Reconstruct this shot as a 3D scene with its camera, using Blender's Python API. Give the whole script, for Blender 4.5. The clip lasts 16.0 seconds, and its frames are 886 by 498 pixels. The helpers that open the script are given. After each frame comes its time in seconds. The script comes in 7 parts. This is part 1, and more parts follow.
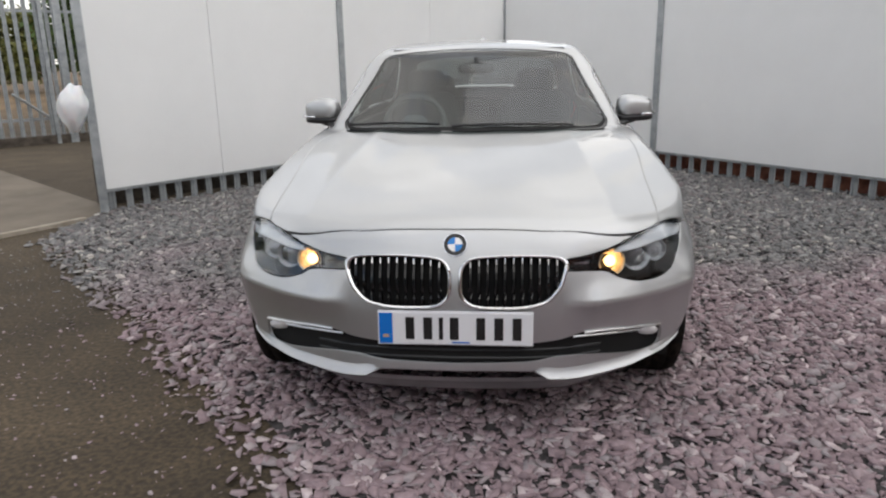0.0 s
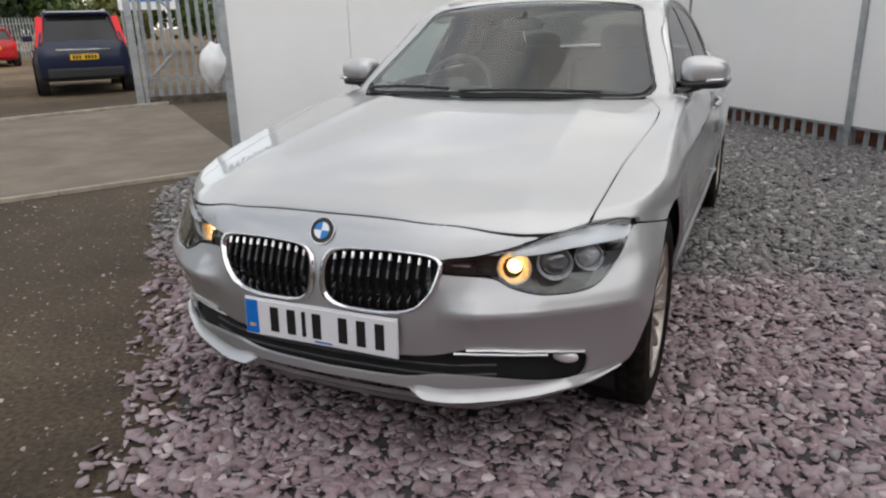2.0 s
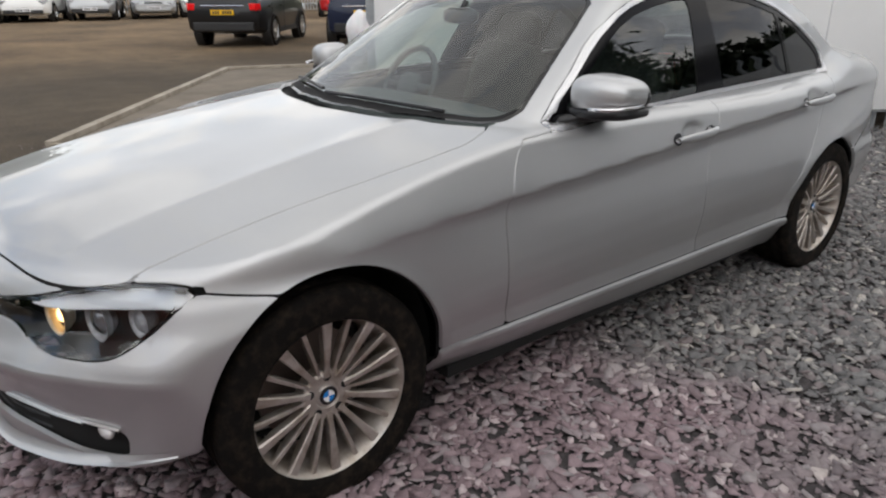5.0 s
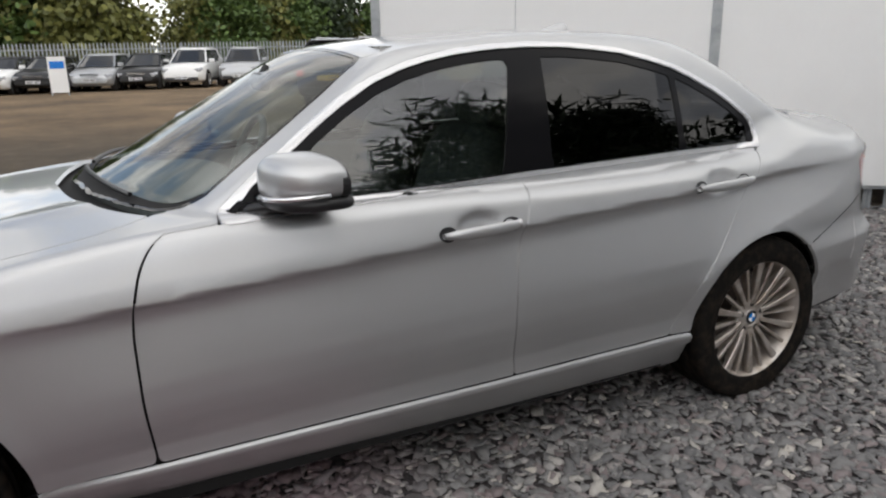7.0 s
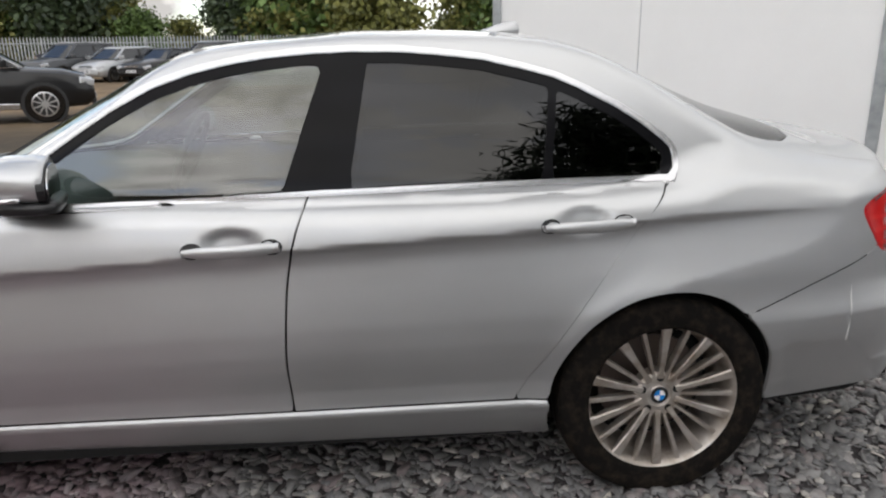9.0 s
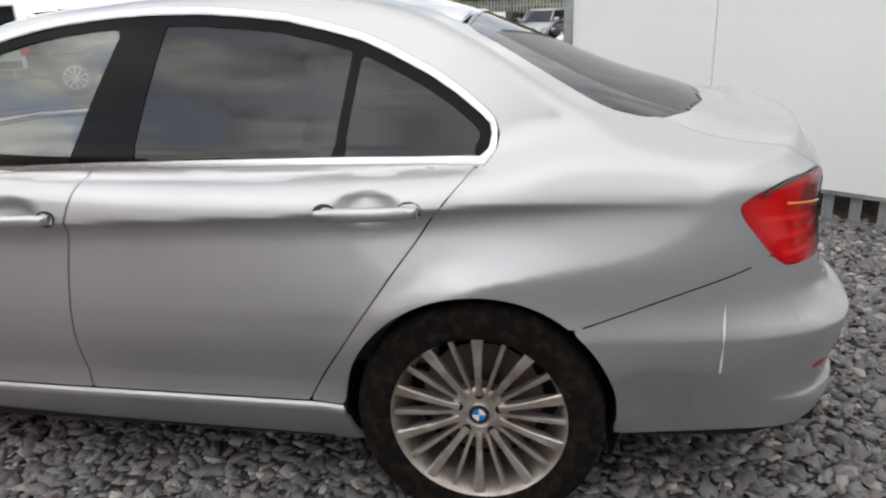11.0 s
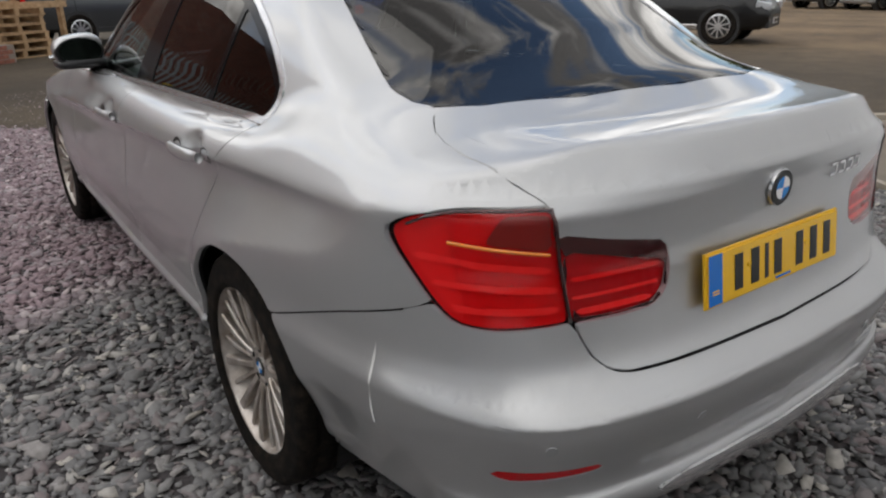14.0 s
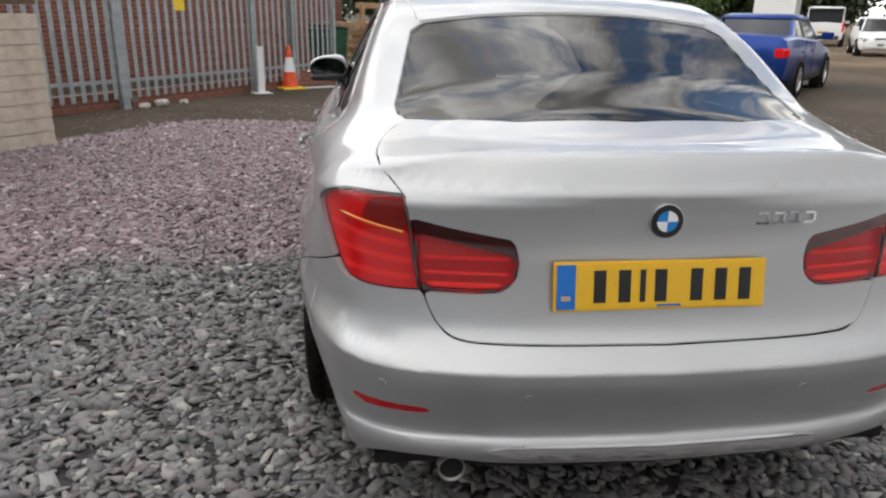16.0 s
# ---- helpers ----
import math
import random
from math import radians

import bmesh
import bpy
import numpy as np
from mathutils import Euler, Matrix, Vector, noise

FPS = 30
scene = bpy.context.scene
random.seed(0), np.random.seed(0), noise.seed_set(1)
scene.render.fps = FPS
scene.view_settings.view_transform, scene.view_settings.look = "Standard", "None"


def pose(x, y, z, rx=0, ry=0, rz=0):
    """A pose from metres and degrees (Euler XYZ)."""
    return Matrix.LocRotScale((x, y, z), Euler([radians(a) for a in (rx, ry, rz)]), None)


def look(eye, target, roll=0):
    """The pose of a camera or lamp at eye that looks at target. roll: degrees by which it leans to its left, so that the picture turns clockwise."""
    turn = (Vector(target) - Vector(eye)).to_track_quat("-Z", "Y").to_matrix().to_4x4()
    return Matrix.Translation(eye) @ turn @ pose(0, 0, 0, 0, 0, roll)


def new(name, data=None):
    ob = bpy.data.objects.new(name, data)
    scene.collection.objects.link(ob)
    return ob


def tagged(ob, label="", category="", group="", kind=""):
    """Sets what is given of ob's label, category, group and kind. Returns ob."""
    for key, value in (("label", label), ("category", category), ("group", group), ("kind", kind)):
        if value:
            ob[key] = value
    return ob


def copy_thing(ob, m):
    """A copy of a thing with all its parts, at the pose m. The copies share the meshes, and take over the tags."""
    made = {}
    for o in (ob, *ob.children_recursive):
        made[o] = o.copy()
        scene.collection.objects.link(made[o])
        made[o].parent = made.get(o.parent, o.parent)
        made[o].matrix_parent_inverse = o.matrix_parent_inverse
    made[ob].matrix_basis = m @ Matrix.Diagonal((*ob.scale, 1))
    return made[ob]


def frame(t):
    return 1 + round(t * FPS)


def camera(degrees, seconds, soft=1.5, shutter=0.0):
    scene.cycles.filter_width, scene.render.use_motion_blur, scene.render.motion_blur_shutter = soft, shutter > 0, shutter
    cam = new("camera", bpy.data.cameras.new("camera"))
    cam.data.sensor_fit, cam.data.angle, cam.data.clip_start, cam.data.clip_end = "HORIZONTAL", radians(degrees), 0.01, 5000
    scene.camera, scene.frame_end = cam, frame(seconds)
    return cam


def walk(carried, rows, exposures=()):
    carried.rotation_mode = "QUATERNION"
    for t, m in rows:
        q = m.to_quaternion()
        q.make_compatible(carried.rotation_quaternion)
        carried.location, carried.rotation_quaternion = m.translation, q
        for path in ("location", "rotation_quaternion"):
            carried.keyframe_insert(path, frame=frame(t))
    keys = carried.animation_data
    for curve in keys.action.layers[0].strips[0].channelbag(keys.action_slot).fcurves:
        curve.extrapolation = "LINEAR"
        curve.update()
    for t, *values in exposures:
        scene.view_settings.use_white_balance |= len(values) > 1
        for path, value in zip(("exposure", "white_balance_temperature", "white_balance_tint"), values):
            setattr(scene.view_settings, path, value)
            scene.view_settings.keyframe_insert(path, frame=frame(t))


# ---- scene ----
cam = camera(64.2, 16.0, soft=2.2)
PATH = [
    (0, (0.162, -4.494, 1.323), (-0.01, -2.572, 0.797), -1.0),
    (0.5, (0.364, -4.362, 1.32), (0.103, -2.453, 0.783), -1.7),
    (1, (0.653, -4.23, 1.324), (0.157, -2.377, 0.759), -0.7),
    (1.5, (0.872, -4.053, 1.293), (0.261, -2.238, 0.717), -0.7),
    (2, (1.119, -3.861, 1.282), (0.333, -2.128, 0.667), -1.6),
    (2.5, (1.368, -3.661, 1.316), (0.403, -2.026, 0.686), 0.2),
    (3, (1.552, -3.393, 1.334), (0.506, -1.819, 0.681), -1.6),
    (3.5, (1.801, -3.147, 1.353), (0.585, -1.678, 0.75), -1.0),
    (4, (1.98, -2.873, 1.353), (0.685, -1.449, 0.808), 1.2),
    (4.2, (2.049, -2.769, 1.369), (0.743, -1.382, 0.76), 0.9),
    (6.3, (2.563, -1.466, 1.38), (0.908, -0.549, 0.746), -0.1),
    (6.5, (2.553, -1.299, 1.318), (0.89, -0.343, 0.752), 0.9),
    (7, (2.609, -0.956, 1.349), (0.89, -0.088, 0.808), -1.1),
    (7.5, (2.675, -0.637, 1.331), (0.884, 0.042, 0.76), -2.8),
    (8, (2.744, -0.243, 1.323), (0.906, 0.276, 0.732), -3.9),
    (8.5, (2.694, 0.039, 1.332), (0.866, 0.56, 0.712), -3.9),
    (8.7, (2.757, 0.207, 1.371), (0.881, 0.571, 0.781), -2.3),
    (10.8, (2.51, 1.36, 1.29), (0.619, 1.094, 0.695), -0.7),
    (11, (2.471, 1.487, 1.327), (0.602, 1.148, 0.7), -1.9),
    (11.5, (2.348, 1.771, 1.332), (0.523, 1.226, 0.721), -0.6),
    (12, (2.187, 2.002, 1.328), (0.462, 1.3, 0.601), 0.4),
    (12.5, (1.992, 2.259, 1.332), (0.326, 1.406, 0.627), -3.7),
    (13, (1.888, 2.48, 1.3), (0.341, 1.414, 0.615), -0.4),
    (13.5, (1.606, 2.713, 1.303), (0.276, 1.414, 0.564), 0.4),
    (14, (1.428, 2.935, 1.312), (0.337, 1.42, 0.596), -0.4),
    (14.5, (1.255, 3.127, 1.314), (0.363, 1.495, 0.578), -0.6),
    (15, (1.053, 3.295, 1.363), (0.376, 1.562, 0.63), -1.9),
    (15.5, (0.91, 3.52, 1.349), (0.518, 1.681, 0.666), -0.3),
    (16, (0.696, 3.656, 1.334), (0.473, 1.772, 0.701), 1.0),
]
EXPOSURE = [(0.0, 0.2), (3.5, 0.14), (7.0, 0.2), (8.5, 0.37), (11.0, 0.42), (12.5, 0.38), (13.5, 0.18), (14.5, 0.02), (15.3, 0.14), (16.0, 0.38)]
walk(cam, [(t, look(eye, target, roll)) for t, eye, target, roll in PATH], EXPOSURE)

# ---------- sky and sun ----------
SUN_TURN, SUN_UP = 108.0, 52.0
world = bpy.data.worlds.new("sky")
scene.world = world
world.use_nodes = True
wn, wl = world.node_tree.nodes, world.node_tree.links
wn.clear()
w_out, w_bg, w_sky = wn.new("ShaderNodeOutputWorld"), wn.new("ShaderNodeBackground"), wn.new("ShaderNodeTexSky")
w_sky.sky_type, w_sky.sun_disc = "NISHITA", False
w_sky.sun_elevation, w_sky.sun_rotation = radians(SUN_UP), radians(SUN_TURN)
w_sky.air_density, w_sky.dust_density = 1.0, 0.6
w_co, w_map, w_noise, w_ramp, w_mix = (wn.new("ShaderNode" + k) for k in ("TexCoord", "Mapping", "TexNoise", "ValToRGB", "MixRGB"))
w_map.inputs["Scale"].default_value = (1.0, 1.0, 1.7)
w_map.inputs["Location"].default_value = (3.1, 0.4, 0.0)
w_noise.inputs["Scale"].default_value, w_noise.inputs["Detail"].default_value, w_noise.inputs["Roughness"].default_value = 4.2, 10.0, 0.6
w_ramp.color_ramp.elements[0].position, w_ramp.color_ramp.elements[1].position = 0.41, 0.52
w_noise2, w_ramp2 = wn.new("ShaderNodeTexNoise"), wn.new("ShaderNodeValToRGB")
w_noise2.inputs["Scale"].default_value, w_noise2.inputs["Detail"].default_value = 4.6, 8.0
w_ramp2.color_ramp.elements[0].position, w_ramp2.color_ramp.elements[1].position = 0.40, 0.61
w_ramp2.color_ramp.elements[0].color, w_ramp2.color_ramp.elements[1].color = (2.55, 2.46, 2.38, 1), (11.0, 10.7, 10.3, 1)
wl.new(w_co.outputs["Generated"], w_map.inputs["Vector"])
wl.new(w_map.outputs["Vector"], w_noise.inputs["Vector"])
wl.new(w_map.outputs["Vector"], w_noise2.inputs["Vector"])
wl.new(w_noise.outputs["Fac"], w_ramp.inputs["Fac"])
wl.new(w_noise2.outputs["Fac"], w_ramp2.inputs["Fac"])
w_dir, w_even, w_cover, w_soft = wn.new("ShaderNodeSeparateXYZ"), wn.new("ShaderNodeMapRange"), wn.new("ShaderNodeMath"), wn.new("ShaderNodeMixRGB")
w_even.interpolation_type = "SMOOTHSTEP"
w_even.inputs["From Min"].default_value, w_even.inputs["From Max"].default_value = -0.28, 0.12
w_even.inputs["To Max"].default_value = 0.68
w_cover.operation = "MAXIMUM"
w_soft.inputs["Color2"].default_value = (6.5, 6.36, 6.2, 1)
wl.new(w_co.outputs["Generated"], w_dir.inputs["Vector"])
wl.new(w_dir.outputs["Y"], w_even.inputs["Value"])
wl.new(w_ramp.outputs["Color"], w_cover.inputs[0])
wl.new(w_even.outputs["Result"], w_cover.inputs[1])
wl.new(w_even.outputs["Result"], w_soft.inputs["Fac"])
wl.new(w_cover.outputs["Value"], w_mix.inputs["Fac"])
wl.new(w_sky.outputs["Color"], w_mix.inputs["Color1"])
w_sep, w_range, w_scale = wn.new("ShaderNodeSeparateXYZ"), wn.new("ShaderNodeMapRange"), wn.new("ShaderNodeVectorMath")
w_scale.operation = "SCALE"
w_range.inputs["To Min"].default_value, w_range.inputs["To Max"].default_value = 1.22, 0.74
wl.new(w_co.outputs["Generated"], w_sep.inputs["Vector"])
wl.new(w_sep.outputs["Z"], w_range.inputs["Value"])
wl.new(w_ramp2.outputs["Color"], w_soft.inputs["Color1"])
wl.new(w_soft.outputs["Color"], w_scale.inputs["Vector"])
wl.new(w_range.outputs["Result"], w_scale.inputs["Scale"])
wl.new(w_scale.outputs["Vector"], w_mix.inputs["Color2"])
wl.new(w_mix.outputs["Color"], w_bg.inputs["Color"])
wl.new(w_bg.outputs["Background"], w_out.inputs["Surface"])
w_bg.inputs["Strength"].default_value = 0.165
sun = new("sun", bpy.data.lights.new("sun", "SUN"))
sun.data.energy, sun.data.angle, sun.data.color = 1.3, radians(115), (1.0, 0.96, 0.9)
sun.matrix_world = look((8 * math.sin(radians(SUN_TURN)), 8 * math.cos(radians(SUN_TURN)), 8 * math.tan(radians(SUN_UP))), (0, 0, 0))

# ---------- materials ----------
def material(name, colour, rough=0.5, metal=0.0, **more):
    m = bpy.data.materials.new(name)
    m.use_nodes = True
    b = m.node_tree.nodes["Principled BSDF"]
    b.inputs["Base Color"].default_value = (*colour, 1)
    b.inputs["Roughness"].default_value, b.inputs["Metallic"].default_value = rough, metal
    for key, value in more.items():
        b.inputs[key.replace("_", " ")].default_value = value
    return m


def node(m, kind, **sets):
    n = m.node_tree.nodes.new("ShaderNode" + kind)
    for key, value in sets.items():
        if key in n.inputs:
            n.inputs[key].default_value = value
    return n


def link(m, a, b):
    m.node_tree.links.new(a, b)


def bsdf(m):
    return m.node_tree.nodes["Principled BSDF"]


def mottled(m, dark, light, scale, detail=6.0, low=0.35, high=0.65, bump=0.0, bump_scale=None, rough=None, space="Object"):
    """Two-tone noise on the base colour, and fine relief."""
    co = node(m, "TexCoord")
    n, r = node(m, "TexNoise", Scale=scale, Detail=detail, Roughness=0.62), node(m, "ValToRGB")
    r.color_ramp.elements[0].position, r.color_ramp.elements[1].position = low, high
    r.color_ramp.elements[0].color, r.color_ramp.elements[1].color = (*dark, 1), (*light, 1)
    link(m, co.outputs[space], n.inputs["Vector"])
    link(m, n.outputs["Fac"], r.inputs["Fac"])
    link(m, r.outputs["Color"], bsdf(m).inputs["Base Color"])
    if bump:
        n2, b = node(m, "TexNoise", Scale=bump_scale or scale * 6, Detail=8.0), node(m, "Bump", Strength=bump, Distance=0.02)
        link(m, co.outputs[space], n2.inputs["Vector"])
        link(m, n2.outputs["Fac"], b.inputs["Height"])
        link(m, b.outputs["Normal"], bsdf(m).inputs["Normal"])
    if rough:
        mr = node(m, "MapRange")
        mr.inputs["To Min"].default_value, mr.inputs["To Max"].default_value = rough
        link(m, n.outputs["Fac"], mr.inputs["Value"])
        link(m, mr.outputs["Result"], bsdf(m).inputs["Roughness"])
    return m, r


def glass(name, tint, shine=1.5):
    """A thin tinted pane: it lets tinted light through and mirrors more at a slant."""
    m = bpy.data.materials.new(name)
    m.use_nodes = True
    m.node_tree.nodes.clear()
    out, mix, tr, gl, lw, pw, fr = (node(m, k) for k in ("OutputMaterial", "MixShader", "BsdfTransparent", "BsdfGlossy", "LayerWeight", "Math", "MapRange"))
    tr.inputs["Color"].default_value = (*tint, 1)
    gl.inputs["Roughness"].default_value = 0.0
    lw.inputs["Blend"].default_value = 0.5
    pw.operation = "POWER"
    pw.inputs[1].default_value = 5.0
    fr.inputs["To Min"].default_value = 1.4 * ((shine - 1) / (shine + 1)) ** 2
    link(m, lw.outputs["Facing"], pw.inputs[0])
    link(m, pw.outputs["Value"], fr.inputs["Value"])
    link(m, fr.outputs["Result"], mix.inputs["Fac"])
    link(m, tr.outputs["BSDF"], mix.inputs[1])
    link(m, gl.outputs["BSDF"], mix.inputs[2])
    link(m, mix.outputs["Shader"], out.inputs["Surface"])
    return m


def car_paint(name, colour, metal=0.75, rough=0.32, flake=0.05):
    m = material(name, colour, rough, metal, Coat_Weight=1.0, Coat_Roughness=0.03)
    co, vo = node(m, "TexCoord"), node(m, "TexVoronoi", Scale=900.0)
    hs = node(m, "HueSaturation", Color=(*colour, 1))
    mr = node(m, "MapRange")
    mr.inputs["To Min"].default_value, mr.inputs["To Max"].default_value = 1 - flake, 1 + flake
    dirt, ramp = node(m, "TexNoise", Scale=5.0, Detail=8.0), node(m, "MapRange")
    ramp.inputs["From Min"].default_value, ramp.inputs["From Max"].default_value = 0.3, 0.8
    ramp.inputs["To Min"].default_value, ramp.inputs["To Max"].default_value = rough * 0.92, rough * 1.12
    link(m, co.outputs["Object"], vo.inputs["Vector"])
    link(m, co.outputs["Object"], dirt.inputs["Vector"])
    link(m, vo.outputs["Distance"], mr.inputs["Value"])
    link(m, mr.outputs["Result"], hs.inputs["Value"])
    link(m, hs.outputs["Color"], bsdf(m).inputs["Base Color"])
    link(m, dirt.outputs["Fac"], ramp.inputs["Value"])
    link(m, ramp.outputs["Result"], bsdf(m).inputs["Roughness"])
    return m


SILVER = car_paint("silver_paint", (0.535, 0.541, 0.546), 0.93, 0.48)
TRIM_METAL = material("window_trim_metal", (0.66, 0.66, 0.67), 0.26, 0.9)
SURROUND = material("window_surround_black", (0.007, 0.007, 0.008), 0.12, 0.0, Specular_IOR_Level=0.1)
REAR_GLASS = glass("rear_screen_glass", (0.14, 0.15, 0.15), 1.75)
BLACK_TRIM = material("black_trim", (0.012, 0.012, 0.013), 0.35)
GLOSS_BLACK = material("gloss_black", (0.008, 0.008, 0.009), 0.08)
DARK_HOLE = material("dark_inside", (0.006, 0.006, 0.006), 0.9)
CHROME = material("chrome", (0.78, 0.78, 0.79), 0.10, 1.0)
SATIN = material("satin_aluminium", (0.70, 0.70, 0.70), 0.28, 1.0)
RUBBER, _ = mottled(material("rubber", (0.02, 0.02, 0.02), 0.85, 0.0, Specular_IOR_Level=0.12), (0.007, 0.0062, 0.0055), (0.034, 0.025, 0.018), 30.0, low=0.45, high=0.8, bump=0.2, bump_scale=160)
ALLOY, _ = mottled(material("dusty_alloy", (0.5, 0.48, 0.44), 0.34, 0.85), (0.36, 0.30, 0.245), (0.60, 0.56, 0.52), 16.0, low=0.3, high=0.62, rough=(0.36, 0.6))
WINDSCREEN = glass("clear_glass", (0.78, 0.88, 0.86), 1.85)
DOOR_GLASS = glass("door_glass", (0.45, 0.52, 0.48), 1.9)
DARK_GLASS = glass("privacy_glass", (0.035, 0.035, 0.04), 1.5)
BLUE_LOGO = material("logo_blue", (0.02, 0.22, 0.62), 0.2)
WHITE_LOGO = material("logo_white", (0.85, 0.85, 0.86), 0.2)
PLATE_WHITE = material("plate_white", (0.80, 0.80, 0.82), 0.25)
PLATE_YELLOW = material("plate_yellow", (0.85, 0.50, 0.02), 0.25)
PLATE_BLUE = material("plate_blue", (0.01, 0.17, 0.60), 0.25)
PLATE_BLACK = material("plate_black", (0.012, 0.012, 0.012), 0.35)
RED_LENS = material("red_lens", (0.80, 0.012, 0.014), 0.08, 0.0, Coat_Weight=0.2, Specular_IOR_Level=0.35)
RED_DARK = material("red_lens_dark", (0.46, 0.006, 0.010), 0.08, 0.0, Coat_Weight=0.2, Specular_IOR_Level=0.35)
RED_BRIGHT = material("red_lens_strip", (0.95, 0.03, 0.03), 0.1, 0.0, Coat_Weight=0.2, Specular_IOR_Level=0.35)
AMBER = material("amber_lens", (0.9, 0.28, 0.02), 0.15, 0.0, Coat_Weight=1.0)

# ---------- building helpers ----------
def part(name, bm, mat, parent=None, label="", smooth=False):
    """Links a bmesh as one mesh object, under a thing or under a part."""
    me = bpy.data.meshes.new(name)
    if smooth:
        for f in bm.faces:
            f.smooth = True
    bm.to_mesh(me)
    bm.free()
    me.materials.append(mat)
    ob = new(name, me)
    ob.parent = parent
    return tagged(ob, label)


def thing(name, label, category, group="", m=None):
    ob = new(name)
    ob.empty_display_size = 0.1
    if m is not None:
        ob.matrix_world = m
    return tagged(ob, label, category, group)


def structure(ob, label, category):
    return tagged(ob, label, category, kind="structure")


def box(bm, size, at=(0, 0, 0), turn=(0, 0, 0), bevel=0.0):
    r = bmesh.ops.create_cube(bm, size=1.0, matrix=Matrix.LocRotScale(at, Euler([radians(a) for a in turn]), size))
    if bevel:
        es = list({e for v in r["verts"] for e in v.link_edges})
        bmesh.ops.bevel(bm, geom=es, offset=bevel, segments=2, profile=0.7, affect="EDGES")
    return r["verts"]


def tube(bm, a, b, r, r2=None, n=16, caps=True):
    a, b = Vector(a), Vector(b)
    m = Matrix.Translation((a + b) / 2) @ (b - a).to_track_quat("Z", "Y").to_matrix().to_4x4()
    return bmesh.ops.create_cone(bm, segments=n, radius1=r, radius2=r if r2 is None else r2, depth=(b - a).length, cap_ends=caps, matrix=m)["verts"]


def sweep(bm, points, radius, n=8, flat=1.0):
    """A bent rod through points."""
    ps = [Vector(p) for p in points]
    rings = []
    for i, p in enumerate(ps):
        d = (ps[min(i + 1, len(ps) - 1)] - ps[max(i - 1, 0)]).normalized()
        q = d.to_track_quat("Z", "Y")
        rings.append([bm.verts.new(p + q @ Vector((radius * math.cos(2 * math.pi * k / n), flat * radius * math.sin(2 * math.pi * k / n), 0))) for k in range(n)])
    for a, b in zip(rings, rings[1:]):
        for k in range(n):
            bm.faces.new((a[k], a[(k + 1) % n], b[(k + 1) % n], b[k]))
    bm.faces.new(rings[0][::-1])
    bm.faces.new(rings[-1])


def spun(bm, profile, n=48, axis_m=Matrix(), closed=False):
    """A profile of (radius, along) pairs turned round the local x axis."""
    rings = [[bm.verts.new(axis_m @ Vector((a, r * math.cos(2 * math.pi * k / n), r * math.sin(2 * math.pi * k / n)))) for k in range(n)] for r, a in profile]
    pairs = list(zip(rings, rings[1:])) + ([(rings[-1], rings[0])] if closed else [])
    for a, b in pairs:
        for k in range(n):
            bm.faces.new((a[k], a[(k + 1) % n], b[(k + 1) % n], b[k]))
    return rings


def prism(bm, outline, depth, m=Matrix()):
    """A flat outline of (a, b) pairs in the local x-y plane, given thickness along z."""
    lo = [bm.verts.new(m @ Vector((a, b, 0))) for a, b in outline]
    hi = [bm.verts.new(m @ Vector((a, b, depth))) for a, b in outline]
    bm.faces.new(lo[::-1])
    bm.faces.new(hi)
    for i in range(len(lo)):
        j = (i + 1) % len(lo)
        bm.faces.new((lo[i], lo[j], hi[j], hi[i]))


def inside(points):
    """A function of two coordinates: how far inside a closed outline, below 0 outside."""
    p = np.array(points, float)
    q = np.roll(p, -1, 0)

    def at(a, b):
        d, wind = np.full(a.shape, 1e9), np.zeros(a.shape, bool)
        for (x0, y0), (x1, y1) in zip(p, q):
            ex, ey = x1 - x0, y1 - y0
            t = np.clip(((a - x0) * ex + (b - y0) * ey) / (ex * ex + ey * ey + 1e-12), 0, 1)
            d = np.minimum(d, np.hypot(a - x0 - t * ex, b - y0 - t * ey))
            if y0 != y1:
                wind ^= ((y0 > b) != (y1 > b)) & (a < ex * (b - y0) / ey + x0)
        return np.where(wind, d, -d)

    return at


def rounded(points, n=4, closed=True):
    """A smooth closed outline through the corners (Chaikin's corner cutting)."""
    p = np.array(points, float)
    for _ in range(n):
        q = np.roll(p, -1, 0)
        p = np.stack([0.8 * p + 0.2 * q, 0.2 * p + 0.8 * q], 1).reshape(-1, 2)
    return p

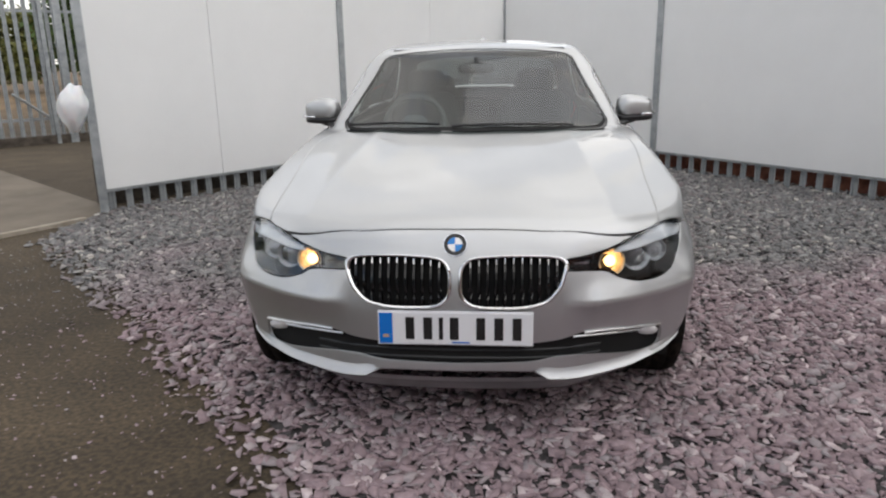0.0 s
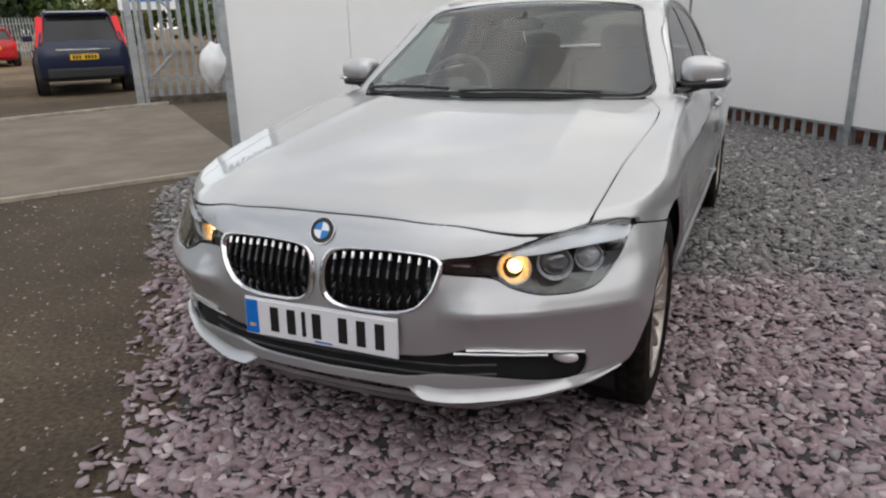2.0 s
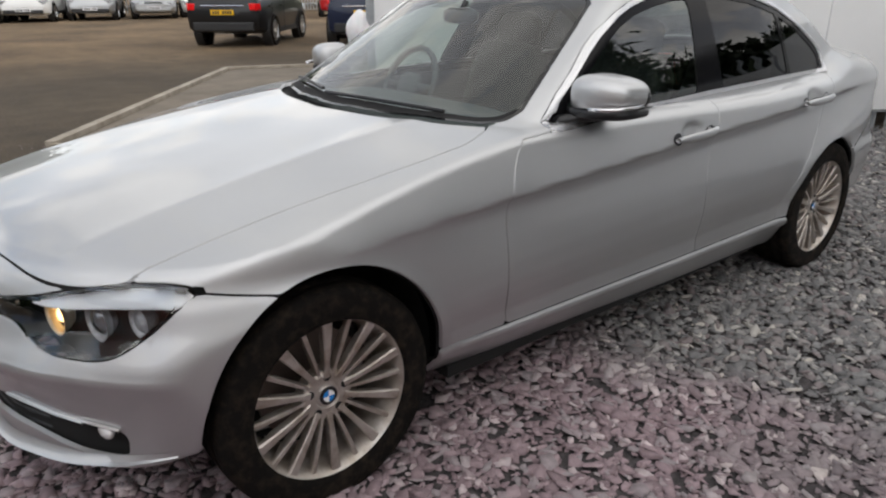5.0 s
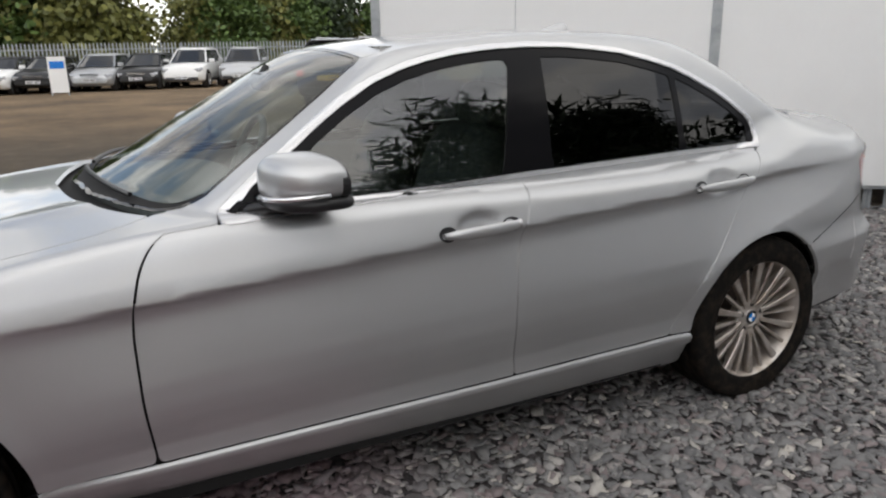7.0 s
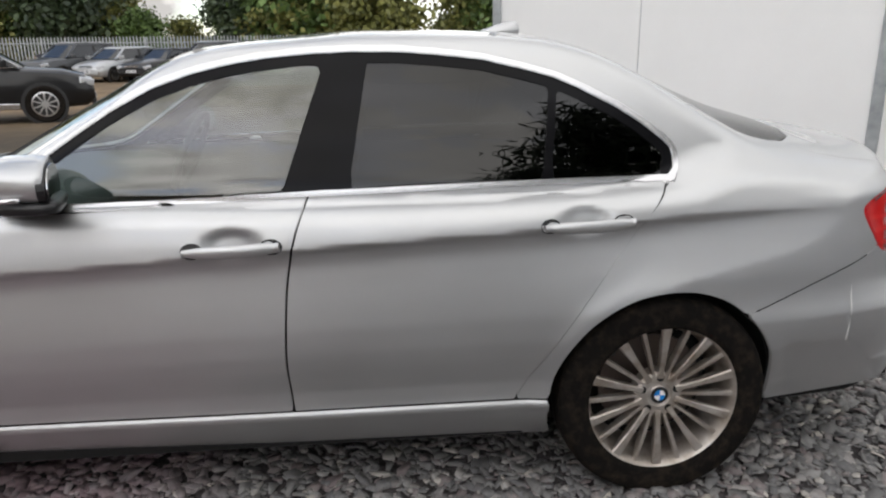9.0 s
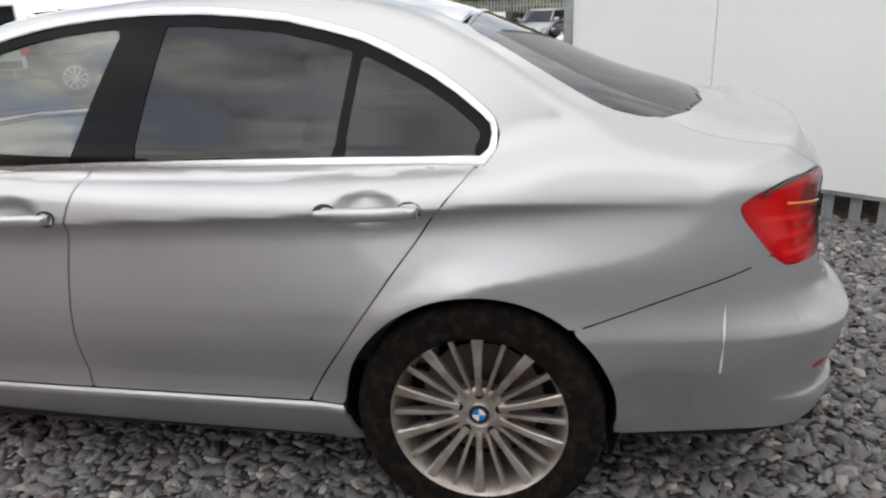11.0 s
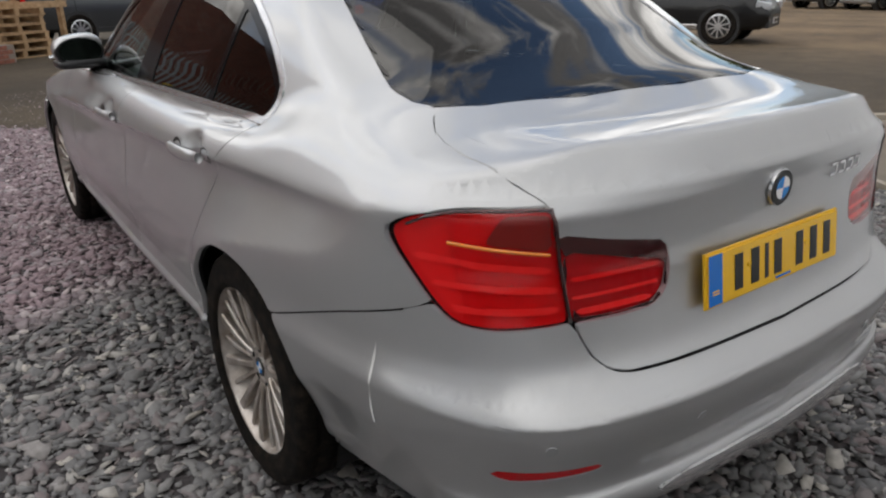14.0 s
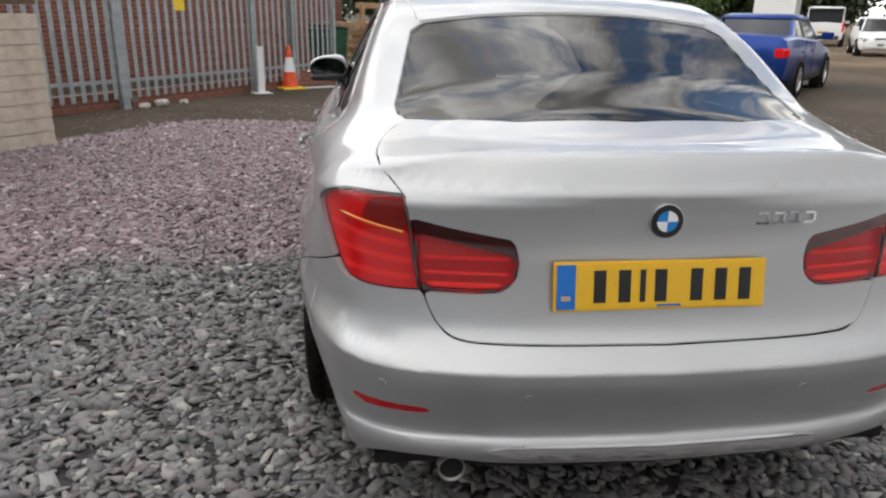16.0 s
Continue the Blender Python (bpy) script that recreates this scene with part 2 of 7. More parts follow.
# ---------- the saloon's outer shape: side, deck, nose, tail and cabin as height functions ----------
def curve(*pairs):
    """A smooth curve through (at, value) pairs that never overshoots."""
    xs, ys = np.array(pairs, float).T
    h, d = np.diff(xs), np.diff(ys) / np.diff(xs)
    m = np.zeros(len(xs))
    m[0], m[-1] = d[0], d[-1]
    for i in range(1, len(xs) - 1):
        if d[i - 1] * d[i] > 0:
            a, b = 2 * h[i] + h[i - 1], h[i] + 2 * h[i - 1]
            m[i] = (a + b) / (a / d[i - 1] + b / d[i])

    def at(x):
        x = np.asarray(x, float)
        i = np.clip(np.searchsorted(xs, x) - 1, 0, len(h) - 1)
        t = (x - xs[i]) / h[i]
        s = np.clip(t, 0, 1)
        v = ys[i] * (1 + 2 * s) * (1 - s) ** 2 + h[i] * m[i] * s * (1 - s) ** 2 + ys[i + 1] * s * s * (3 - 2 * s) - h[i] * m[i + 1] * s * s * (1 - s)
        return v + np.where(t < 0, t * h[i] * m[0], 0) + np.where(t > 1, (t - 1) * h[i] * m[-1], 0)

    table = np.linspace(xs[0] - 1.0, xs[-1] + 1.0, 12000)
    values = at(table)
    return lambda x: np.interp(x, table, values)


def smax(a, b, k):
    w = np.clip(0.5 + 0.5 * (a - b) / k, 0, 1)
    return b + (a - b) * w + k * w * (1 - w)


def smin(a, b, k):
    return -smax(-a, -b, k)


HANDLES = ((0.035, 0.858), (1.012, 0.893))
AXLE_F, AXLE_R, HUB_Z = -1.537, 1.275, 0.325
plan_side = curve((-2.4, 0.80), (-1.9, 0.868), (-1.54, 0.893), (-1.0, 0.884), (-0.4, 0.888), (0.2, 0.894), (0.9, 0.893), (1.28, 0.890), (1.7, 0.862), (2.0, 0.825), (2.4, 0.70))
crease_z = curve((-2.3, 0.66), (-1.9, 0.70), (-1.2, 0.762), (-0.9, 0.778), (-0.4, 0.806), (0.2, 0.840), (0.76, 0.866), (1.37, 0.897), (1.9, 0.905), (2.4, 0.90))
belt_z = curve((-1.2, 0.915), (-0.8, 0.948), (-0.3, 0.972), (0.24, 0.992), (0.8, 1.002), (1.28, 1.0), (1.7, 0.985), (2.2, 0.96))
crease_deep = curve((-2.6, 0.0), (-2.0, 0.0), (-1.3, 0.15), (-0.85, 1.0), (1.15, 1.0), (1.62, 0.3), (1.9, 0.0), (2.6, 0.0))
under = curve((-0.45, -0.19), (-0.33, -0.12), (-0.25, -0.082), (-0.12, -0.038), (-0.05, -0.019), (-0.02, -0.012), (-0.006, -0.012), (0.01, -0.019), (0.06, -0.022), (0.12, -0.022), (0.2, -0.015), (0.3, -0.005), (0.4, 0.0), (0.5, -0.0005), (0.6, -0.005), (0.7, -0.011), (0.8, -0.0175), (0.9, -0.022), (0.96, -0.0165), (1.0, 0.0))
under_soft = curve((-0.4, -0.25), (-0.25, -0.12), (-0.10, -0.05), (0.0, -0.032), (0.15, -0.014), (0.32, 0.0), (0.6, 0.003), (1.0, 0.0))
under_rear = curve((-0.4, -0.22), (-0.25, -0.10), (-0.10, -0.070), (0.0, -0.056), (0.15, -0.036), (0.30, -0.014), (0.42, 0.0), (0.6, 0.003), (1.0, 0.0))
over = curve((0.0, 0.0), (0.06, -0.0015), (0.5, -0.022), (0.8, -0.040), (1.0, -0.058), (1.3, -0.10), (2.2, -0.32))
nose_y = curve((0.10, -2.08), (0.18, -2.16), (0.24, -2.235), (0.28, -2.262), (0.34, -2.262), (0.42, -2.272), (0.50, -2.28), (0.58, -2.272), (0.66, -2.25), (0.72, -2.222), (0.78, -2.18), (0.84, -2.10))
nose_bow = curve((0.0, 0.0), (0.2, 0.008), (0.36, 0.03), (0.5, 0.085), (0.6, 0.14), (0.66, 0.19), (0.72, 0.245), (0.78, 0.315), (0.82, 0.375), (0.87, 0.53), (0.91, 0.82), (0.95, 1.3))
flare = curve((0.1, 0.02), (0.2, 0.035), (0.4, 0.052), (0.55, 0.05), (0.66, 0.018), (0.73, 0.0), (1.2, 0.0))
tail_y = curve((0.10, 2.10), (0.20, 2.14), (0.25, 2.220), (0.28, 2.246), (0.315, 2.264), (0.352, 2.278), (0.372, 2.274), (0.384, 2.262), (0.396, 2.260), (0.46, 2.276), (0.55, 2.298), (0.566, 2.298), (0.576, 2.289), (0.612, 2.243), (0.65, 2.216), (0.70, 2.203), (0.76, 2.193), (0.80, 2.1885), (0.835, 2.1845), (0.86, 2.1835), (0.90, 2.1845), (0.940, 2.1885), (0.954, 2.190), (0.961, 2.188), (0.972, 2.181), (0.985, 2.174), (1.0, 2.166), (1.02, 2.155), (1.035, 2.145), (1.05, 2.13), (1.1, 2.08))
lip_bow = curve((0.5, 0.0), (0.92, 0.0), (0.97, 0.035), (1.1, 0.05))
bulge = curve((0.2, 0.0), (0.40, 0.0), (0.44, 0.004), (0.475, 0.013), (0.505, 0.028), (0.517, 0.0345), (0.526, 0.0345), (0.540, 0.029), (0.60, 0.005), (0.63, 0.0), (1.0, 0.0))
tail_bow = curve((0.0, 0.0), (0.3, 0.012), (0.5, 0.04), (0.6, 0.068), (0.68, 0.11), (0.74, 0.17), (0.78, 0.24), (0.82, 0.34), (0.86, 0.52), (0.90, 0.8), (0.95, 1.3))
deck_z = curve((-2.4, 0.70), (-2.2, 0.772), (-2.1, 0.802), (-1.9, 0.846), (-1.5, 0.905), (-1.1, 0.952), (-0.8, 0.978), (-0.5, 0.99), (0.3, 1.0), (1.3, 1.045), (1.6, 1.068), (1.8, 1.062), (1.95, 1.046), (2.06, 1.040), (2.13, 1.043), (2.2, 1.042), (2.4, 1.03))
deck_drop = curve((-2.4, 0.12), (-1.99, 0.086), (-1.5, 0.052), (-1.0, 0.03), (-0.7, 0.025), (1.3, 0.055), (1.7, 0.03), (2.2, 0.010), (2.4, 0.006))
cabin_x = curve((-1.2, 0.72), (-0.8, 0.757), (-0.5, 0.776), (-0.2, 0.792), (0.2, 0.802), (0.8, 0.797), (1.28, 0.768), (1.6, 0.725), (2.0, 0.65), (2.4, 0.58))
tumble = curve((-0.2, -0.02), (0.0, 0.0), (0.1, 0.038), (0.2, 0.085), (0.3, 0.140), (0.4, 0.205), (0.5, 0.285))
roof_z = curve((-1.3, 0.79), (-1.0, 0.95), (-0.7, 1.108), (-0.45, 1.243), (-0.3, 1.322), (-0.2, 1.359), (-0.05, 1.388), (0.15, 1.408), (0.45, 1.426), (0.75, 1.422), (0.95, 1.408), (1.1, 1.378), (1.3, 1.305), (1.5, 1.222), (1.7, 1.138), (1.88, 1.060), (2.0, 1.0), (2.1, 0.938), (2.2, 0.865), (2.4, 0.70))
roof_bow = curve((-2.5, 0.42), (-1.0, 0.42), (-0.6, 0.38), (-0.35, 0.36), (-0.2, 0.28), (0.0, 0.12), (0.3, 0.0), (0.6, 0.0), (0.9, -0.05), (1.2, -0.15), (1.5, -0.40), (1.8, -0.55), (2.5, -0.55))
roof_drop = curve((-2.5, 0.015), (-0.4, 0.015), (0.3, 0.03), (0.9, 0.032), (1.4, 0.03), (2.6, 0.03))
fillet = curve((-2.6, 0.02), (-1.3, 0.02), (-0.9, 0.03), (-0.6, 0.012), (1.1, 0.012), (1.4, 0.09), (1.82, 0.135), (1.92, 0.105), (2.02, 0.055), (2.12, 0.014), (2.2, 0.01), (2.6, 0.01))


haunch = curve((0.0, 0.0), (0.30, 0.0), (0.44, 0.5), (0.56, 0.95), (0.62, 1.0), (0.70, 0.8), (0.84, 0.1), (0.88, 0.0), (1.3, 0.0))


shoulder = curve((0.3, 0.0), (0.60, 0.0), (0.66, 0.09), (0.74, 0.36), (0.82, 0.70), (0.88, 0.95), (0.905, 1.0), (1.1, 1.0), (1.5, 1.0))


def shape(x, y, z):
    """Below 0 inside the body, above 0 outside."""
    x = np.abs(x)
    zc, zb = crease_z(y), belt_z(y)
    low = (z - 0.34) / (zc - 0.34)
    c = crease_deep(y)
    off = np.where(z < zc, c * under(np.minimum(low, 1)) + (1 - c) * np.where(y > 0, under_rear(np.minimum(low, 1)), under_soft(np.minimum(low, 1))), over(np.maximum((z - zc) / (zb - zc), 0)))
    for ay in (AXLE_F, AXLE_R):
        r = np.hypot(y - ay, z - HUB_Z)
        off = off + 0.010 * np.exp(-((r - 0.36) / 0.045) ** 2) * (z > 0.3)
    off = off + 0.036 * np.exp(-((y - 1.50) / 0.46) ** 2) * haunch(z)
    off = off - 0.034 * np.exp(-((y - 1.62) / 0.44) ** 2) * shoulder(z)
    for hy, hz in HANDLES:
        off = off - 0.021 * np.exp(-((((y - hy) / 0.068) ** 2 + ((z - hz) / 0.036) ** 2) ** 2))
    side = x - plan_side(y) - off
    deck = z - deck_z(y) + deck_drop(y) * (x / 0.713) ** 2.3 - 0.013 * np.exp(-np.hypot(x - 0.50 + 0.07 * (y + 1.4), 0.012) / 0.075) * np.clip((-0.7 - y) * 3, 0, 1)
    front = nose_y(z) + nose_bow(x - flare(z) * (x / 0.85) ** 4) - y - bulge(z) * np.clip((x - 0.36) / 0.12, 0, 1)
    rear = y - tail_y(z) + tail_bow(x) + lip_bow(z) * (x / 0.6) ** 2
    lower = smax(smax(side, deck, 0.020 + 0.025 * np.clip((y + 0.85) / 0.4, 0, 1)), smax(front, rear, 0.02), np.where(y < 0, 0.04, 0.03 - 0.018 * np.clip((z - 0.95) / 0.06, 0, 1) * np.clip((0.64 - x) / 0.1, 0, 1)))
    cs = x - cabin_x(y) + tumble(z - 0.97)
    ys = y - roof_bow(y) * x * x
    top = z - roof_z(ys) + roof_drop(y) * (x / 0.6) ** 2.2
    cabin = np.maximum(smax(cs, top, 0.035), 0.92 - z)
    return smin(lower, cabin, fillet(y))


def normal_at(p):
    h = 0.003
    n = np.stack([shape(*(p + e).T) - shape(*(p - e).T) for e in np.eye(3) * h], 1)
    return n / np.maximum(np.linalg.norm(n, axis=1, keepdims=True), 1e-9)


def meet(start, way, reach, steps=60):
    """Where rays from outside first meet the body. Rays that miss come back as not a number."""
    way = np.broadcast_to(np.asarray(way, float), start.shape)
    n = len(start)
    near, far, found = np.zeros(n), np.full(n, np.nan), np.zeros(n, bool)
    for i in range(1, steps + 1):
        d = reach * i / steps
        hit = ~found & (shape(*(start + d * way).T) < 0)
        near[hit], far[hit] = d - reach / steps, d
        found |= hit
    a, b = near.copy(), np.where(found, far, 0)
    for _ in range(16):
        m = (a + b) / 2
        inside = shape(*(start + m[:, None] * way).T) < 0
        a, b = np.where(inside, a, m), np.where(inside, m, b)
    p = start + ((a + b) / 2)[:, None] * way
    p[~found] = np.nan
    return p

# ---------- panels: pieces of the outer shape, cut out along their shut lines ----------
STEP = 0.016


class Chart:
    def __init__(self, us, vs, start, way, reach, good):
        self.us, self.vs, self.start, self.way, self.reach = us, vs, start, np.array(way, float), reach
        u, v = np.meshgrid(us, vs, indexing="ij")
        self.u, self.v = u.ravel(), v.ravel()
        self.p = self.place(self.u, self.v)
        self.miss = np.isnan(self.p[:, 0])
        self.p[self.miss] = 9.0
        self.n = normal_at(self.p)
        self.good = np.where(self.miss, -1, good(*self.n.T))

    def place(self, u, v):
        return meet(self.start(u, v), self.way, self.reach)

    def near(self, u, v):
        """As place(), but quick: it looks only close to the depth of the nearest grid point."""
        i = np.clip(np.rint((u - self.us[0]) / (self.us[1] - self.us[0])).astype(int), 0, len(self.us) - 1)
        j = np.clip(np.rint((v - self.vs[0]) / (self.vs[1] - self.vs[0])).astype(int), 0, len(self.vs) - 1)
        k = i * len(self.vs) + j
        start = self.start(u, v)
        d = (self.p[k] - start) @ self.way
        a, b = d - 0.045, d + 0.045
        ok = ~self.miss[k] & (shape(*(start + a[:, None] * self.way).T) > 0) & (shape(*(start + b[:, None] * self.way).T) < 0)
        for _ in range(12):
            m = (a + b) / 2
            deep = shape(*(start + m[:, None] * self.way).T) < 0
            a, b = np.where(deep, a, m), np.where(deep, m, b)
        p = start + ((a + b) / 2)[:, None] * self.way
        if not ok.all():
            p[~ok] = self.place(u[~ok], v[~ok])
        return p


spread = lambda a, b, k=1.0: np.linspace(a, b, int(round((b - a) / (STEP * k))) + 1)
least = lambda *f: np.minimum.reduce(np.broadcast_arrays(*f))
most = lambda *f: np.maximum.reduce(np.broadcast_arrays(*f))
CHARTS = dict(
    S=Chart(spread(-2.3, 2.3), spread(0.14, 1.42, 0.75), lambda u, v: np.stack([0 * u + 1.1, u, v], 1), (-1, 0, 0), 1.1, lambda nx, ny, nz: nx - 0.22),
    T=Chart(spread(0.0, 0.95), spread(-2.32, 2.32), lambda u, v: np.stack([u, v, 0 * u + 1.6], 1), (0, 0, -1), 1.4, lambda nx, ny, nz: least(nz - 0.40, 0.86 - nx)),
    F=Chart(spread(0.0, 0.93), spread(0.14, 0.95), lambda u, v: np.stack([u, 0 * u - 2.6, v], 1), (0, 1, 0), 1.3, lambda nx, ny, nz: least(0.86 - nz, 0.72 - nx, -ny - 0.1)),
    R=Chart(spread(0.0, 0.93), spread(0.14, 1.08, 0.75), lambda u, v: np.stack([u, 0 * u + 2.6, v], 1), (0, -1, 0), 1.3, lambda nx, ny, nz: least(0.97 - nz, 0.72 - nx, ny - 0.06)),
)


def cut_out(region, charts="STFR"):
    """Places, normals and faces of the half of the shape where region(x, y, z) is above 0."""
    places, normals, faces, count = [], [], [], 0
    for key in charts:
        c = CHARTS[key]
        nv = len(c.vs)
        val = np.where(c.miss, -1, np.minimum(c.good, region(*c.p.T)))
        val = np.where(np.abs(val) < 1e-7, 1e-7, val)
        ij = (np.arange(len(c.us) - 1)[:, None] * nv + np.arange(nv - 1)[None]).ravel()
        quads = np.stack([ij, ij + nv, ij + nv + 1, ij + 1], 1)
        pos = val[quads] > 0
        index, new_u, new_v = {}, [], []

        def vert(k, u, v):
            if k not in index:
                index[k] = len(new_u)
                new_u.append(u)
                new_v.append(v)
            return index[k]

        own = []
        for q, s in zip(quads[pos.any(1)], pos[pos.any(1)]):
            poly = []
            for a, b, sa, sb in zip(q, np.roll(q, -1), s, np.roll(s, -1)):
                if sa:
                    poly.append(vert((a, a), c.u[a], c.v[a]))
                if sa != sb:
                    if c.miss[a] or c.miss[b]:
                        poly.append(vert((a, a), c.u[a], c.v[a]) if sa else vert((b, b), c.u[b], c.v[b]))
                        continue
                    t = val[a] / (val[a] - val[b])
                    poly.append(vert((min(a, b), max(a, b)), c.u[a] + t * (c.u[b] - c.u[a]), c.v[a] + t * (c.v[b] - c.v[a])))
            poly = [k for i, k in enumerate(poly) if k != poly[i - 1]]
            if len(poly) > 2:
                own.append(poly)
        if not own:
            continue
        p = c.near(np.array(new_u), np.array(new_v))
        bad = np.isnan(p[:, 0])
        p[bad] = 0
        n = normal_at(p)
        for poly in own:
            if bad[poly].any():
                continue
            a, b, d = p[poly[0]], p[poly[1]], p[poly[2]]
            if np.abs(p[poly] - np.roll(p[poly], -1, 0)).max() > dict(S=5, T=1.7, F=5, R=6)[key] * STEP:
                continue
            way = np.cross(b - a, d - a) @ n[poly].sum(0)
            faces.append([k + count for k in (poly if way > 0 else poly[::-1])])
        places.append(p)
        normals.append(n)
        count += len(p)
    return np.concatenate(places), np.concatenate(normals), faces


def skin(name, half, mat, parent, label="", off=0.0, rim=0.014, side=0):
    """A panel object from a cut-out half. side: 1 the car's own left, -1 its right, 0 both in one mesh."""
    p0, n0, f0 = half
    ps, ns, fs = [], [], []
    for s in (1, -1):
        if side not in (0, s):
            continue
        k = len(ps) and len(ps[0])
        flip = np.array((s, 1, 1))
        ps.append((p0 + off * n0) * flip)
        ns.append(n0 * flip)
        fs += [[v + k for v in (f if s > 0 else f[::-1])] for f in f0]
    p, n = np.concatenate(ps), np.concatenate(ns)
    if rim:
        seen = {}
        for f in fs:
            for a, b in zip(f, f[1:] + f[:1]):
                seen[(a, b)] = seen.get((a, b), 0) + 1
        border = [(a, b) for (a, b) in seen if (b, a) not in seen and not (abs(p[a][0]) < 1e-4 and abs(p[b][0]) < 1e-4)]
        edge = sorted({v for e in border for v in e})
        at = {v: i + len(p) for i, v in enumerate(edge)}
        p = np.concatenate([p, p[edge] - rim * n[edge]])
        n = np.concatenate([n, n[edge]])
        fs = fs + [[b, a, at[a], at[b]] for a, b in border]
    me = bpy.data.meshes.new(name)
    me.from_pydata(p.tolist(), [], fs)
    for f in me.polygons:
        f.use_smooth = True
    me.normals_split_custom_set_from_vertices(n.tolist())
    me.materials.append(mat)
    ob = new(name, me)
    ob.parent = parent
    return tagged(ob, label)


# shut lines and outlines, in the car's own metres
door_front = curve((0.2, -0.884), (0.353, -0.895), (0.557, -0.911), (0.673, -0.911), (0.758, -0.904), (0.837, -0.886), (0.908, -0.848), (0.941, -0.803), (0.97, -0.750), (1.1, -0.61))
door_mid = curve((0.2, 0.17), (0.345, 0.168), (0.5, 0.160), (0.7, 0.171), (0.84, 0.195), (1.0, 0.25), (1.1, 0.29))
door_rear = curve((0.2, 0.75), (0.36, 0.823), (0.55, 0.945), (0.72, 1.065), (0.80, 1.125), (0.89, 1.19), (1.0, 1.287), (1.1, 1.36))
bonnet_side = curve((-2.3, 0.66), (-2.02, 0.703), (-1.98, 0.712), (-1.58, 0.732), (-1.13, 0.762), (-1.0, 0.757), (-0.9, 0.725), (-0.80, 0.665), (-0.72, 0.61))
bonnet_front = curve((0.0, -2.190), (0.28, -2.178), (0.41, -2.155), (0.54, -2.115), (0.61, -2.074), (0.70, -1.985), (0.8, -1.86))
bonnet_back = curve((0.0, -1.05), (0.3, -1.01), (0.5, -0.945), (0.64, -0.86), (0.74, -0.78), (0.9, -0.7))
wing_low = curve((-2.3, 0.76), (-1.9, 0.722), (-1.72, 0.69), (-1.5, 0.655), (-1.2, 0.62))
quarter_low = curve((1.2, 0.50), (1.52, 0.598), (1.76, 0.682), (1.93, 0.738), (2.0, 0.765), (2.3, 0.80))
lid_side = curve((0.55, 0.44), (0.617, 0.50), (0.66, 0.537), (0.73, 0.566), (0.89, 0.597), (0.945, 0.606), (0.97, 0.63), (0.99, 0.648), (1.1, 0.66))
lid_plan = curve((1.6, 0.45), (1.70, 0.56), (1.745, 0.592), (1.82, 0.640), (1.95, 0.661), (2.08, 0.650), (2.2, 0.640))
tail_low = curve((0.0, 0.314), (0.4, 0.318), (0.55, 0.332), (0.64, 0.325), (0.75, 0.28), (0.95, 0.225))
lip_low = curve((0.0, 0.274), (0.2, 0.274), (0.30, 0.268), (0.5, 0.25), (0.95, 0.235))
lid_low = curve((0.0, 0.614), (0.3, 0.616), (0.45, 0.619), (0.5, 0.628), (0.54, 0.66))
in_window = inside([(-0.66, 0.953), (-0.575, 1.018), (-0.47, 1.088), (-0.38, 1.152), (-0.295, 1.207), (-0.19, 1.262), (-0.09, 1.298), (0.0, 1.320), (0.087, 1.335), (0.2, 1.348), (0.36, 1.356), (0.5, 1.354), (0.62, 1.345), (0.75, 1.330), (0.87, 1.302), (0.965, 1.276),
                    (1.04, 1.243), (1.145, 1.190), (1.215, 1.145), (1.275, 1.098), (1.298, 1.075), (1.306, 1.05), (1.302, 1.02), (1.285, 0.996), (0.9, 0.996), (0.3, 0.985), (-0.2, 0.968)])
in_screen = inside([(-1, -0.175), (0.3, -0.17), (0.50, -0.165), (0.55, -0.20), (0.60, -0.37), (0.70, -0.69), (0.685, -0.76), (0.64, -0.82), (0.5, -0.90), (0.3, -0.965), (0.0, -1.005), (-1, -1.005)])
in_rear_screen = inside([(-1, 1.205), (0.3, 1.207), (0.49, 1.215), (0.53, 1.25), (0.60, 1.60), (0.598, 1.67), (0.57, 1.735), (0.5, 1.80), (0.3, 1.872), (0.0, 1.90), (-1, 1.90)])
roof_side = curve((-0.3, 0.535), (0.0, 0.538), (0.5, 0.542), (0.9, 0.532), (1.2, 0.505), (1.4, 0.50))
in_lamp = inside(rounded([(0.36, 0.665), (0.455, 0.671), (0.54, 0.690), (0.615, 0.713), (0.70, 0.735), (0.775, 0.735), (0.822, 0.722), (0.822, 0.722), (0.797, 0.64), (0.757, 0.580), (0.70, 0.569), (0.62, 0.573), (0.55, 0.594), (0.515, 0.618), (0.46, 0.626), (0.36, 0.632)], 2))
KIDNEY = rounded([(0.016, 0.640), (0.045, 0.676), (0.2, 0.683), (0.345, 0.676), (0.374, 0.652), (0.352, 0.580), (0.305, 0.528), (0.22, 0.512), (0.06, 0.515), (0.016, 0.548)], 3)
in_kidney = inside(KIDNEY)
in_intake = inside(rounded([(-0.4, 0.375), (0.25, 0.376), (0.36, 0.388), (0.43, 0.412), (0.62, 0.398), (0.738, 0.376), (0.728, 0.290), (0.65, 0.292), (0.53, 0.310), (0.44, 0.322), (0.35, 0.326), (0.25, 0.304), (-0.4, 0.301)], 2))
corner_at = lambda a, b: [(a, b)] * 3
in_tail = inside(rounded([(0.806, 0.884), (0.785, 0.918), (0.735, 0.942)] + corner_at(0.603, 0.943) + corner_at(0.571, 0.727) + [(0.70, 0.722), (0.746, 0.728), (0.768, 0.765)], 2))
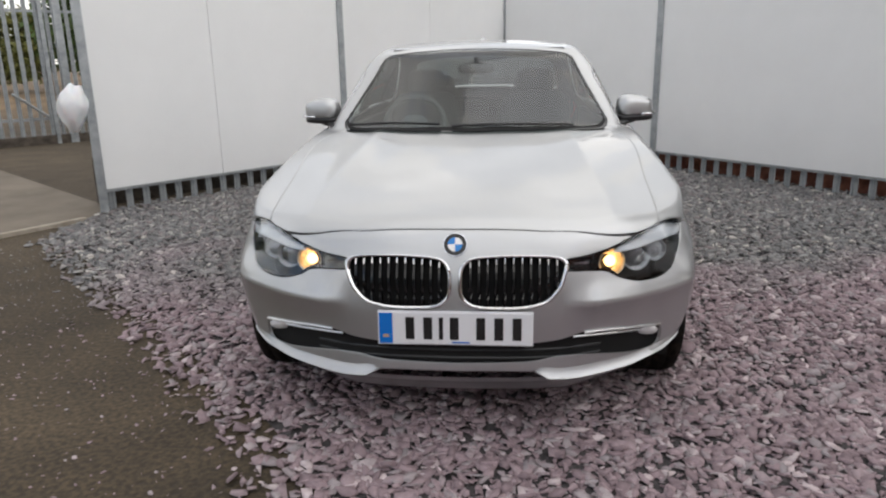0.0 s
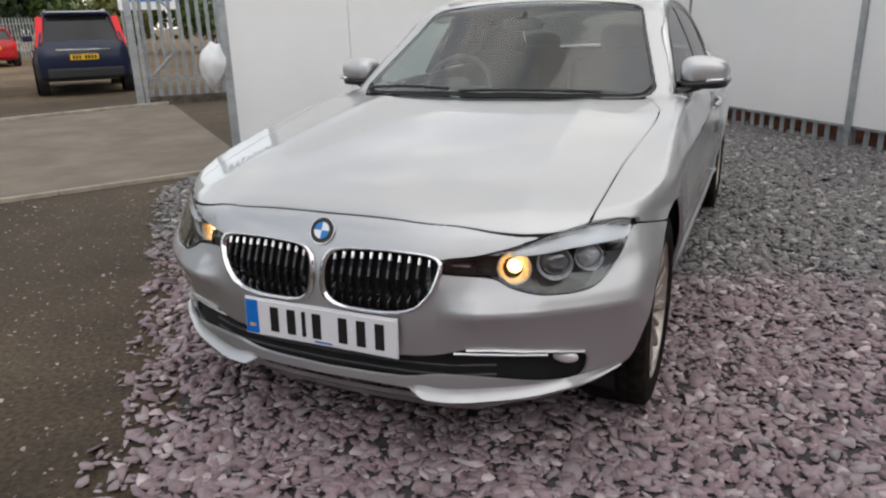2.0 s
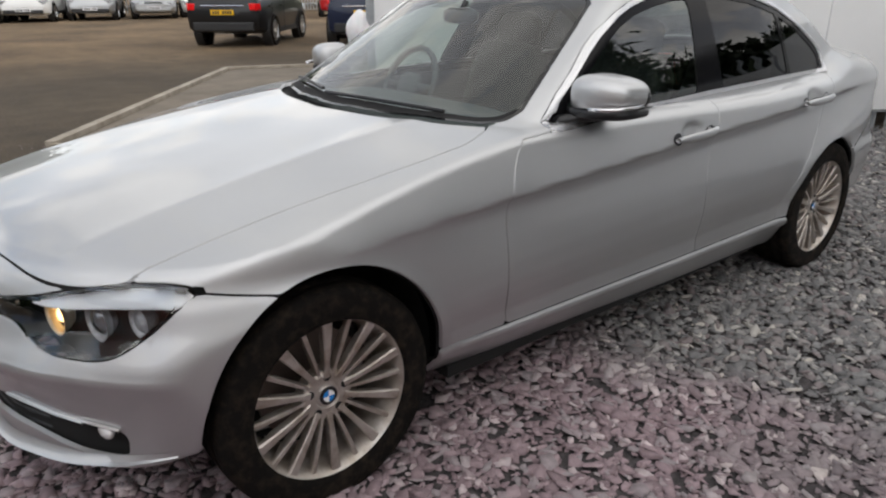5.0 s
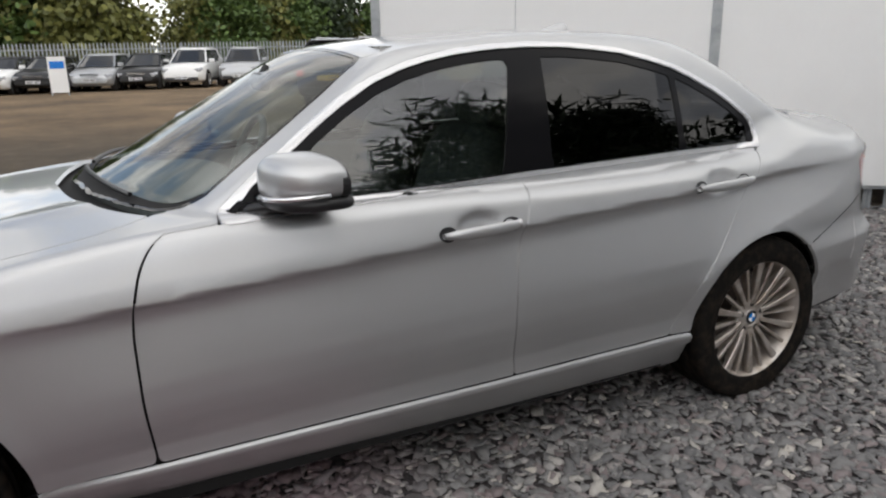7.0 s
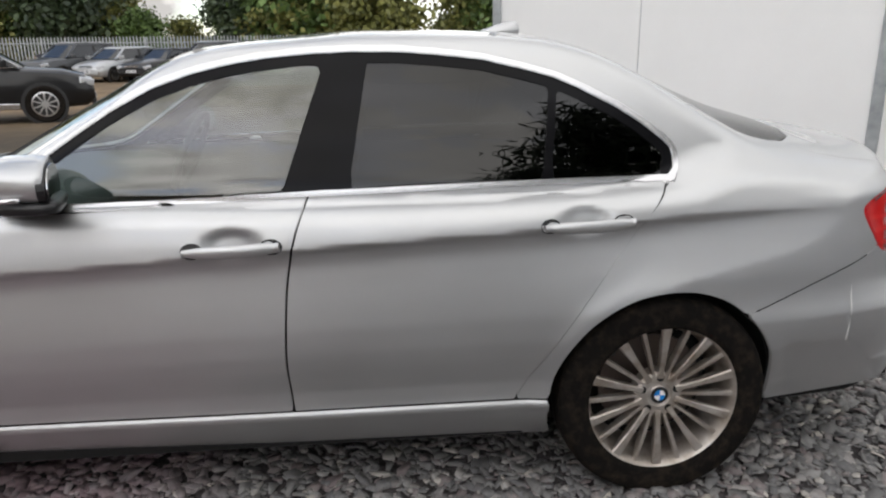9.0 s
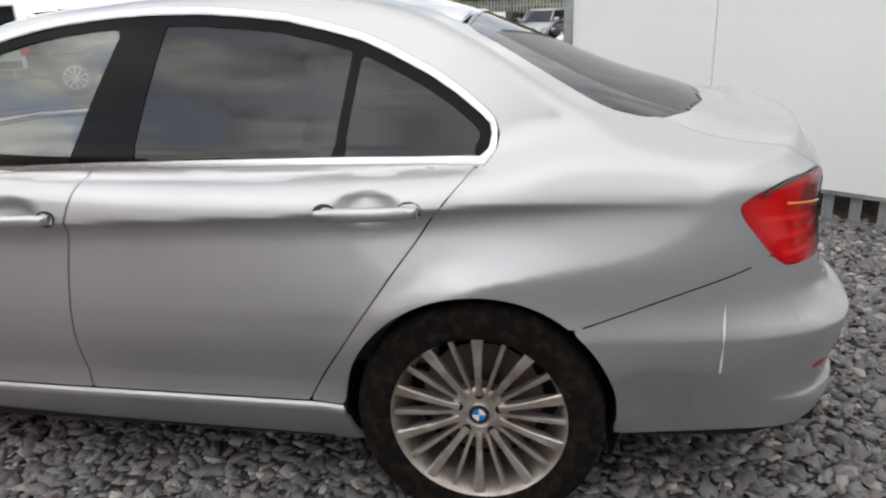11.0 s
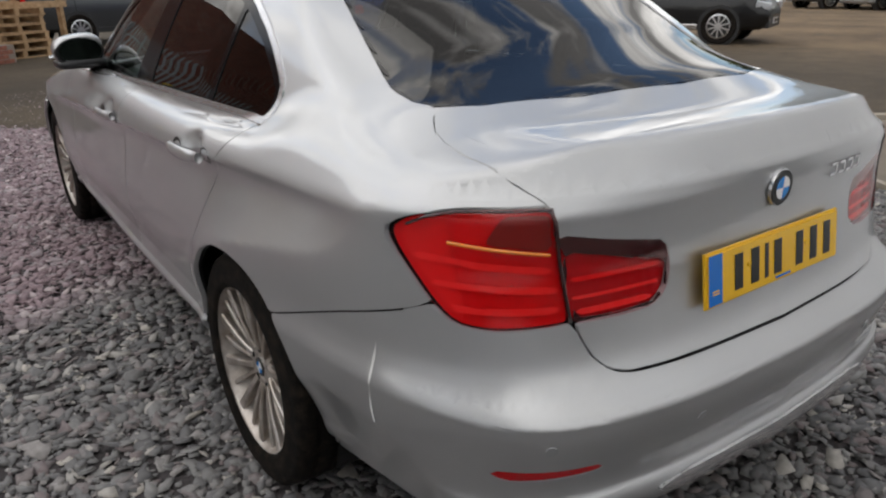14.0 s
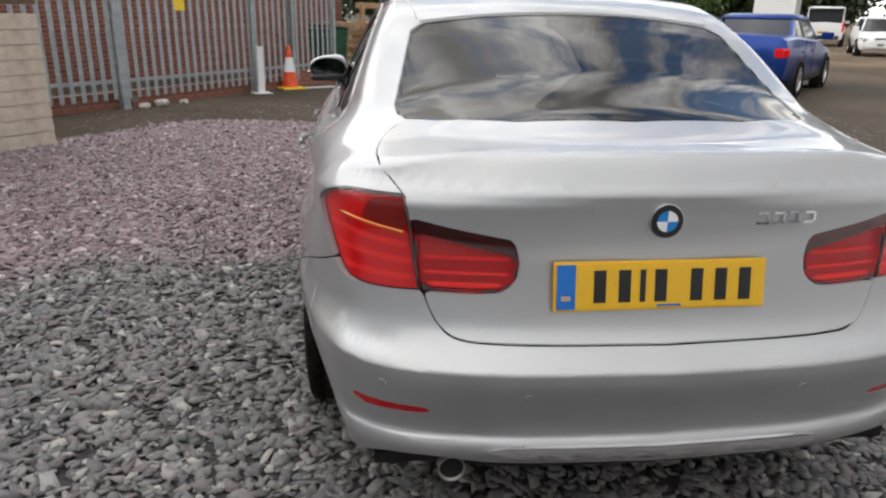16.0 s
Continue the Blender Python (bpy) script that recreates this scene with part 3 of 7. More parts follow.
in_tail_lid = inside(rounded(corner_at(0.5925, 0.894) + [(0.48, 0.870)] + corner_at(0.358, 0.849) + [(0.343, 0.80), (0.352, 0.752), (0.386, 0.727), (0.44, 0.722)] + corner_at(0.5655, 0.725), 2))
in_reflector = inside(rounded([(0.742, 0.462), (0.64, 0.462), (0.545, 0.462), (0.550, 0.446), (0.64, 0.442), (0.72, 0.438)], 1))
GAP, TRIM = 0.0034, 0.016
arch = lambda ay, r: lambda x, y, z: np.hypot(y - ay, z - HUB_Z) - r
arch_f, arch_r = lambda x, y, z: 0.36 * (np.hypot((y + 1.530) / 0.362, (z - 0.33) / 0.382) - 1), arch(AXLE_R, 0.354)
lamp = lambda x, y, z: np.minimum(in_lamp(x, z), -1.5 - y)
tail = lambda x, y, z: np.minimum(in_tail(x, z), y - 1.7)
tail_lid = lambda x, y, z: np.minimum(in_tail_lid(x, z), y - 1.9)
bonnet = lambda x, y, z: least(bonnet_side(y) - x, y - bonnet_front(x), bonnet_back(x) - y)
screen = lambda x, y, z: np.minimum(in_screen(x, y), z - 0.9)
rear_screen = lambda x, y, z: np.minimum(in_rear_screen(x, y), z - 0.9)
boot = lambda x, y, z: least(np.where(z < 0.985, lid_side(z), lid_plan(y)) - x, np.where(z < 0.9, z - lid_low(x), 1), y - 1.5, -rear_screen(x, y, z), np.where(z > 0.985, y - 1.60, 1))
roof = lambda x, y, z: least(roof_side(y) - x, 1.20 - y, y + 0.17, z - 1.15)
glass_foot = curve((-0.9, 0.945), (-0.66, 0.953), (-0.2, 0.968), (0.3, 0.985), (0.9, 0.996), (1.4, 0.997))
window = lambda x, y, z: np.minimum(in_window(y, z), x - 0.3)
wing = lambda x, y, z: least(most(z - wing_low(y), y - AXLE_F), door_front(z) - y, arch_f(x, y, z), np.where(y < -0.74, x - bonnet_side(y), 1), z - 0.349, -lamp(x, y, z) - 0.002, x - 0.675, -0.745 - y + 0 * x)
nose = lambda x, y, z: least(np.where((x < 0.66) & (z > 0.62), bonnet_front(x) - y, 1), most(wing_low(y) - z, least(0.63 - x, bonnet_front(x) - y)), AXLE_F - y, arch_f(x, y, z), -lamp(x, y, z) - 0.002, -in_kidney(x, z), -np.minimum(in_intake(x, z), -1.8 - y), z - lip_low(x))
front_door = lambda x, y, z: least(y - door_front(z), door_mid(z) - y, z - 0.349, belt_z(y) - 0.012 - z)
rear_door = lambda x, y, z: least(y - door_mid(z), door_rear(z) - y, z - 0.349, belt_z(y) - 0.012 - z, arch_r(x, y, z))
sill = lambda x, y, z: least(0.348 - z, z - 0.19, arch_f(x, y, z), arch_r(x, y, z), y + 1.3, 1.1 - y)
body_side = lambda x, y, z: least(most(y - door_rear(z), z - belt_z(y) + 0.013), y - door_front(np.minimum(z, 0.968)) + 0.02, most(z - quarter_low(y), 1.0 - y), arch_r(x, y, z), -tail(x, y, z) - 0.002, -boot(x, y, z), -window(x, y, z) - TRIM, -screen(x, y, z), -rear_screen(x, y, z), -roof(x, y, z), z - 0.35, most(x - bonnet_side(y), y + 0.72, z - 1.02))
tail_bumper = lambda x, y, z: least(quarter_low(y) - z, y - AXLE_R, arch_r(x, y, z), -tail(x, y, z) - 0.002, -boot(x, y, z), -tail_lid(x, y, z), -np.minimum(in_reflector(x, z), y - 1.9), z - tail_low(x))

# ---------- the silver saloon ----------
car = thing("saloon_car", "silver four-door saloon car with dusty multi-spoke wheels on slate chippings", "car")
gap = lambda f, g=GAP: lambda x, y, z: f(x, y, z) - g
skin("bonnet", cut_out(gap(bonnet), "TFS"), SILVER, car)
BUMPER_F = skin("front_bumper", cut_out(gap(nose, 0.0022), "FST"), SILVER, car)
skin("roof", cut_out(gap(roof, 0.002), "TS"), SILVER, car)
BOOT = skin("boot_lid", cut_out(lambda x, y, z: least(boot(x, y, z) - GAP, -tail_lid(x, y, z) - 0.001), "TRS"), SILVER, car)
BUMPER_R = skin("rear_bumper", cut_out(gap(tail_bumper, 0.0022), "RST"), SILVER, car)
# near-black strip just below the skin, painting the shade of the bonnet's gap
skin("bonnet_gap_shade", cut_out(lambda x, y, z: least(0.0075 - np.abs(y - bonnet_front(x)), 0.655 - x, -1.9 - y, z - 0.60), "TF"), DARK_HOLE, car, "dark strip for the shade in the bonnet's shut line", off=-0.005, rim=0)
DOORS = {}
for name, f, charts in (("wing", wing, "STF"), ("front_door", front_door, "ST"), ("rear_door", rear_door, "ST"), ("sill_panel", sill, "S"), ("side_frame", body_side, "STR")):
    half = cut_out(gap(f, 0.0022 if name in ("side_frame", "sill_panel") else GAP), charts)
    for side in (1, -1):
        DOORS[name, side] = skin(name, half, SILVER, car, side=side)
skin("windscreen", cut_out(gap(screen, 0.0), "T"), WINDSCREEN, car, "clear windscreen reflecting the sky", off=-0.004, rim=0)
skin("screen_edge", cut_out(lambda x, y, z: least(screen(x, y, z), 0.016 - screen(x, y, z)), "T"), GLOSS_BLACK, car, "black glass edge band", off=-0.002, rim=0)
screen_foot = curve((0.0, -1.005), (0.3, -0.965), (0.5, -0.90), (0.64, -0.82), (0.7, -0.70))
skin("screen_foot_band", cut_out(lambda x, y, z: least(screen(x, y, z), screen_foot(x) + 0.060 - y), "T"), DARK_HOLE, car, "black glass band at the windscreen's foot", off=-0.0025, rim=0)
skin("rear_screen", cut_out(gap(rear_screen, 0.0), "T"), REAR_GLASS, car, "dark tinted rear screen", off=-0.004, rim=0)
skin("rear_screen_edge", cut_out(lambda x, y, z: least(rear_screen(x, y, z), 0.012 - rear_screen(x, y, z)), "T"), GLOSS_BLACK, car, "black glass edge band", off=-0.002, rim=0)
skin("scuttle", cut_out(lambda x, y, z: least(y - bonnet_back(x) + 0.004, -screen(x, y, z) + 0.01, bonnet_side(y) + 0.02 - x, -0.70 - y, z - 0.9), "TF"), DARK_HOLE, car, "black plastic scuttle below the windscreen", off=-0.026, rim=0.02)
skin("inner_shell", cut_out(lambda x, y, z: least(arch_f(x, y, z), arch_r(x, y, z), -screen(x, y, z) - 0.006, -rear_screen(x, y, z) - 0.004, -window(x, y, z) - 0.004, -lamp(x, y, z), z - 0.23)), DARK_HOLE, car, "dark inside of the body", off=-0.024, rim=0)
# side windows: bright trim, black surround, then the panes
slant = lambda y0, y1: lambda y, z: y - (y0 + (y1 - y0) * (z - 0.985) / 0.355)
b0, b1, q0, q1 = slant(0.170, 0.294), slant(0.352, 0.416), slant(0.905, 0.956), slant(0.930, 0.981)
pane = lambda x, y, z: least(most(window(x, y, z), np.where((z < glass_foot(y) + 0.035) & (y > -0.62) & (y < 1.27), 0.033, -1)) - 0.030, z - glass_foot(y) - 0.002)
split = lambda x, y, z: y + 0.56 - (z - 0.97) * 0.3
front_pane = lambda x, y, z: least(pane(x, y, z), -b0(y, z), split(x, y, z))
rear_pane = lambda x, y, z: least(pane(x, y, z), b1(y, z), -q0(y, z))
quarter_pane = lambda x, y, z: least(pane(x, y, z), q1(y, z))
half_w = cut_out(lambda x, y, z: least(window(x, y, z), most(-pane(x, y, z), least(b0(y, z), -b1(y, z)), least(q0(y, z), -q1(y, z)), -split(x, y, z))), "ST")
half_t = cut_out(lambda x, y, z: least(TRIM - 0.001 + window(x, y, z), 0.001 - window(x, y, z)), "ST")
half_p = [(n, cut_out(f, "ST"), m) for n, f, m in (("front_window", front_pane, DOOR_GLASS), ("rear_window", rear_pane, DARK_GLASS), ("quarter_window", quarter_pane, DARK_GLASS))]
for side in (1, -1):
    skin("window_trim", half_t, TRIM_METAL, car, "satin aluminium window trim", off=0.004, rim=0.012, side=side)
    skin("window_surround", half_w, SURROUND, car, "gloss black window surround", off=-0.003, rim=0.01, side=side)
    for n, h, m in half_p:
        skin(n, h, m, car, "dark tinted glass" if m is DARK_GLASS else "", off=-0.006, rim=0, side=side)


def on_body(key, a, b, off=0.0, side=1):
    """A point of the body, its normal, and a pose there whose z looks outwards."""
    c = CHARTS[key]
    p = c.near(np.array([float(a)]), np.array([float(b)]))
    n = normal_at(p)
    p, n = Vector((p + off * n)[0]), Vector(n[0])
    p.x, n.x = p.x * side, n.x * side
    up = Vector((0, 0, 1)) if abs(n.z) < 0.9 else Vector((0, 1, 0))
    x = up.cross(n).normalized()
    m = Matrix((x, n.cross(x), n)).transposed().to_4x4()
    m.translation = p
    return m


def roundel(m, r, parent):
    """A round badge: chrome rim, black ring, quarters in blue and white."""
    bm = bmesh.new()
    bmesh.ops.create_cone(bm, segments=40, radius1=r, radius2=r * 0.97, depth=0.006, cap_ends=True, matrix=m)
    b = part("badge", bm, CHROME, parent, "round badge with blue and white quarters")
    bm = bmesh.new()
    bmesh.ops.create_cone(bm, segments=40, radius1=r * 0.92, radius2=r * 0.92, depth=0.002, cap_ends=True, matrix=m @ Matrix.Translation((0, 0, 0.0035)))
    part("badge_ring", bm, PLATE_BLACK, b)
    for q in range(4):
        bm = bmesh.new()
        a0 = math.pi / 2 * q
        prism(bm, [(0, 0)] + [(r * 0.6 * math.cos(a0 + math.pi / 2 * k / 8), r * 0.6 * math.sin(a0 + math.pi / 2 * k / 8)) for k in range(9)], 0.001, m @ Matrix.Translation((0, 0, 0.005)))
        part("badge_quarter", bm, BLUE_LOGO if q % 2 else WHITE_LOGO, b)
    return b


def line_on_body(name, key, points, radius, mat, parent, side, label="", off=0.0):
    """A thin rod that follows the body through (a, b) places of a chart."""
    bm = bmesh.new()
    sweep(bm, [on_body(key, a, b, off, side).translation for a, b in points], radius, 6)
    return part(name, bm, mat, parent, label, smooth=True)


# near-black rods draw the shade in the gap over the rear bumper
for side in (1, -1):
    line_on_body("bumper_gap_shade", "S", [(y, float(quarter_low(y))) for y in np.linspace(1.535, 1.925, 16)], 0.0022, DARK_HOLE, car, side, "dark rod for the shade in the rear bumper's shut line", -0.0008)

# wheels: tyre, rim, twenty spokes, hub, bolts and cap
def wheel(side, ay):
    w = new("wheel")
    w.parent = car
    w.matrix_world = Matrix.Translation((side * (0.762 if ay < 0 else 0.778), ay, HUB_Z)) @ (Matrix() if side > 0 else pose(0, 0, 0, 0, 0, 180))
    bm = bmesh.new()
    spun(bm, [(0.232, -0.11), (0.245, -0.112), (0.27, -0.115), (0.30, -0.112), (0.318, -0.10), (0.3245, -0.085), (0.326, -0.06), (0.322, -0.057), (0.322, -0.051), (0.327, -0.048), (0.3275, -0.01), (0.323, -0.007), (0.323, 0.007), (0.3275, 0.01), (0.327, 0.048),
              (0.322, 0.051), (0.322, 0.057), (0.326, 0.06), (0.3245, 0.085), (0.318, 0.10), (0.306, 0.108), (0.303, 0.1075), (0.27, 0.1145), (0.267, 0.1135), (0.25, 0.1135), (0.243, 0.112), (0.232, 0.104)], 72)
    part("tyre", bm, RUBBER, w, "dusty black rubber tyre", smooth=True)
    bm = bmesh.new()
    spun(bm, [(0.225, -0.1), (0.215, -0.09), (0.205, -0.02), (0.212, 0.05), (0.222, 0.075), (0.2285, 0.095), (0.236, 0.104), (0.2415, 0.109), (0.2425, 0.106), (0.236, 0.10), (0.236, -0.1)], 72)
    rim = part("rim", bm, ALLOY, w, "dusty silver alloy rim", smooth=True)
    for k in range(20):
        a = 2 * math.pi * k / 20
        wide = k % 2 == 0
        bm = bmesh.new()
        stations = ((0.055, 0.072, 0.011), (0.085, 0.079, 0.0085), (0.13, 0.086, 0.0095), (0.18, 0.091, 0.0125), (0.205, 0.0935, 0.0145), (0.2295, 0.095, 0.0165)) if wide else ((0.058, 0.066, 0.006), (0.085, 0.073, 0.0055), (0.13, 0.081, 0.006), (0.18, 0.086, 0.007), (0.205, 0.088, 0.0075), (0.226, 0.089, 0.008))
        rings = []
        for r, x, h in stations:
            d = 0.030 if r < 0.2 else 0.02
            sec = [(x - d, h * 0.75), (x - 0.004, h), (x, h * 0.72), (x, -h * 0.72), (x - 0.004, -h), (x - d, -h * 0.75)]
            rings.append([bm.verts.new(Matrix.Rotation(a, 4, "X") @ Vector((sx, sy, r))) for sx, sy in sec])
        for p, q in zip(rings, rings[1:]):
            for i in range(6):
                bm.faces.new((p[i], p[(i + 1) % 6], q[(i + 1) % 6], q[i]))
        bm.faces.new(rings[0])
        bm.faces.new(rings[-1][::-1])
        part("spoke", bm, ALLOY, rim)
    bm = bmesh.new()
    spun(bm, [(0.0, 0.066), (0.036, 0.066), (0.040, 0.069), (0.066, 0.069), (0.076, 0.064), (0.08, 0.03), (0.0, 0.03)], 40)
    part("hub", bm, ALLOY, w, "dusty alloy hub", smooth=False)
    for k in range(5):
        bm = bmesh.new()
        a = 2 * math.pi * k / 5 + 0.3
        c = Vector((0, 0.056 * math.cos(a), 0.056 * math.sin(a)))
        tube(bm, c + Vector((0.0685, 0, 0)), c + Vector((0.0702, 0, 0)), 0.0115, n=16)
        part("bolt_recess", bm, DARK_HOLE, w)
    bm = bmesh.new()
    spun(bm, [(0.0, -0.02), (0.165, -0.02), (0.165, -0.035), (0.0, -0.035)], 40)
    part("brake_disc", bm, material("brake_disc", (0.12, 0.10, 0.09), 0.45, 0.8), w, "worn brake disc")
    bm = bmesh.new()
    spun(bm, [(0.205, -0.06), (0.20, -0.065), (0.0, -0.065)], 40)
    part("wheel_back", bm, DARK_HOLE, w)
    b = roundel(pose(0.069, 0, 0, 90, 0, 90), 0.029, w)
    bm = bmesh.new()
    spun(bm, [(0.385, 0.0), (0.385, -0.24)] if ay < 0 else [(0.37, 0.0), (0.37, -0.24)], 48, Matrix.Translation((0.03, 0, 0.015 if ay < 0 else 0.0)))
    spun(bm, [(0.40, -0.205), (0.0, -0.205)], 48)
    bmesh.ops.delete(bm, geom=[v for v in bm.verts if v.co.z < -0.16], context="VERTS")
    part("arch_liner", bm, DARK_HOLE, car).matrix_world = w.matrix_world


for side in (1, -1):
    for ay in (AXLE_F, AXLE_R):
        wheel(side, ay)
bm = bmesh.new()
box(bm, (1.30, 3.9, 0.04), (0, -0.06, 0.25))
box(bm, (1.62, 1.95, 0.04), (0, -0.12, 0.22))
box(bm, (0.9, 0.36, 0.14), (0, 1.93, 0.35))
# unseen rear tray, added to deepen the shade under the tail
box(bm, (1.36, 0.42, 0.03), (0, 1.94, 0.285))
part("underbody", bm, DARK_HOLE, car, "dark underbody")

# lamps at the front: dark bowl, eyebrow, two lamps, clear cover
half_cover = cut_out(gap(lamp, 0.0), "FST")
half_back = cut_out(gap(lamp, 0.001), "FST")
brow_z = curve((0.30, 0.70), (0.50, 0.684), (0.56, 0.678), (0.62, 0.680), (0.70, 0.687), (0.78, 0.690), (0.84, 0.686))
half_brow = cut_out(lambda x, y, z: least(lamp(x, y, z) - 0.003, z - brow_z(x)), "FST")
# normals lean upwards more than the shape does, to brighten the brow
lean = half_brow[1] * 0.55 + np.array((0.0, 0.0, 0.8))
half_brow = (half_brow[0] - half_brow[1] * 0.35 * np.maximum(half_brow[0][:, 2] - brow_z(half_brow[0][:, 0]), 0)[:, None], lean / np.linalg.norm(lean, axis=1, keepdims=True), half_brow[2])
half_strip = cut_out(lambda x, y, z: least(lamp(x, y, z) - 0.002, 0.462 - x), "FS")
# plain white: the sky mirrored in a silver brow is put into the colour
BROW = material("eyebrow_sky_white", (0.93, 0.93, 0.93), 0.3, 0.0)
LENS_GREY = material("projector_lens", (0.34, 0.34, 0.35), 0.06, 0.7)
BOWL = mottled(material("lamp_reflector", (0.7, 0.7, 0.7), 0.2, 0.5), (0.72, 0.72, 0.73), (0.94, 0.94, 0.95), 60.0, bump=0.5, bump_scale=90)[0]
# lit copy of BOWL: the bulb's warm glow is put into its colour
LIT_BOWL = mottled(material("lamplit_reflector", (0.9, 0.75, 0.5), 0.3, 0.25), (0.80, 0.66, 0.46), (0.98, 0.90, 0.76), 60.0, bump=0.5, bump_scale=90)[0]
LAMP_GREY = material("lamp_grey", (0.012, 0.0115, 0.011), 0.35, 0.2)
BULB = material("lit_amber_bulb", (0.9, 0.5, 0.12), 0.3, 0.0, Emission_Strength=5.0)
bsdf(BULB).inputs["Emission Color"].default_value = (1.0, 0.70, 0.38, 1)
LAMP_CLEAR = glass("lamp_cover", (0.93, 0.94, 0.95), 1.4)
half_edge = cut_out(lambda x, y, z: least(lamp(x, y, z), 0.007 - lamp(x, y, z)), "FST")
for side in (1, -1):
    h = skin("headlamp", half_back, LAMP_GREY, car, "headlamp with dark bowl, silver eyebrow and lit amber lamp", off=-0.085, rim=0, side=side)
    skin("lamp_rim", half_edge, GLOSS_BLACK, h, off=-0.001, rim=0.085, side=side)
    skin("eyebrow", half_brow, BROW, h, "silver eyebrow", off=-0.005, rim=0.006, side=side)
    skin("inner_strip", half_strip, GLOSS_BLACK, h, off=-0.008, side=side)
    skin("cover", half_cover, LAMP_CLEAR, h, "clear lamp cover", off=-0.0005, rim=0, side=side)
    for x, z, r, lit in ((0.562, 0.645, 0.045, True), (0.668, 0.648, 0.047, False), (0.752, 0.655, 0.038, None)):
        m = on_body("F", x, z, -0.066, side)
        m = Matrix.Translation(m.translation) @ (Vector((side * 0.25, -1, 0.02)).to_track_quat("X", "Z").to_matrix().to_4x4())
        bm = bmesh.new()
        spun(bm, [(0.0, -0.031), (0.012, -0.03), (r * 0.6, -0.022), (r * 0.9, -0.002), (r, 0.016), (r * 1.08, 0.016)], 32, m)
        part("lamp_bowl", bm, LIT_BOWL if lit else BOWL, h, "chrome lamp bowl", smooth=True)
        if lit is None:
            bm = bmesh.new()
            bmesh.ops.create_icosphere(bm, subdivisions=2, radius=r * 0.9, matrix=m @ Matrix.Diagonal((0.6, 1, 1, 1)))
            part("facet_lens", bm, BOWL, h, "faceted clear indicator lens")
        else:
            bm = bmesh.new()
            bmesh.ops.create_uvsphere(bm, u_segments=20, v_segments=12, radius=r * (0.46 if lit else 0.88), matrix=m @ Matrix.Translation((-0.006, 0, 0)) @ Matrix.Diagonal((0.7, 1, 1, 1)))
            part("bulb", bm, BULB if lit else LENS_GREY, h, "lit amber lamp" if lit else "dark projector lens", smooth=True)
        if lit:
            bm = bmesh.new()
            spun(bm, [(r * 0.98, 0.010), (r * 0.5, 0.016), (0.0, 0.018)], 32, m)
            part("amber_lens", bm, glass("amber_glass", (1.0, 0.86, 0.62), 1.3), h, smooth=True)
    bm = bmesh.new()
    m = on_body("F", 0.42, 0.652, -0.004, side)
    box(bm, (0.05, 0.006, 0.004), tuple(m.translation), (0, 0, side * 12))
    part("strip_accent", bm, CHROME, h)

# lamps at the back
bar = lambda f, mid, half_h: lambda x, y, z: least(f(x, y, z) - 0.010, half_h - np.abs(z - mid(x)))
smoke = lambda x, y, z: least(tail(x, y, z) - 0.008, z - (0.862 + (x - 0.60) * 0.16), 0.712 - x + (z - 0.87) * -0.5)
RED_EDGE = material("red_lens_edge", (0.035, 0.004, 0.005), 0.1, 0.0, Coat_Weight=1.0)
RED_BASE = material("red_lens_base", (0.72, 0.006, 0.009), 0.08, 0.0, Coat_Weight=0.2, Specular_IOR_Level=0.35)
SMOKE = material("smoked_lens", (0.22, 0.016, 0.012), 0.3)
CLEAR_LENS = material("clear_lens", (0.62, 0.6, 0.6), 0.12, 0.2)
REVERSE_LENS = material("reversing_lens", (0.26, 0.24, 0.24), 0.12, 0.2)
halves = [("tail_lamp", cut_out(gap(tail, 0.0), "RST"), RED_BASE, [
    ("smoked_lens", cut_out(smoke, "RST"), SMOKE)]
    + [("light_bar", cut_out(bar(tail, (lambda k: lambda x: k + (x - 0.6) * 0.12 * (k - 0.73) / 0.1)(k), 0.0065), "RST"), RED_BRIGHT) for k in (0.752, 0.790, 0.826)]
    + [("outer_glow", cut_out(lambda x, y, z: least(tail(x, y, z) - 0.008, x - 0.745 - (0.85 - z) * -0.12), "RST"), RED_LENS)]),
    ("boot_tail_lamp", cut_out(gap(tail_lid, 0.0), "R"), RED_DARK, [("light_bar", cut_out(bar(tail_lid, (lambda k: lambda x: k + 0 * x)(k), 0.006), "R"), RED_BRIGHT if k < 0.8 else RED_LENS) for k in (0.742, 0.772, 0.806)]
     + [("reversing_lamp", cut_out(lambda x, y, z: least(0.052 - np.abs(x - 0.478), 0.0085 - np.abs(z - 0.846 - (x - 0.478) * 0.25), y - 1.9), "R"), REVERSE_LENS), ("lens_edge", cut_out(lambda x, y, z: least(tail_lid(x, y, z), most(0.008 - tail_lid(x, y, z), z - 0.832 - (x - 0.45) * 0.22)), "R"), RED_EDGE)]),
    ("reflector", cut_out(lambda x, y, z: np.minimum(in_reflector(x, z), y - 1.9), "RS"), RED_DARK, [])]
LAYER = {"outer_glow": -0.0105, "light_bar": -0.0070, "smoked_lens": -0.0065, "orange_line": -0.0035, "reversing_lamp": -0.0030, "lens_edge": -0.0015}
RED_COVER = glass("red_lamp_cover", (1.0, 0.86, 0.86), 1.3)
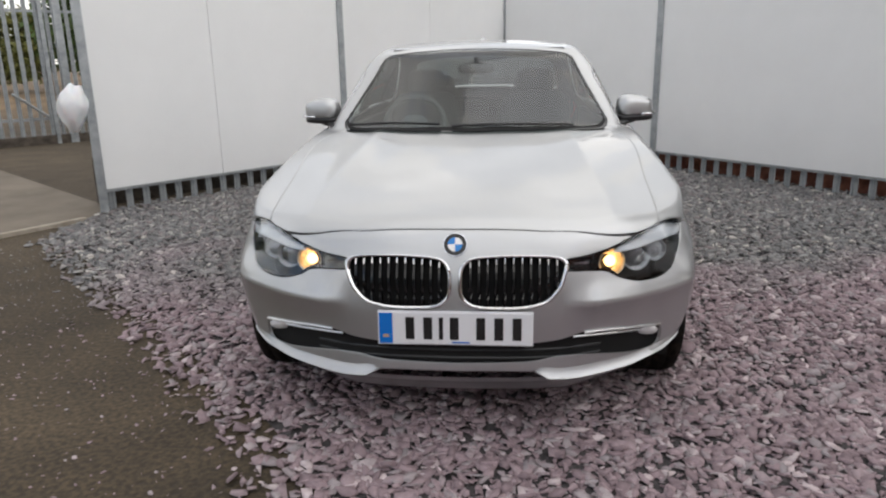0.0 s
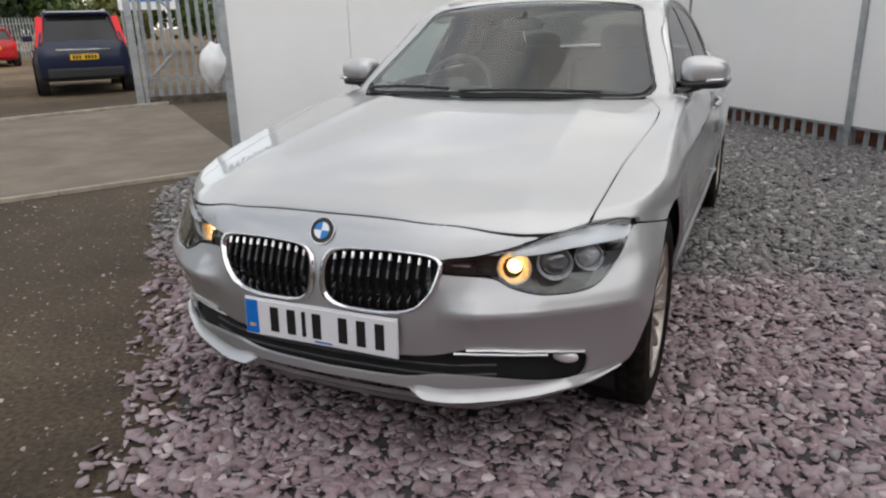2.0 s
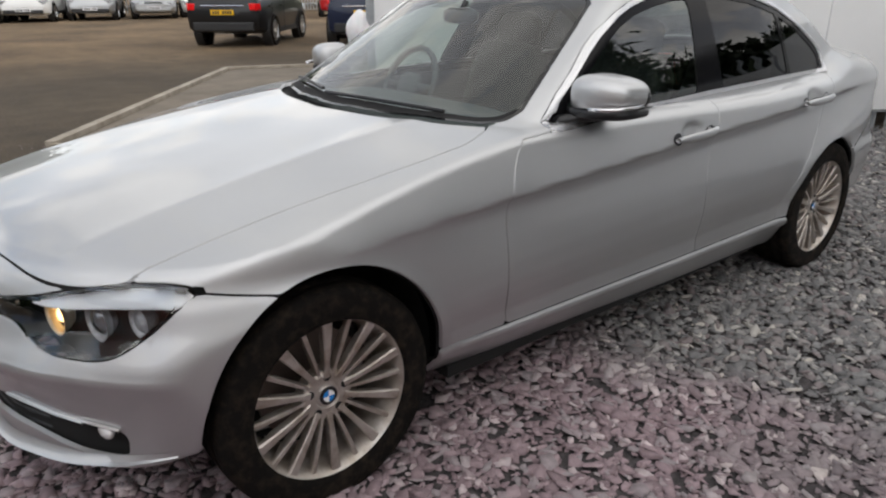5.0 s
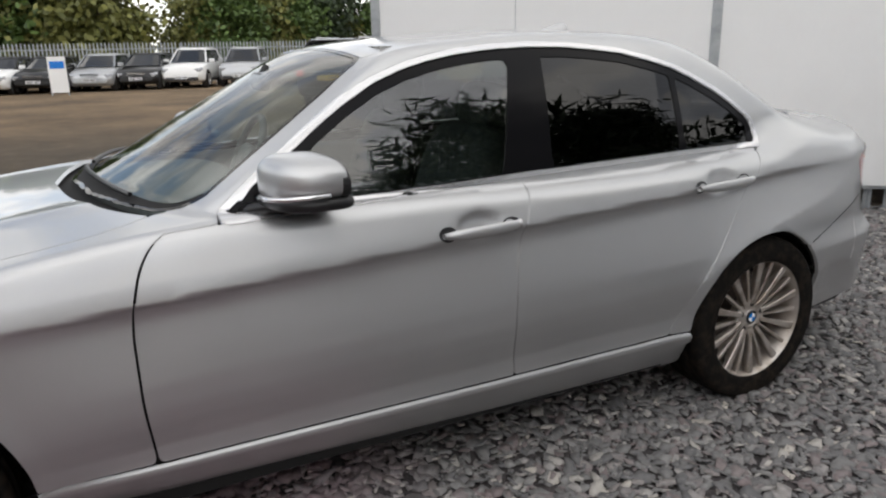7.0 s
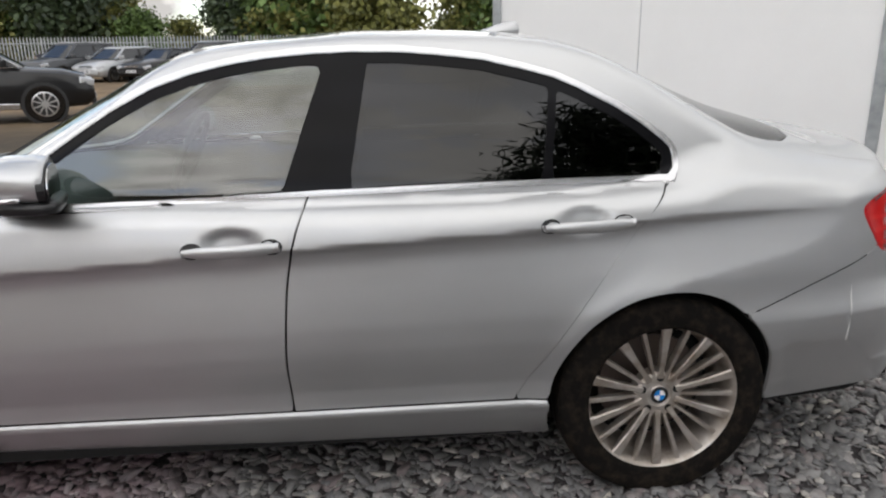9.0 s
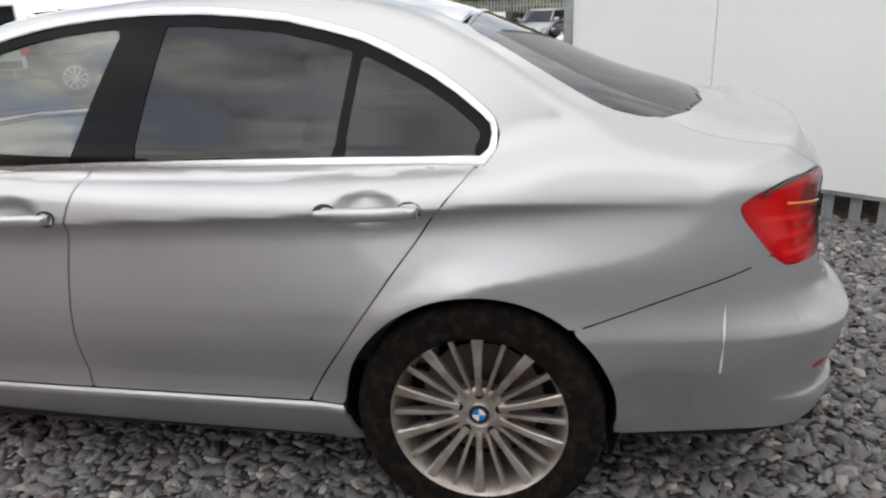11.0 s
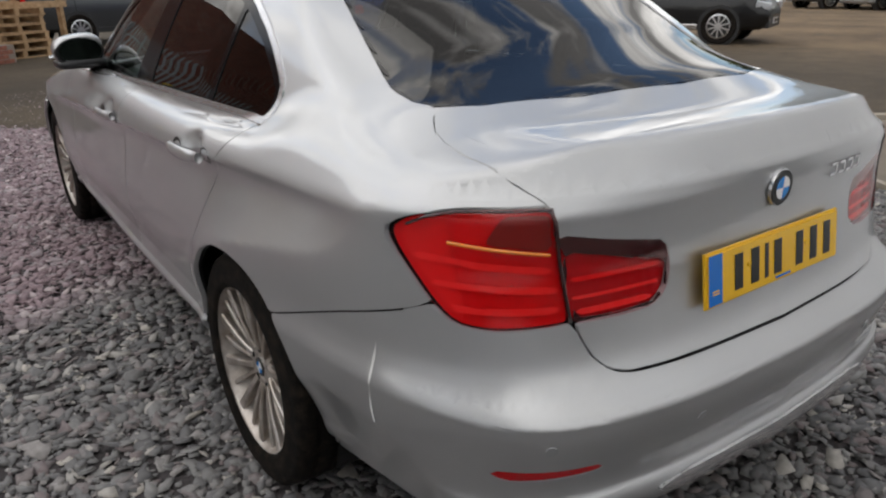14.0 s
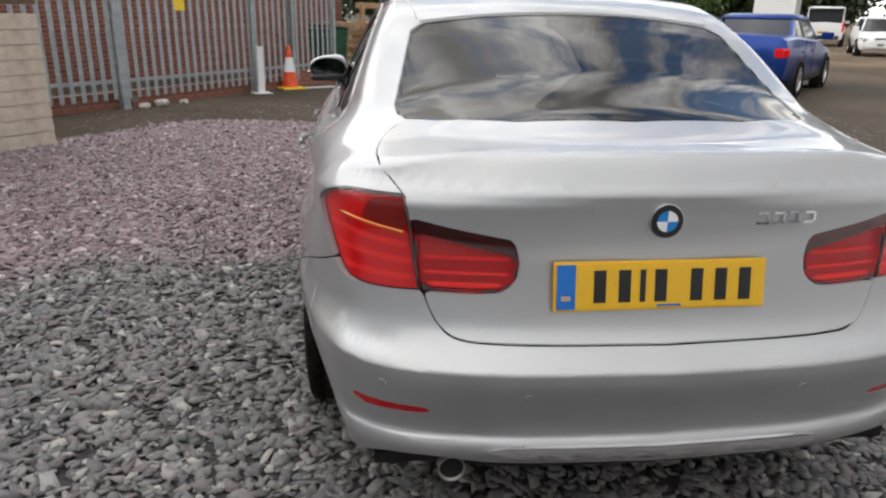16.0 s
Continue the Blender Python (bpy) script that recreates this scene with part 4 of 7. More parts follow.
for side in (1, -1):
    for name, h, mat, subs in halves:
        ob = skin(name, h, mat, car, {"tail_lamp": "red tail lamp with light bars and smoked top", "boot_tail_lamp": "dark red inner tail lamp", "reflector": "red bumper reflector"}[name], off=-0.014 if subs else -0.002, side=side)
        for n, hh, mm in subs:
            skin(n, hh, mm, ob, off=LAYER[n], rim=0.003, side=side)
        if subs:
            skin("lamp_cover", h, RED_COVER, ob, "glossy clear lamp cover", off=0.0015, rim=0.016, side=side)
            if name == "tail_lamp":
                line_on_body("orange_line", "R", [(x, 0.858 + (x - 0.60) * 0.16) for x in np.linspace(0.606, 0.748, 12)], 0.0035, AMBER, ob, side, "thin orange strip", 0.0)
                edge = [(0.603, 0.939), (0.68, 0.9395), (0.732, 0.938), (0.768, 0.925), (0.786, 0.905)]
                line_on_body("lens_edge", "R", edge, 0.0032, RED_EDGE, ob, side)
                line_on_body("split_edge", "R", [(0.603 - 0.032 * k / 8, 0.942 - 0.214 * k / 8) for k in range(9)], 0.0042, RED_EDGE, ob, side)

# grille: chrome surrounds, black bars
for side in (1, -1):
    bm = bmesh.new()
    ring = []
    pts = KIDNEY[::2]
    c = pts.mean(0)
    for a, b in pts:
        rows = []
        for s, off in ((1.035, 0.002), (1.02, 0.014), (0.965, 0.014), (0.945, -0.012)):
            x, z = c + (np.array((a, b)) - c) * s
            p = on_body("F", max(x, 0.004), z, off, side)
            rows.append(bm.verts.new(p.translation))
        ring.append(rows)
    for p, q in zip(ring, ring[1:] + ring[:1]):
        for i in range(3):
            bm.faces.new((p[i], p[i + 1], q[i + 1], q[i]))
    g = part("kidney_grille", bm, CHROME, car, "kidney grille with chrome surround and black bars", smooth=True)
    for k in range(11):
        x = 0.052 + 0.0285 * k
        zs = [z for z in np.linspace(0.51, 0.69, 61) if in_kidney(np.array([x]), np.array([z]))[0] > 0.006]
        bm = bmesh.new()
        sweep(bm, [on_body("F", x, z, -0.010 + 0.01 * math.sin(math.pi * i / 7), side).translation for i, z in enumerate(np.linspace(zs[0], zs[-1], 8))], 0.0072, 6, 1.5)
        part("grille_bar", bm, GLOSS_BLACK, g)
        # chrome sliver added for the light glint at the top of each bar
        bm = bmesh.new()
        sweep(bm, [on_body("F", x, z, 0.003, side).translation for z in np.linspace(zs[-1] - 0.018, zs[-1] - 0.001, 4)], 0.0042, 6)
        part("bar_glint", bm, CHROME, g)
    # chrome blade, fog lamp and slot in the lower intake
    bm = bmesh.new()
    sweep(bm, [on_body("F", x, z, 0.004, side).translation for x, z in ((0.435, 0.410), (0.50, 0.409), (0.58, 0.401), (0.66, 0.391), (0.725, 0.379))], 0.0042, 6)
    sweep(bm, [on_body("F", x, z, -0.004, side).translation for x, z in ((0.40, 0.395), (0.46, 0.392), (0.56, 0.386), (0.64, 0.378))], 0.004, 6)
    part("intake_blade", bm, SATIN, BUMPER_F, "chrome blade")
    m = on_body("F", 0.683, 0.362, -0.012, side)
    bm = bmesh.new()
    bmesh.ops.create_uvsphere(bm, u_segments=20, v_segments=10, radius=0.036, matrix=Matrix.Translation(m.translation) @ Matrix.Diagonal((1.1, 0.5, 0.55, 1)))
    part("fog_lamp", bm, CLEAR_LENS, BUMPER_F, "clear fog lamp", smooth=True)
for z in (0.315, 0.345):
    bm = bmesh.new()
    sweep(bm, [Vector((x, -2.235 + nose_bow(abs(x)) * 1.0, z)) for x in np.linspace(-0.5, 0.5, 15)], 0.006, 6)
    part("intake_bar", bm, BLACK_TRIM, BUMPER_F, "black intake bar")


# splitter blades under the front bumper, with a point beside the middle opening
lip_top = curve((0.26, 0.283), (0.30, 0.290), (0.36, 0.283), (0.5, 0.287), (0.7, 0.300), (0.80, 0.320), (0.9, 0.34))
lip_foot = curve((0.26, 0.276), (0.285, 0.262), (0.32, 0.246), (0.40, 0.244), (0.52, 0.250), (0.7, 0.272), (0.80, 0.296), (0.9, 0.32))
for side in (1, -1):
    bm = bmesh.new()
    rings = []
    for x in np.linspace(0.26, 0.815, 34):
        zt, zf = float(lip_top(x)), float(lip_foot(x))
        top = on_body("F", x, zt, 0.001, side).translation
        reach = 0.020 * min(1.0, (x - 0.255) / 0.05, (0.817 - x) / 0.09)
        out = Vector((side * (0.25 if x < 0.6 else 0.25 + (x - 0.6) * 2.2), -1.0, 0)).normalized()
        edge = Vector((top.x, top.y, zf + 0.006)) + out * reach
        foot = Vector((top.x, top.y, zf)) + out * (reach - 0.008)
        back = Vector((top.x, top.y + 0.05, zf + 0.012))
        mid = top.lerp(edge, 0.55) + Vector((0, 0.004, -0.004))
        rings.append([bm.verts.new(v) for v in (top, mid, edge, foot, back)])
    for p, q in zip(rings, rings[1:]):
        for i in range(4):
            bm.faces.new((p[i], p[i + 1], q[i + 1], q[i]) if side > 0 else (p[i], q[i], q[i + 1], p[i + 1]))
    bm.faces.new(rings[0])
    bm.faces.new(rings[-1][::-1])
    bmesh.ops.recalc_face_normals(bm, faces=bm.faces[:])
    ob = part("splitter", bm, SILVER, BUMPER_F, "silver lower lip", smooth=True)
    ob.data.set_sharp_from_angle(angle=radians(40))


# number plates, with bars for their characters
def number_plate(m, colour, blue_side, parent):
    bm = bmesh.new()
    m = m @ Matrix.Diagonal((0.985, 0.985, 1, 1))
    box(bm, (0.53, 0.121, 0.006), (0, 0, -0.004), bevel=0.002)
    bm.transform(m)
    p = part("number_plate", bm, colour, parent, "number plate with black bars and a blue end strip")
    bm = bmesh.new()
    box(bm, (0.518, 0.109, 0.004), (0, 0, 0.001))
    bm.transform(m)
    part("plate_face", bm, colour, p)
    bm = bmesh.new()
    box(bm, (0.046, 0.109, 0.001), (blue_side * 0.236, 0, 0.0038))
    bm.transform(m)
    part("blue_strip", bm, PLATE_BLUE, p)
    bm = bmesh.new()
    for y in (-0.030, -0.024):
        box(bm, (0.022, 0.003, 0.001), (blue_side * 0.236, y, 0.0046))
    bm.transform(m)
    part("strip_mark", bm, PLATE_YELLOW, p)
    x = -0.178 if blue_side < 0 else -0.228
    for k, wide in enumerate((0.05, 0.05, 0.018, 0.05, 0, 0.05, 0.05, 0.05)):
        if wide:
            bm = bmesh.new()
            box(bm, (0.030 if wide > 0.02 else 0.014, 0.079, 0.001), (x + wide / 2, 0, 0.0038))
            bm.transform(m)
            part("plate_bar", bm, PLATE_BLACK, p)
        x += (wide or 0.018) + 0.011
    bm = bmesh.new()
    box(bm, (0.06, 0.005, 0.001), (0.02, -0.049, 0.0038))
    bm.transform(m)
    part("maker_mark", bm, PLATE_BLUE if blue_side < 0 else PLATE_BLACK, p)
    for x in (-0.115, 0.115):
        bm = bmesh.new()
        bmesh.ops.create_cone(bm, segments=12, radius1=0.006, radius2=0.006, depth=0.003, cap_ends=True, matrix=m @ Matrix.Translation((x, 0.008, 0.004)))
        part("plate_screw", bm, colour, p)


number_plate(pose(0, -2.292, 0.445, 88), PLATE_WHITE, -1, BUMPER_F)
number_plate(pose(0.018, 2.208, 0.750, 81, 0, 180) @ Matrix.Diagonal((0.97, 0.97, 1, 1)), PLATE_YELLOW, -1, BOOT)
roundel(on_body("F", 0.0, 0.716, 0.003), 0.041, BUMPER_F)
roundel(pose(0.014, on_body("R", 0.0, 0.897).translation.y + 0.004, 0.897, 90, 0, 180), 0.041, BOOT)
for k in range(4):
    m = on_body("R", 0.222 + 0.040 * k, 0.898, 0.004, -1)
    bm = bmesh.new()
    box(bm, (0.03, 0.006, 0.003), (0, 0.012, 0))
    box(bm, (0.03, 0.006, 0.003), (0, -0.012, 0))
    box(bm, (0.006, 0.03, 0.003), (0.012, 0, 0))
    bm.transform(m)
    part("badge_bar", bm, CHROME, BOOT, "chrome badge bar")
# handles, mirrors, exhaust, trims, aerial, wipers
for side in (1, -1):
    for (hy, hz), d in zip(HANDLES, ("front_door", "rear_door")):
        bm = bmesh.new()
        pts = []
        for k in range(13):
            t = k / 12
            q = on_body("S", hy - 0.125 + 0.255 * t, hz - 0.012 + 0.008 * t, 0, side).translation
            base = plan_side(hy) - 0.004
            q.x = side * (base + 0.008 + 0.022 * math.sin(math.pi * min(max(t, 0.02), 0.98)) ** 0.5)
            pts.append(q)
        rings = []
        for k, q in enumerate(pts):
            h = 0.0175 * (0.35 + 0.65 * math.sin(math.pi * min(1, (k + 0.6) / 4.5) / 2)) * (1 if k < 11 else 0.8)
            rings.append([bm.verts.new((q.x + side * 0.011 * math.cos(a), q.y, q.z + h * math.sin(a))) for a in [2 * math.pi * i / 12 for i in range(12)]])
        for p, q in zip(rings, rings[1:]):
            for i in range(12):
                bm.faces.new((p[i], p[(i + 1) % 12], q[(i + 1) % 12], q[i]))
        bm.faces.new(rings[0])
        bm.faces.new(rings[-1][::-1])
        handle = part("door_handle", bm, SILVER, DOORS[d, side], "silver pull handle", smooth=True)
        for y0, y1 in ((hy - 0.133, hy - 0.075), (hy + 0.075, hy + 0.137)):
            bm = bmesh.new()
            c = (y0 + y1) / 2
            for k in range(16):
                a = 2 * math.pi * k / 16
            vs = [bm.verts.new(on_body("S", c + (y1 - y0) / 2 * math.cos(a), hz - 0.010 + (0.004 if c > hy else -0.002) + 0.0215 * math.sin(a), 0.0012, side).translation) for a in [2 * math.pi * i / 16 for i in range(16)]]
            bm.faces.new(vs)
            part("handle_seal", bm, BLACK_TRIM, handle, "black seal")


def blob(bm, centre, half, e=0.6, n=24, m=Matrix()):
    """A soft box: e near 1 a ball, near 0 a box."""
    sp = lambda v: math.copysign(abs(v) ** e, v)
    rows = []
    for i in range(n // 2 + 1):
        v = -math.pi / 2 + math.pi * i / (n // 2)
        rows.append([bm.verts.new(m @ Vector((centre[0] + half[0] * sp(math.cos(v)) * sp(math.cos(u)), centre[1] + half[1] * sp(math.cos(v)) * sp(math.sin(u)), centre[2] + half[2] * sp(math.sin(v))))) for u in [2 * math.pi * k / n for k in range(n)]])
    for a, b in zip(rows, rows[1:]):
        for k in range(n):
            bm.faces.new((a[k], a[(k + 1) % n], b[(k + 1) % n], b[k]))
    bmesh.ops.remove_doubles(bm, verts=bm.verts, dist=1e-5)
    return [v for v in bm.verts]


MIRROR = material("mirror_glass", (0.45, 0.46, 0.47), 0.02, 1.0)
for side in (1, -1):
    bm = bmesh.new()
    for v in blob(bm, (0.872, -0.49, 1.038), (0.100, 0.095, 0.072), 0.62, 28):
        s = (v.co.x - 0.77) / 0.20
        v.co.z = 1.038 + (v.co.z - 1.038) * (1.0 - 0.36 * max(s, 0) ** 2) + 0.004 * s
        v.co.y += 0.050 * max(s, 0) ** 1.5
        v.co.z = max(v.co.z, 1.003)
        v.co.y = min(v.co.y, -0.43 + 0.05 * s)
        v.co.x *= side
    mirror = part("door_mirror", bm, SILVER, car, "silver door mirror with black base and chrome indicator strip", smooth=True)
    bm = bmesh.new()
    for v in blob(bm, (0.866, -0.488, 0.988), (0.106, 0.094, 0.021), 0.55, 24):
        s = (v.co.x - 0.77) / 0.20
        v.co.y += 0.050 * max(s, 0) ** 1.5
        v.co.x *= side
    part("mirror_base", bm, BLACK_TRIM, mirror, "black base", smooth=True)
    bm = bmesh.new()
    sweep(bm, [(side * x, y, z) for x, y, z in ((0.755, -0.60, 0.952), (0.775, -0.585, 0.960), (0.81, -0.545, 0.970), (0.85, -0.51, 0.976))], 0.030, 12, 0.6)
    part("mirror_arm", bm, BLACK_TRIM, mirror, smooth=True)
    bm = bmesh.new()
    sweep(bm, [(side * x, y, z) for x, y, z in ((0.890, -0.590, 1.010), (0.935, -0.575, 1.010), (0.962, -0.543, 1.011), (0.977, -0.49, 1.013), (0.978, -0.435, 1.015))], 0.0065, 8)
    part("indicator_strip", bm, CHROME, mirror, "chrome indicator strip", smooth=True)
    bm = bmesh.new()
    prism(bm, [(0.088 * math.cos(a), 0.052 * math.sin(a)) for a in [2 * math.pi * k / 24 for k in range(24)]], 0.003, pose(side * 0.872, -0.399, 1.038, 90, 0, side * 14 + 180))
    part("mirror_glass", bm, MIRROR, mirror)
    bm = bmesh.new()
    prism(bm, [(0.099 * math.cos(a), 0.058 * math.sin(a)) for a in [2 * math.pi * k / 28 for k in range(28)]], 0.02, pose(side * 0.872, -0.4015, 1.036, 90, 0, side * 14 + 180) @ Matrix.Translation((0, 0, -0.02)))
    part("mirror_bezel", bm, BLACK_TRIM, mirror, "black plastic bezel")
bm = bmesh.new()
spun(bm, [(0.032, -0.22), (0.038, -0.03), (0.041, 0.0), (0.036, 0.0), (0.034, -0.05), (0.0, -0.06)], 32, pose(0.494, 2.212, 0.284, 0, -4, 90) @ Matrix.Diagonal((0.84, 0.84, 0.84, 1)))
part("exhaust_pipe", bm, material("sooty_steel", (0.30, 0.29, 0.28), 0.4, 0.9), car, "round steel exhaust tail pipe", smooth=True)
# near-black disc that closes the pipe just inside its mouth
bm = bmesh.new()
spun(bm, [(0.035, -0.012), (0.0, -0.013)], 24, pose(0.494, 2.212, 0.284, 0, -4, 90) @ Matrix.Diagonal((0.84, 0.84, 0.84, 1)))
part("pipe_mouth", bm, DARK_HOLE, car, "dark pipe mouth")
half_diff = cut_out(lambda x, y, z: least(0.017 - 0.012 * np.clip((x - 0.33) / 0.08, 0, 1) - np.abs(z - 0.355), 0.415 - x, y - 1.9), "R")
skin("bumper_trim", half_diff, CHROME, BUMPER_R, "bright silver bumper trim", off=0.007, rim=0.01)
half_lip = cut_out(lambda x, y, z: least(0.005 - np.abs(z - (0.362 + 0.03 * x)), 0.70 - x, x - 0.43, y - 1.9), "RS")
for side in (1, -1):
    skin("bumper_crease", half_lip, SILVER, BUMPER_R, off=0.005, rim=0.006, side=side)
half_scuff = cut_out(lambda x, y, z: least(0.0035 - np.abs(y - 1.870 - 0.002 * np.sin(z * 60)), z - 0.47, 0.664 - z), "S")
skin("scuff_mark", half_scuff, material("scuff_pale", (0.78, 0.78, 0.76), 0.6), BUMPER_R, "pale scuff mark", off=0.0015, rim=0, side=1)
for x, z in ((0.33, 0.508), (0.66, 0.52), (-0.33, 0.508), (-0.66, 0.52)):
    m = on_body("R", abs(x), z, 0.0005, 1 if x > 0 else -1)
    bm = bmesh.new()
    bmesh.ops.create_cone(bm, segments=20, radius1=0.011, radius2=0.011, depth=0.002, cap_ends=True, matrix=m)
    part("parking_sensor", bm, material("sensor_grey", (0.42, 0.43, 0.44), 0.4, 0.5), BUMPER_R)
bm = bmesh.new()
vs = blob(bm, (0, 0.90, 1.425), (0.032, 0.085, 0.045), 0.8, 16)
for v in vs:
    v.co.z = 1.415 + max(v.co.z - 1.415, -0.01) * max(0.15, (v.co.y - 0.815) / 0.17)
    v.co.x *= 1.2 - (v.co.z - 1.41) * 14
part("roof_aerial", bm, SILVER, car, "shark-fin roof aerial", smooth=True)
for x0, x1, d in ((0.50, -0.10, 0.0), (-0.16, -0.66, 0.02)):
    bm = bmesh.new()
    pts = []
    for k in range(9):
        t = k / 8
        x = x0 + (x1 - x0) * t
        q = on_body("T", abs(x), -0.955 + 0.40 * x * x + d + 0.015 * math.sin(3 * t), 0.012, 1 if x > 0 else -1)
        pts.append(q.translation)
    sweep(bm, pts, 0.007, 6)
    part("wiper", bm, BLACK_TRIM, car, "black windscreen wiper")

# inside: dashboard, wheel, seats
CLOTH, _ = mottled(material("dark_seat", (0.08, 0.08, 0.082), 0.8), (0.028, 0.028, 0.03), (0.055, 0.055, 0.057), 60.0, bump=0.1)
DASH = material("dash_plastic", (0.07, 0.073, 0.072), 0.65)
bm = bmesh.new()
vs = blob(bm, (0, -0.70, 0.80), (0.68, 0.28, 0.15), 0.5, 32)
part("dashboard", bm, DASH, car, "dark grey dashboard", smooth=True)
bm = bmesh.new()
box(bm, (1.36, 2.3, 0.05), (0, 0.25, 0.36))
box(bm, (0.20, 1.1, 0.26), (0, -0.1, 0.46), bevel=0.03)
box(bm, (1.2, 0.45, 0.05), (0, 1.62, 1.0), (-6, 0, 0))
part("cabin_floor", bm, CLOTH, car, "dark carpet")
bm = bmesh.new()
m = pose(-0.36, -0.36, 0.94, 66, 0, 0)
spun(bm, [(0.175 + 0.014 * math.cos(a), 0.014 * math.sin(a)) for a in [2 * math.pi * i / 10 for i in range(10)]], 36, m @ pose(0, 0, 0, 0, -90, 0), closed=True)
blob(bm, (0, 0, 0), (0.075, 0.06, 0.03), 0.7, 16, m)
box(bm, (0.33, 0.028, 0.015), tuple(m.translation), (66, 0, 0))
part("steering_wheel", bm, DASH, car, "dark steering wheel", smooth=True)
for sx in (-0.36, 0.36):
    for sy, big in ((0.08, 1.0), (0.95, 0.9)):
        bm = bmesh.new()
        blob(bm, (sx, sy - 0.18, 0.50), (0.25, 0.26, 0.10), 0.4, 24)
        blob(bm, (0, 0, 0), (0.235 * big, 0.085, 0.31), 0.45, 24, pose(sx, sy + 0.14, 0.80, -20))
        seat = part("seat", bm, CLOTH, car, "dark cloth car seat", smooth=True)
        bm = bmesh.new()
        blob(bm, (0, 0, 0), (0.125, 0.05, 0.085), 0.55, 20, pose(sx, sy + 0.27, 1.155 if sy < 0.5 else 1.10, -12))
        for dx in (-0.04, 0.04):
            tube(bm, (sx + dx, sy + 0.25, 1.0), (sx + dx, sy + 0.27, 1.12), 0.007, n=8)
        part("headrest", bm, CLOTH, seat, smooth=True)
bm = bmesh.new()
blob(bm, (0, -0.36, 1.255), (0.105, 0.018, 0.032), 0.6, 16)
tube(bm, (0, -0.36, 1.27), (0, -0.33, 1.31), 0.012, n=8)
part("interior_mirror", bm, BLACK_TRIM, car, "black interior mirror", smooth=True)
for side in (1, -1):
    bm = bmesh.new()
    box(bm, (0.05, 1.95, 0.50), (side * 0.76, 0.18, 0.68), bevel=0.015)
    part("door_card", bm, DASH, car, "dark door lining")
bm = bmesh.new()
box(bm, (1.02, 1.1, 0.012), (0, 0.45, 1.36), (0, 0, 0))
part("headlining", bm, material("headlining", (0.35, 0.35, 0.34), 0.9), car, "pale grey headlining")

# ---------- ground, chippings, walls ----------
TARMAC = material("dusty_tarmac", (0.2, 0.17, 0.14), 0.92)
co, n1, n2, n3 = node(TARMAC, "TexCoord"), node(TARMAC, "TexNoise", Scale=0.35, Detail=6.0), node(TARMAC, "TexNoise", Scale=45.0, Detail=6.0), node(TARMAC, "TexNoise", Scale=3.0, Detail=6.0)
r1, r2, mx, mx2 = node(TARMAC, "ValToRGB"), node(TARMAC, "ValToRGB"), node(TARMAC, "MixRGB", Fac=0.75), node(TARMAC, "MixRGB", Fac=0.5)
mx.blend_type, mx2.blend_type = "MULTIPLY", "OVERLAY"
for r, a, b, lo, hi in ((r1, (0.047, 0.034, 0.019), (0.102, 0.076, 0.046), 0.35, 0.65), (r2, (0.35, 0.35, 0.35), (1.25, 1.22, 1.2), 0.38, 0.66)):
    r.color_ramp.elements[0].position, r.color_ramp.elements[1].position = lo, hi
    r.color_ramp.elements[0].color, r.color_ramp.elements[1].color = (*a, 1), (*b, 1)
for n in (n1, n2, n3):
    link(TARMAC, co.outputs["Object"], n.inputs["Vector"])
link(TARMAC, n1.outputs["Fac"], r1.inputs["Fac"])
link(TARMAC, n2.outputs["Fac"], r2.inputs["Fac"])
link(TARMAC, r1.outputs["Color"], mx.inputs["Color1"])
link(TARMAC, r2.outputs["Color"], mx.inputs["Color2"])
link(TARMAC, mx.outputs["Color"], mx2.inputs["Color1"])
link(TARMAC, n3.outputs["Fac"], mx2.inputs["Color2"])
# the colour is multiplied paler and tanner from x -8.5 to -16
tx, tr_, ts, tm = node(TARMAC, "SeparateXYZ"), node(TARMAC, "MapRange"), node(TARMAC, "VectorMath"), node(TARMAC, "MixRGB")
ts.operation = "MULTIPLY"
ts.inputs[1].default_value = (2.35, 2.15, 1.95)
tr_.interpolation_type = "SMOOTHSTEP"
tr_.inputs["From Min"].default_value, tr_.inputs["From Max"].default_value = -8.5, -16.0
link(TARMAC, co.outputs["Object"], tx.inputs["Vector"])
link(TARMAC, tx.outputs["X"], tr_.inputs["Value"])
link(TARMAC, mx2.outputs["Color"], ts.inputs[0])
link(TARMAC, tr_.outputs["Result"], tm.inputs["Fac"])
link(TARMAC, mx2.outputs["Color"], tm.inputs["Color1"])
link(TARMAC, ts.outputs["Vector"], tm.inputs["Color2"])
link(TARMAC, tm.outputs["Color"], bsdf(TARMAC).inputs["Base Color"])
bp = node(TARMAC, "Bump", Strength=0.5, Distance=0.012)
link(TARMAC, n2.outputs["Fac"], bp.inputs["Height"])
link(TARMAC, bp.outputs["Normal"], bsdf(TARMAC).inputs["Normal"])
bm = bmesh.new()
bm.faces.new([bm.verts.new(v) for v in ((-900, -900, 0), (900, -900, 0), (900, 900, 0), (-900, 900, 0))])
structure(part("ground", bm, TARMAC), "brown-grey tarmac yard with grit, paler and tanner far off", "ground")

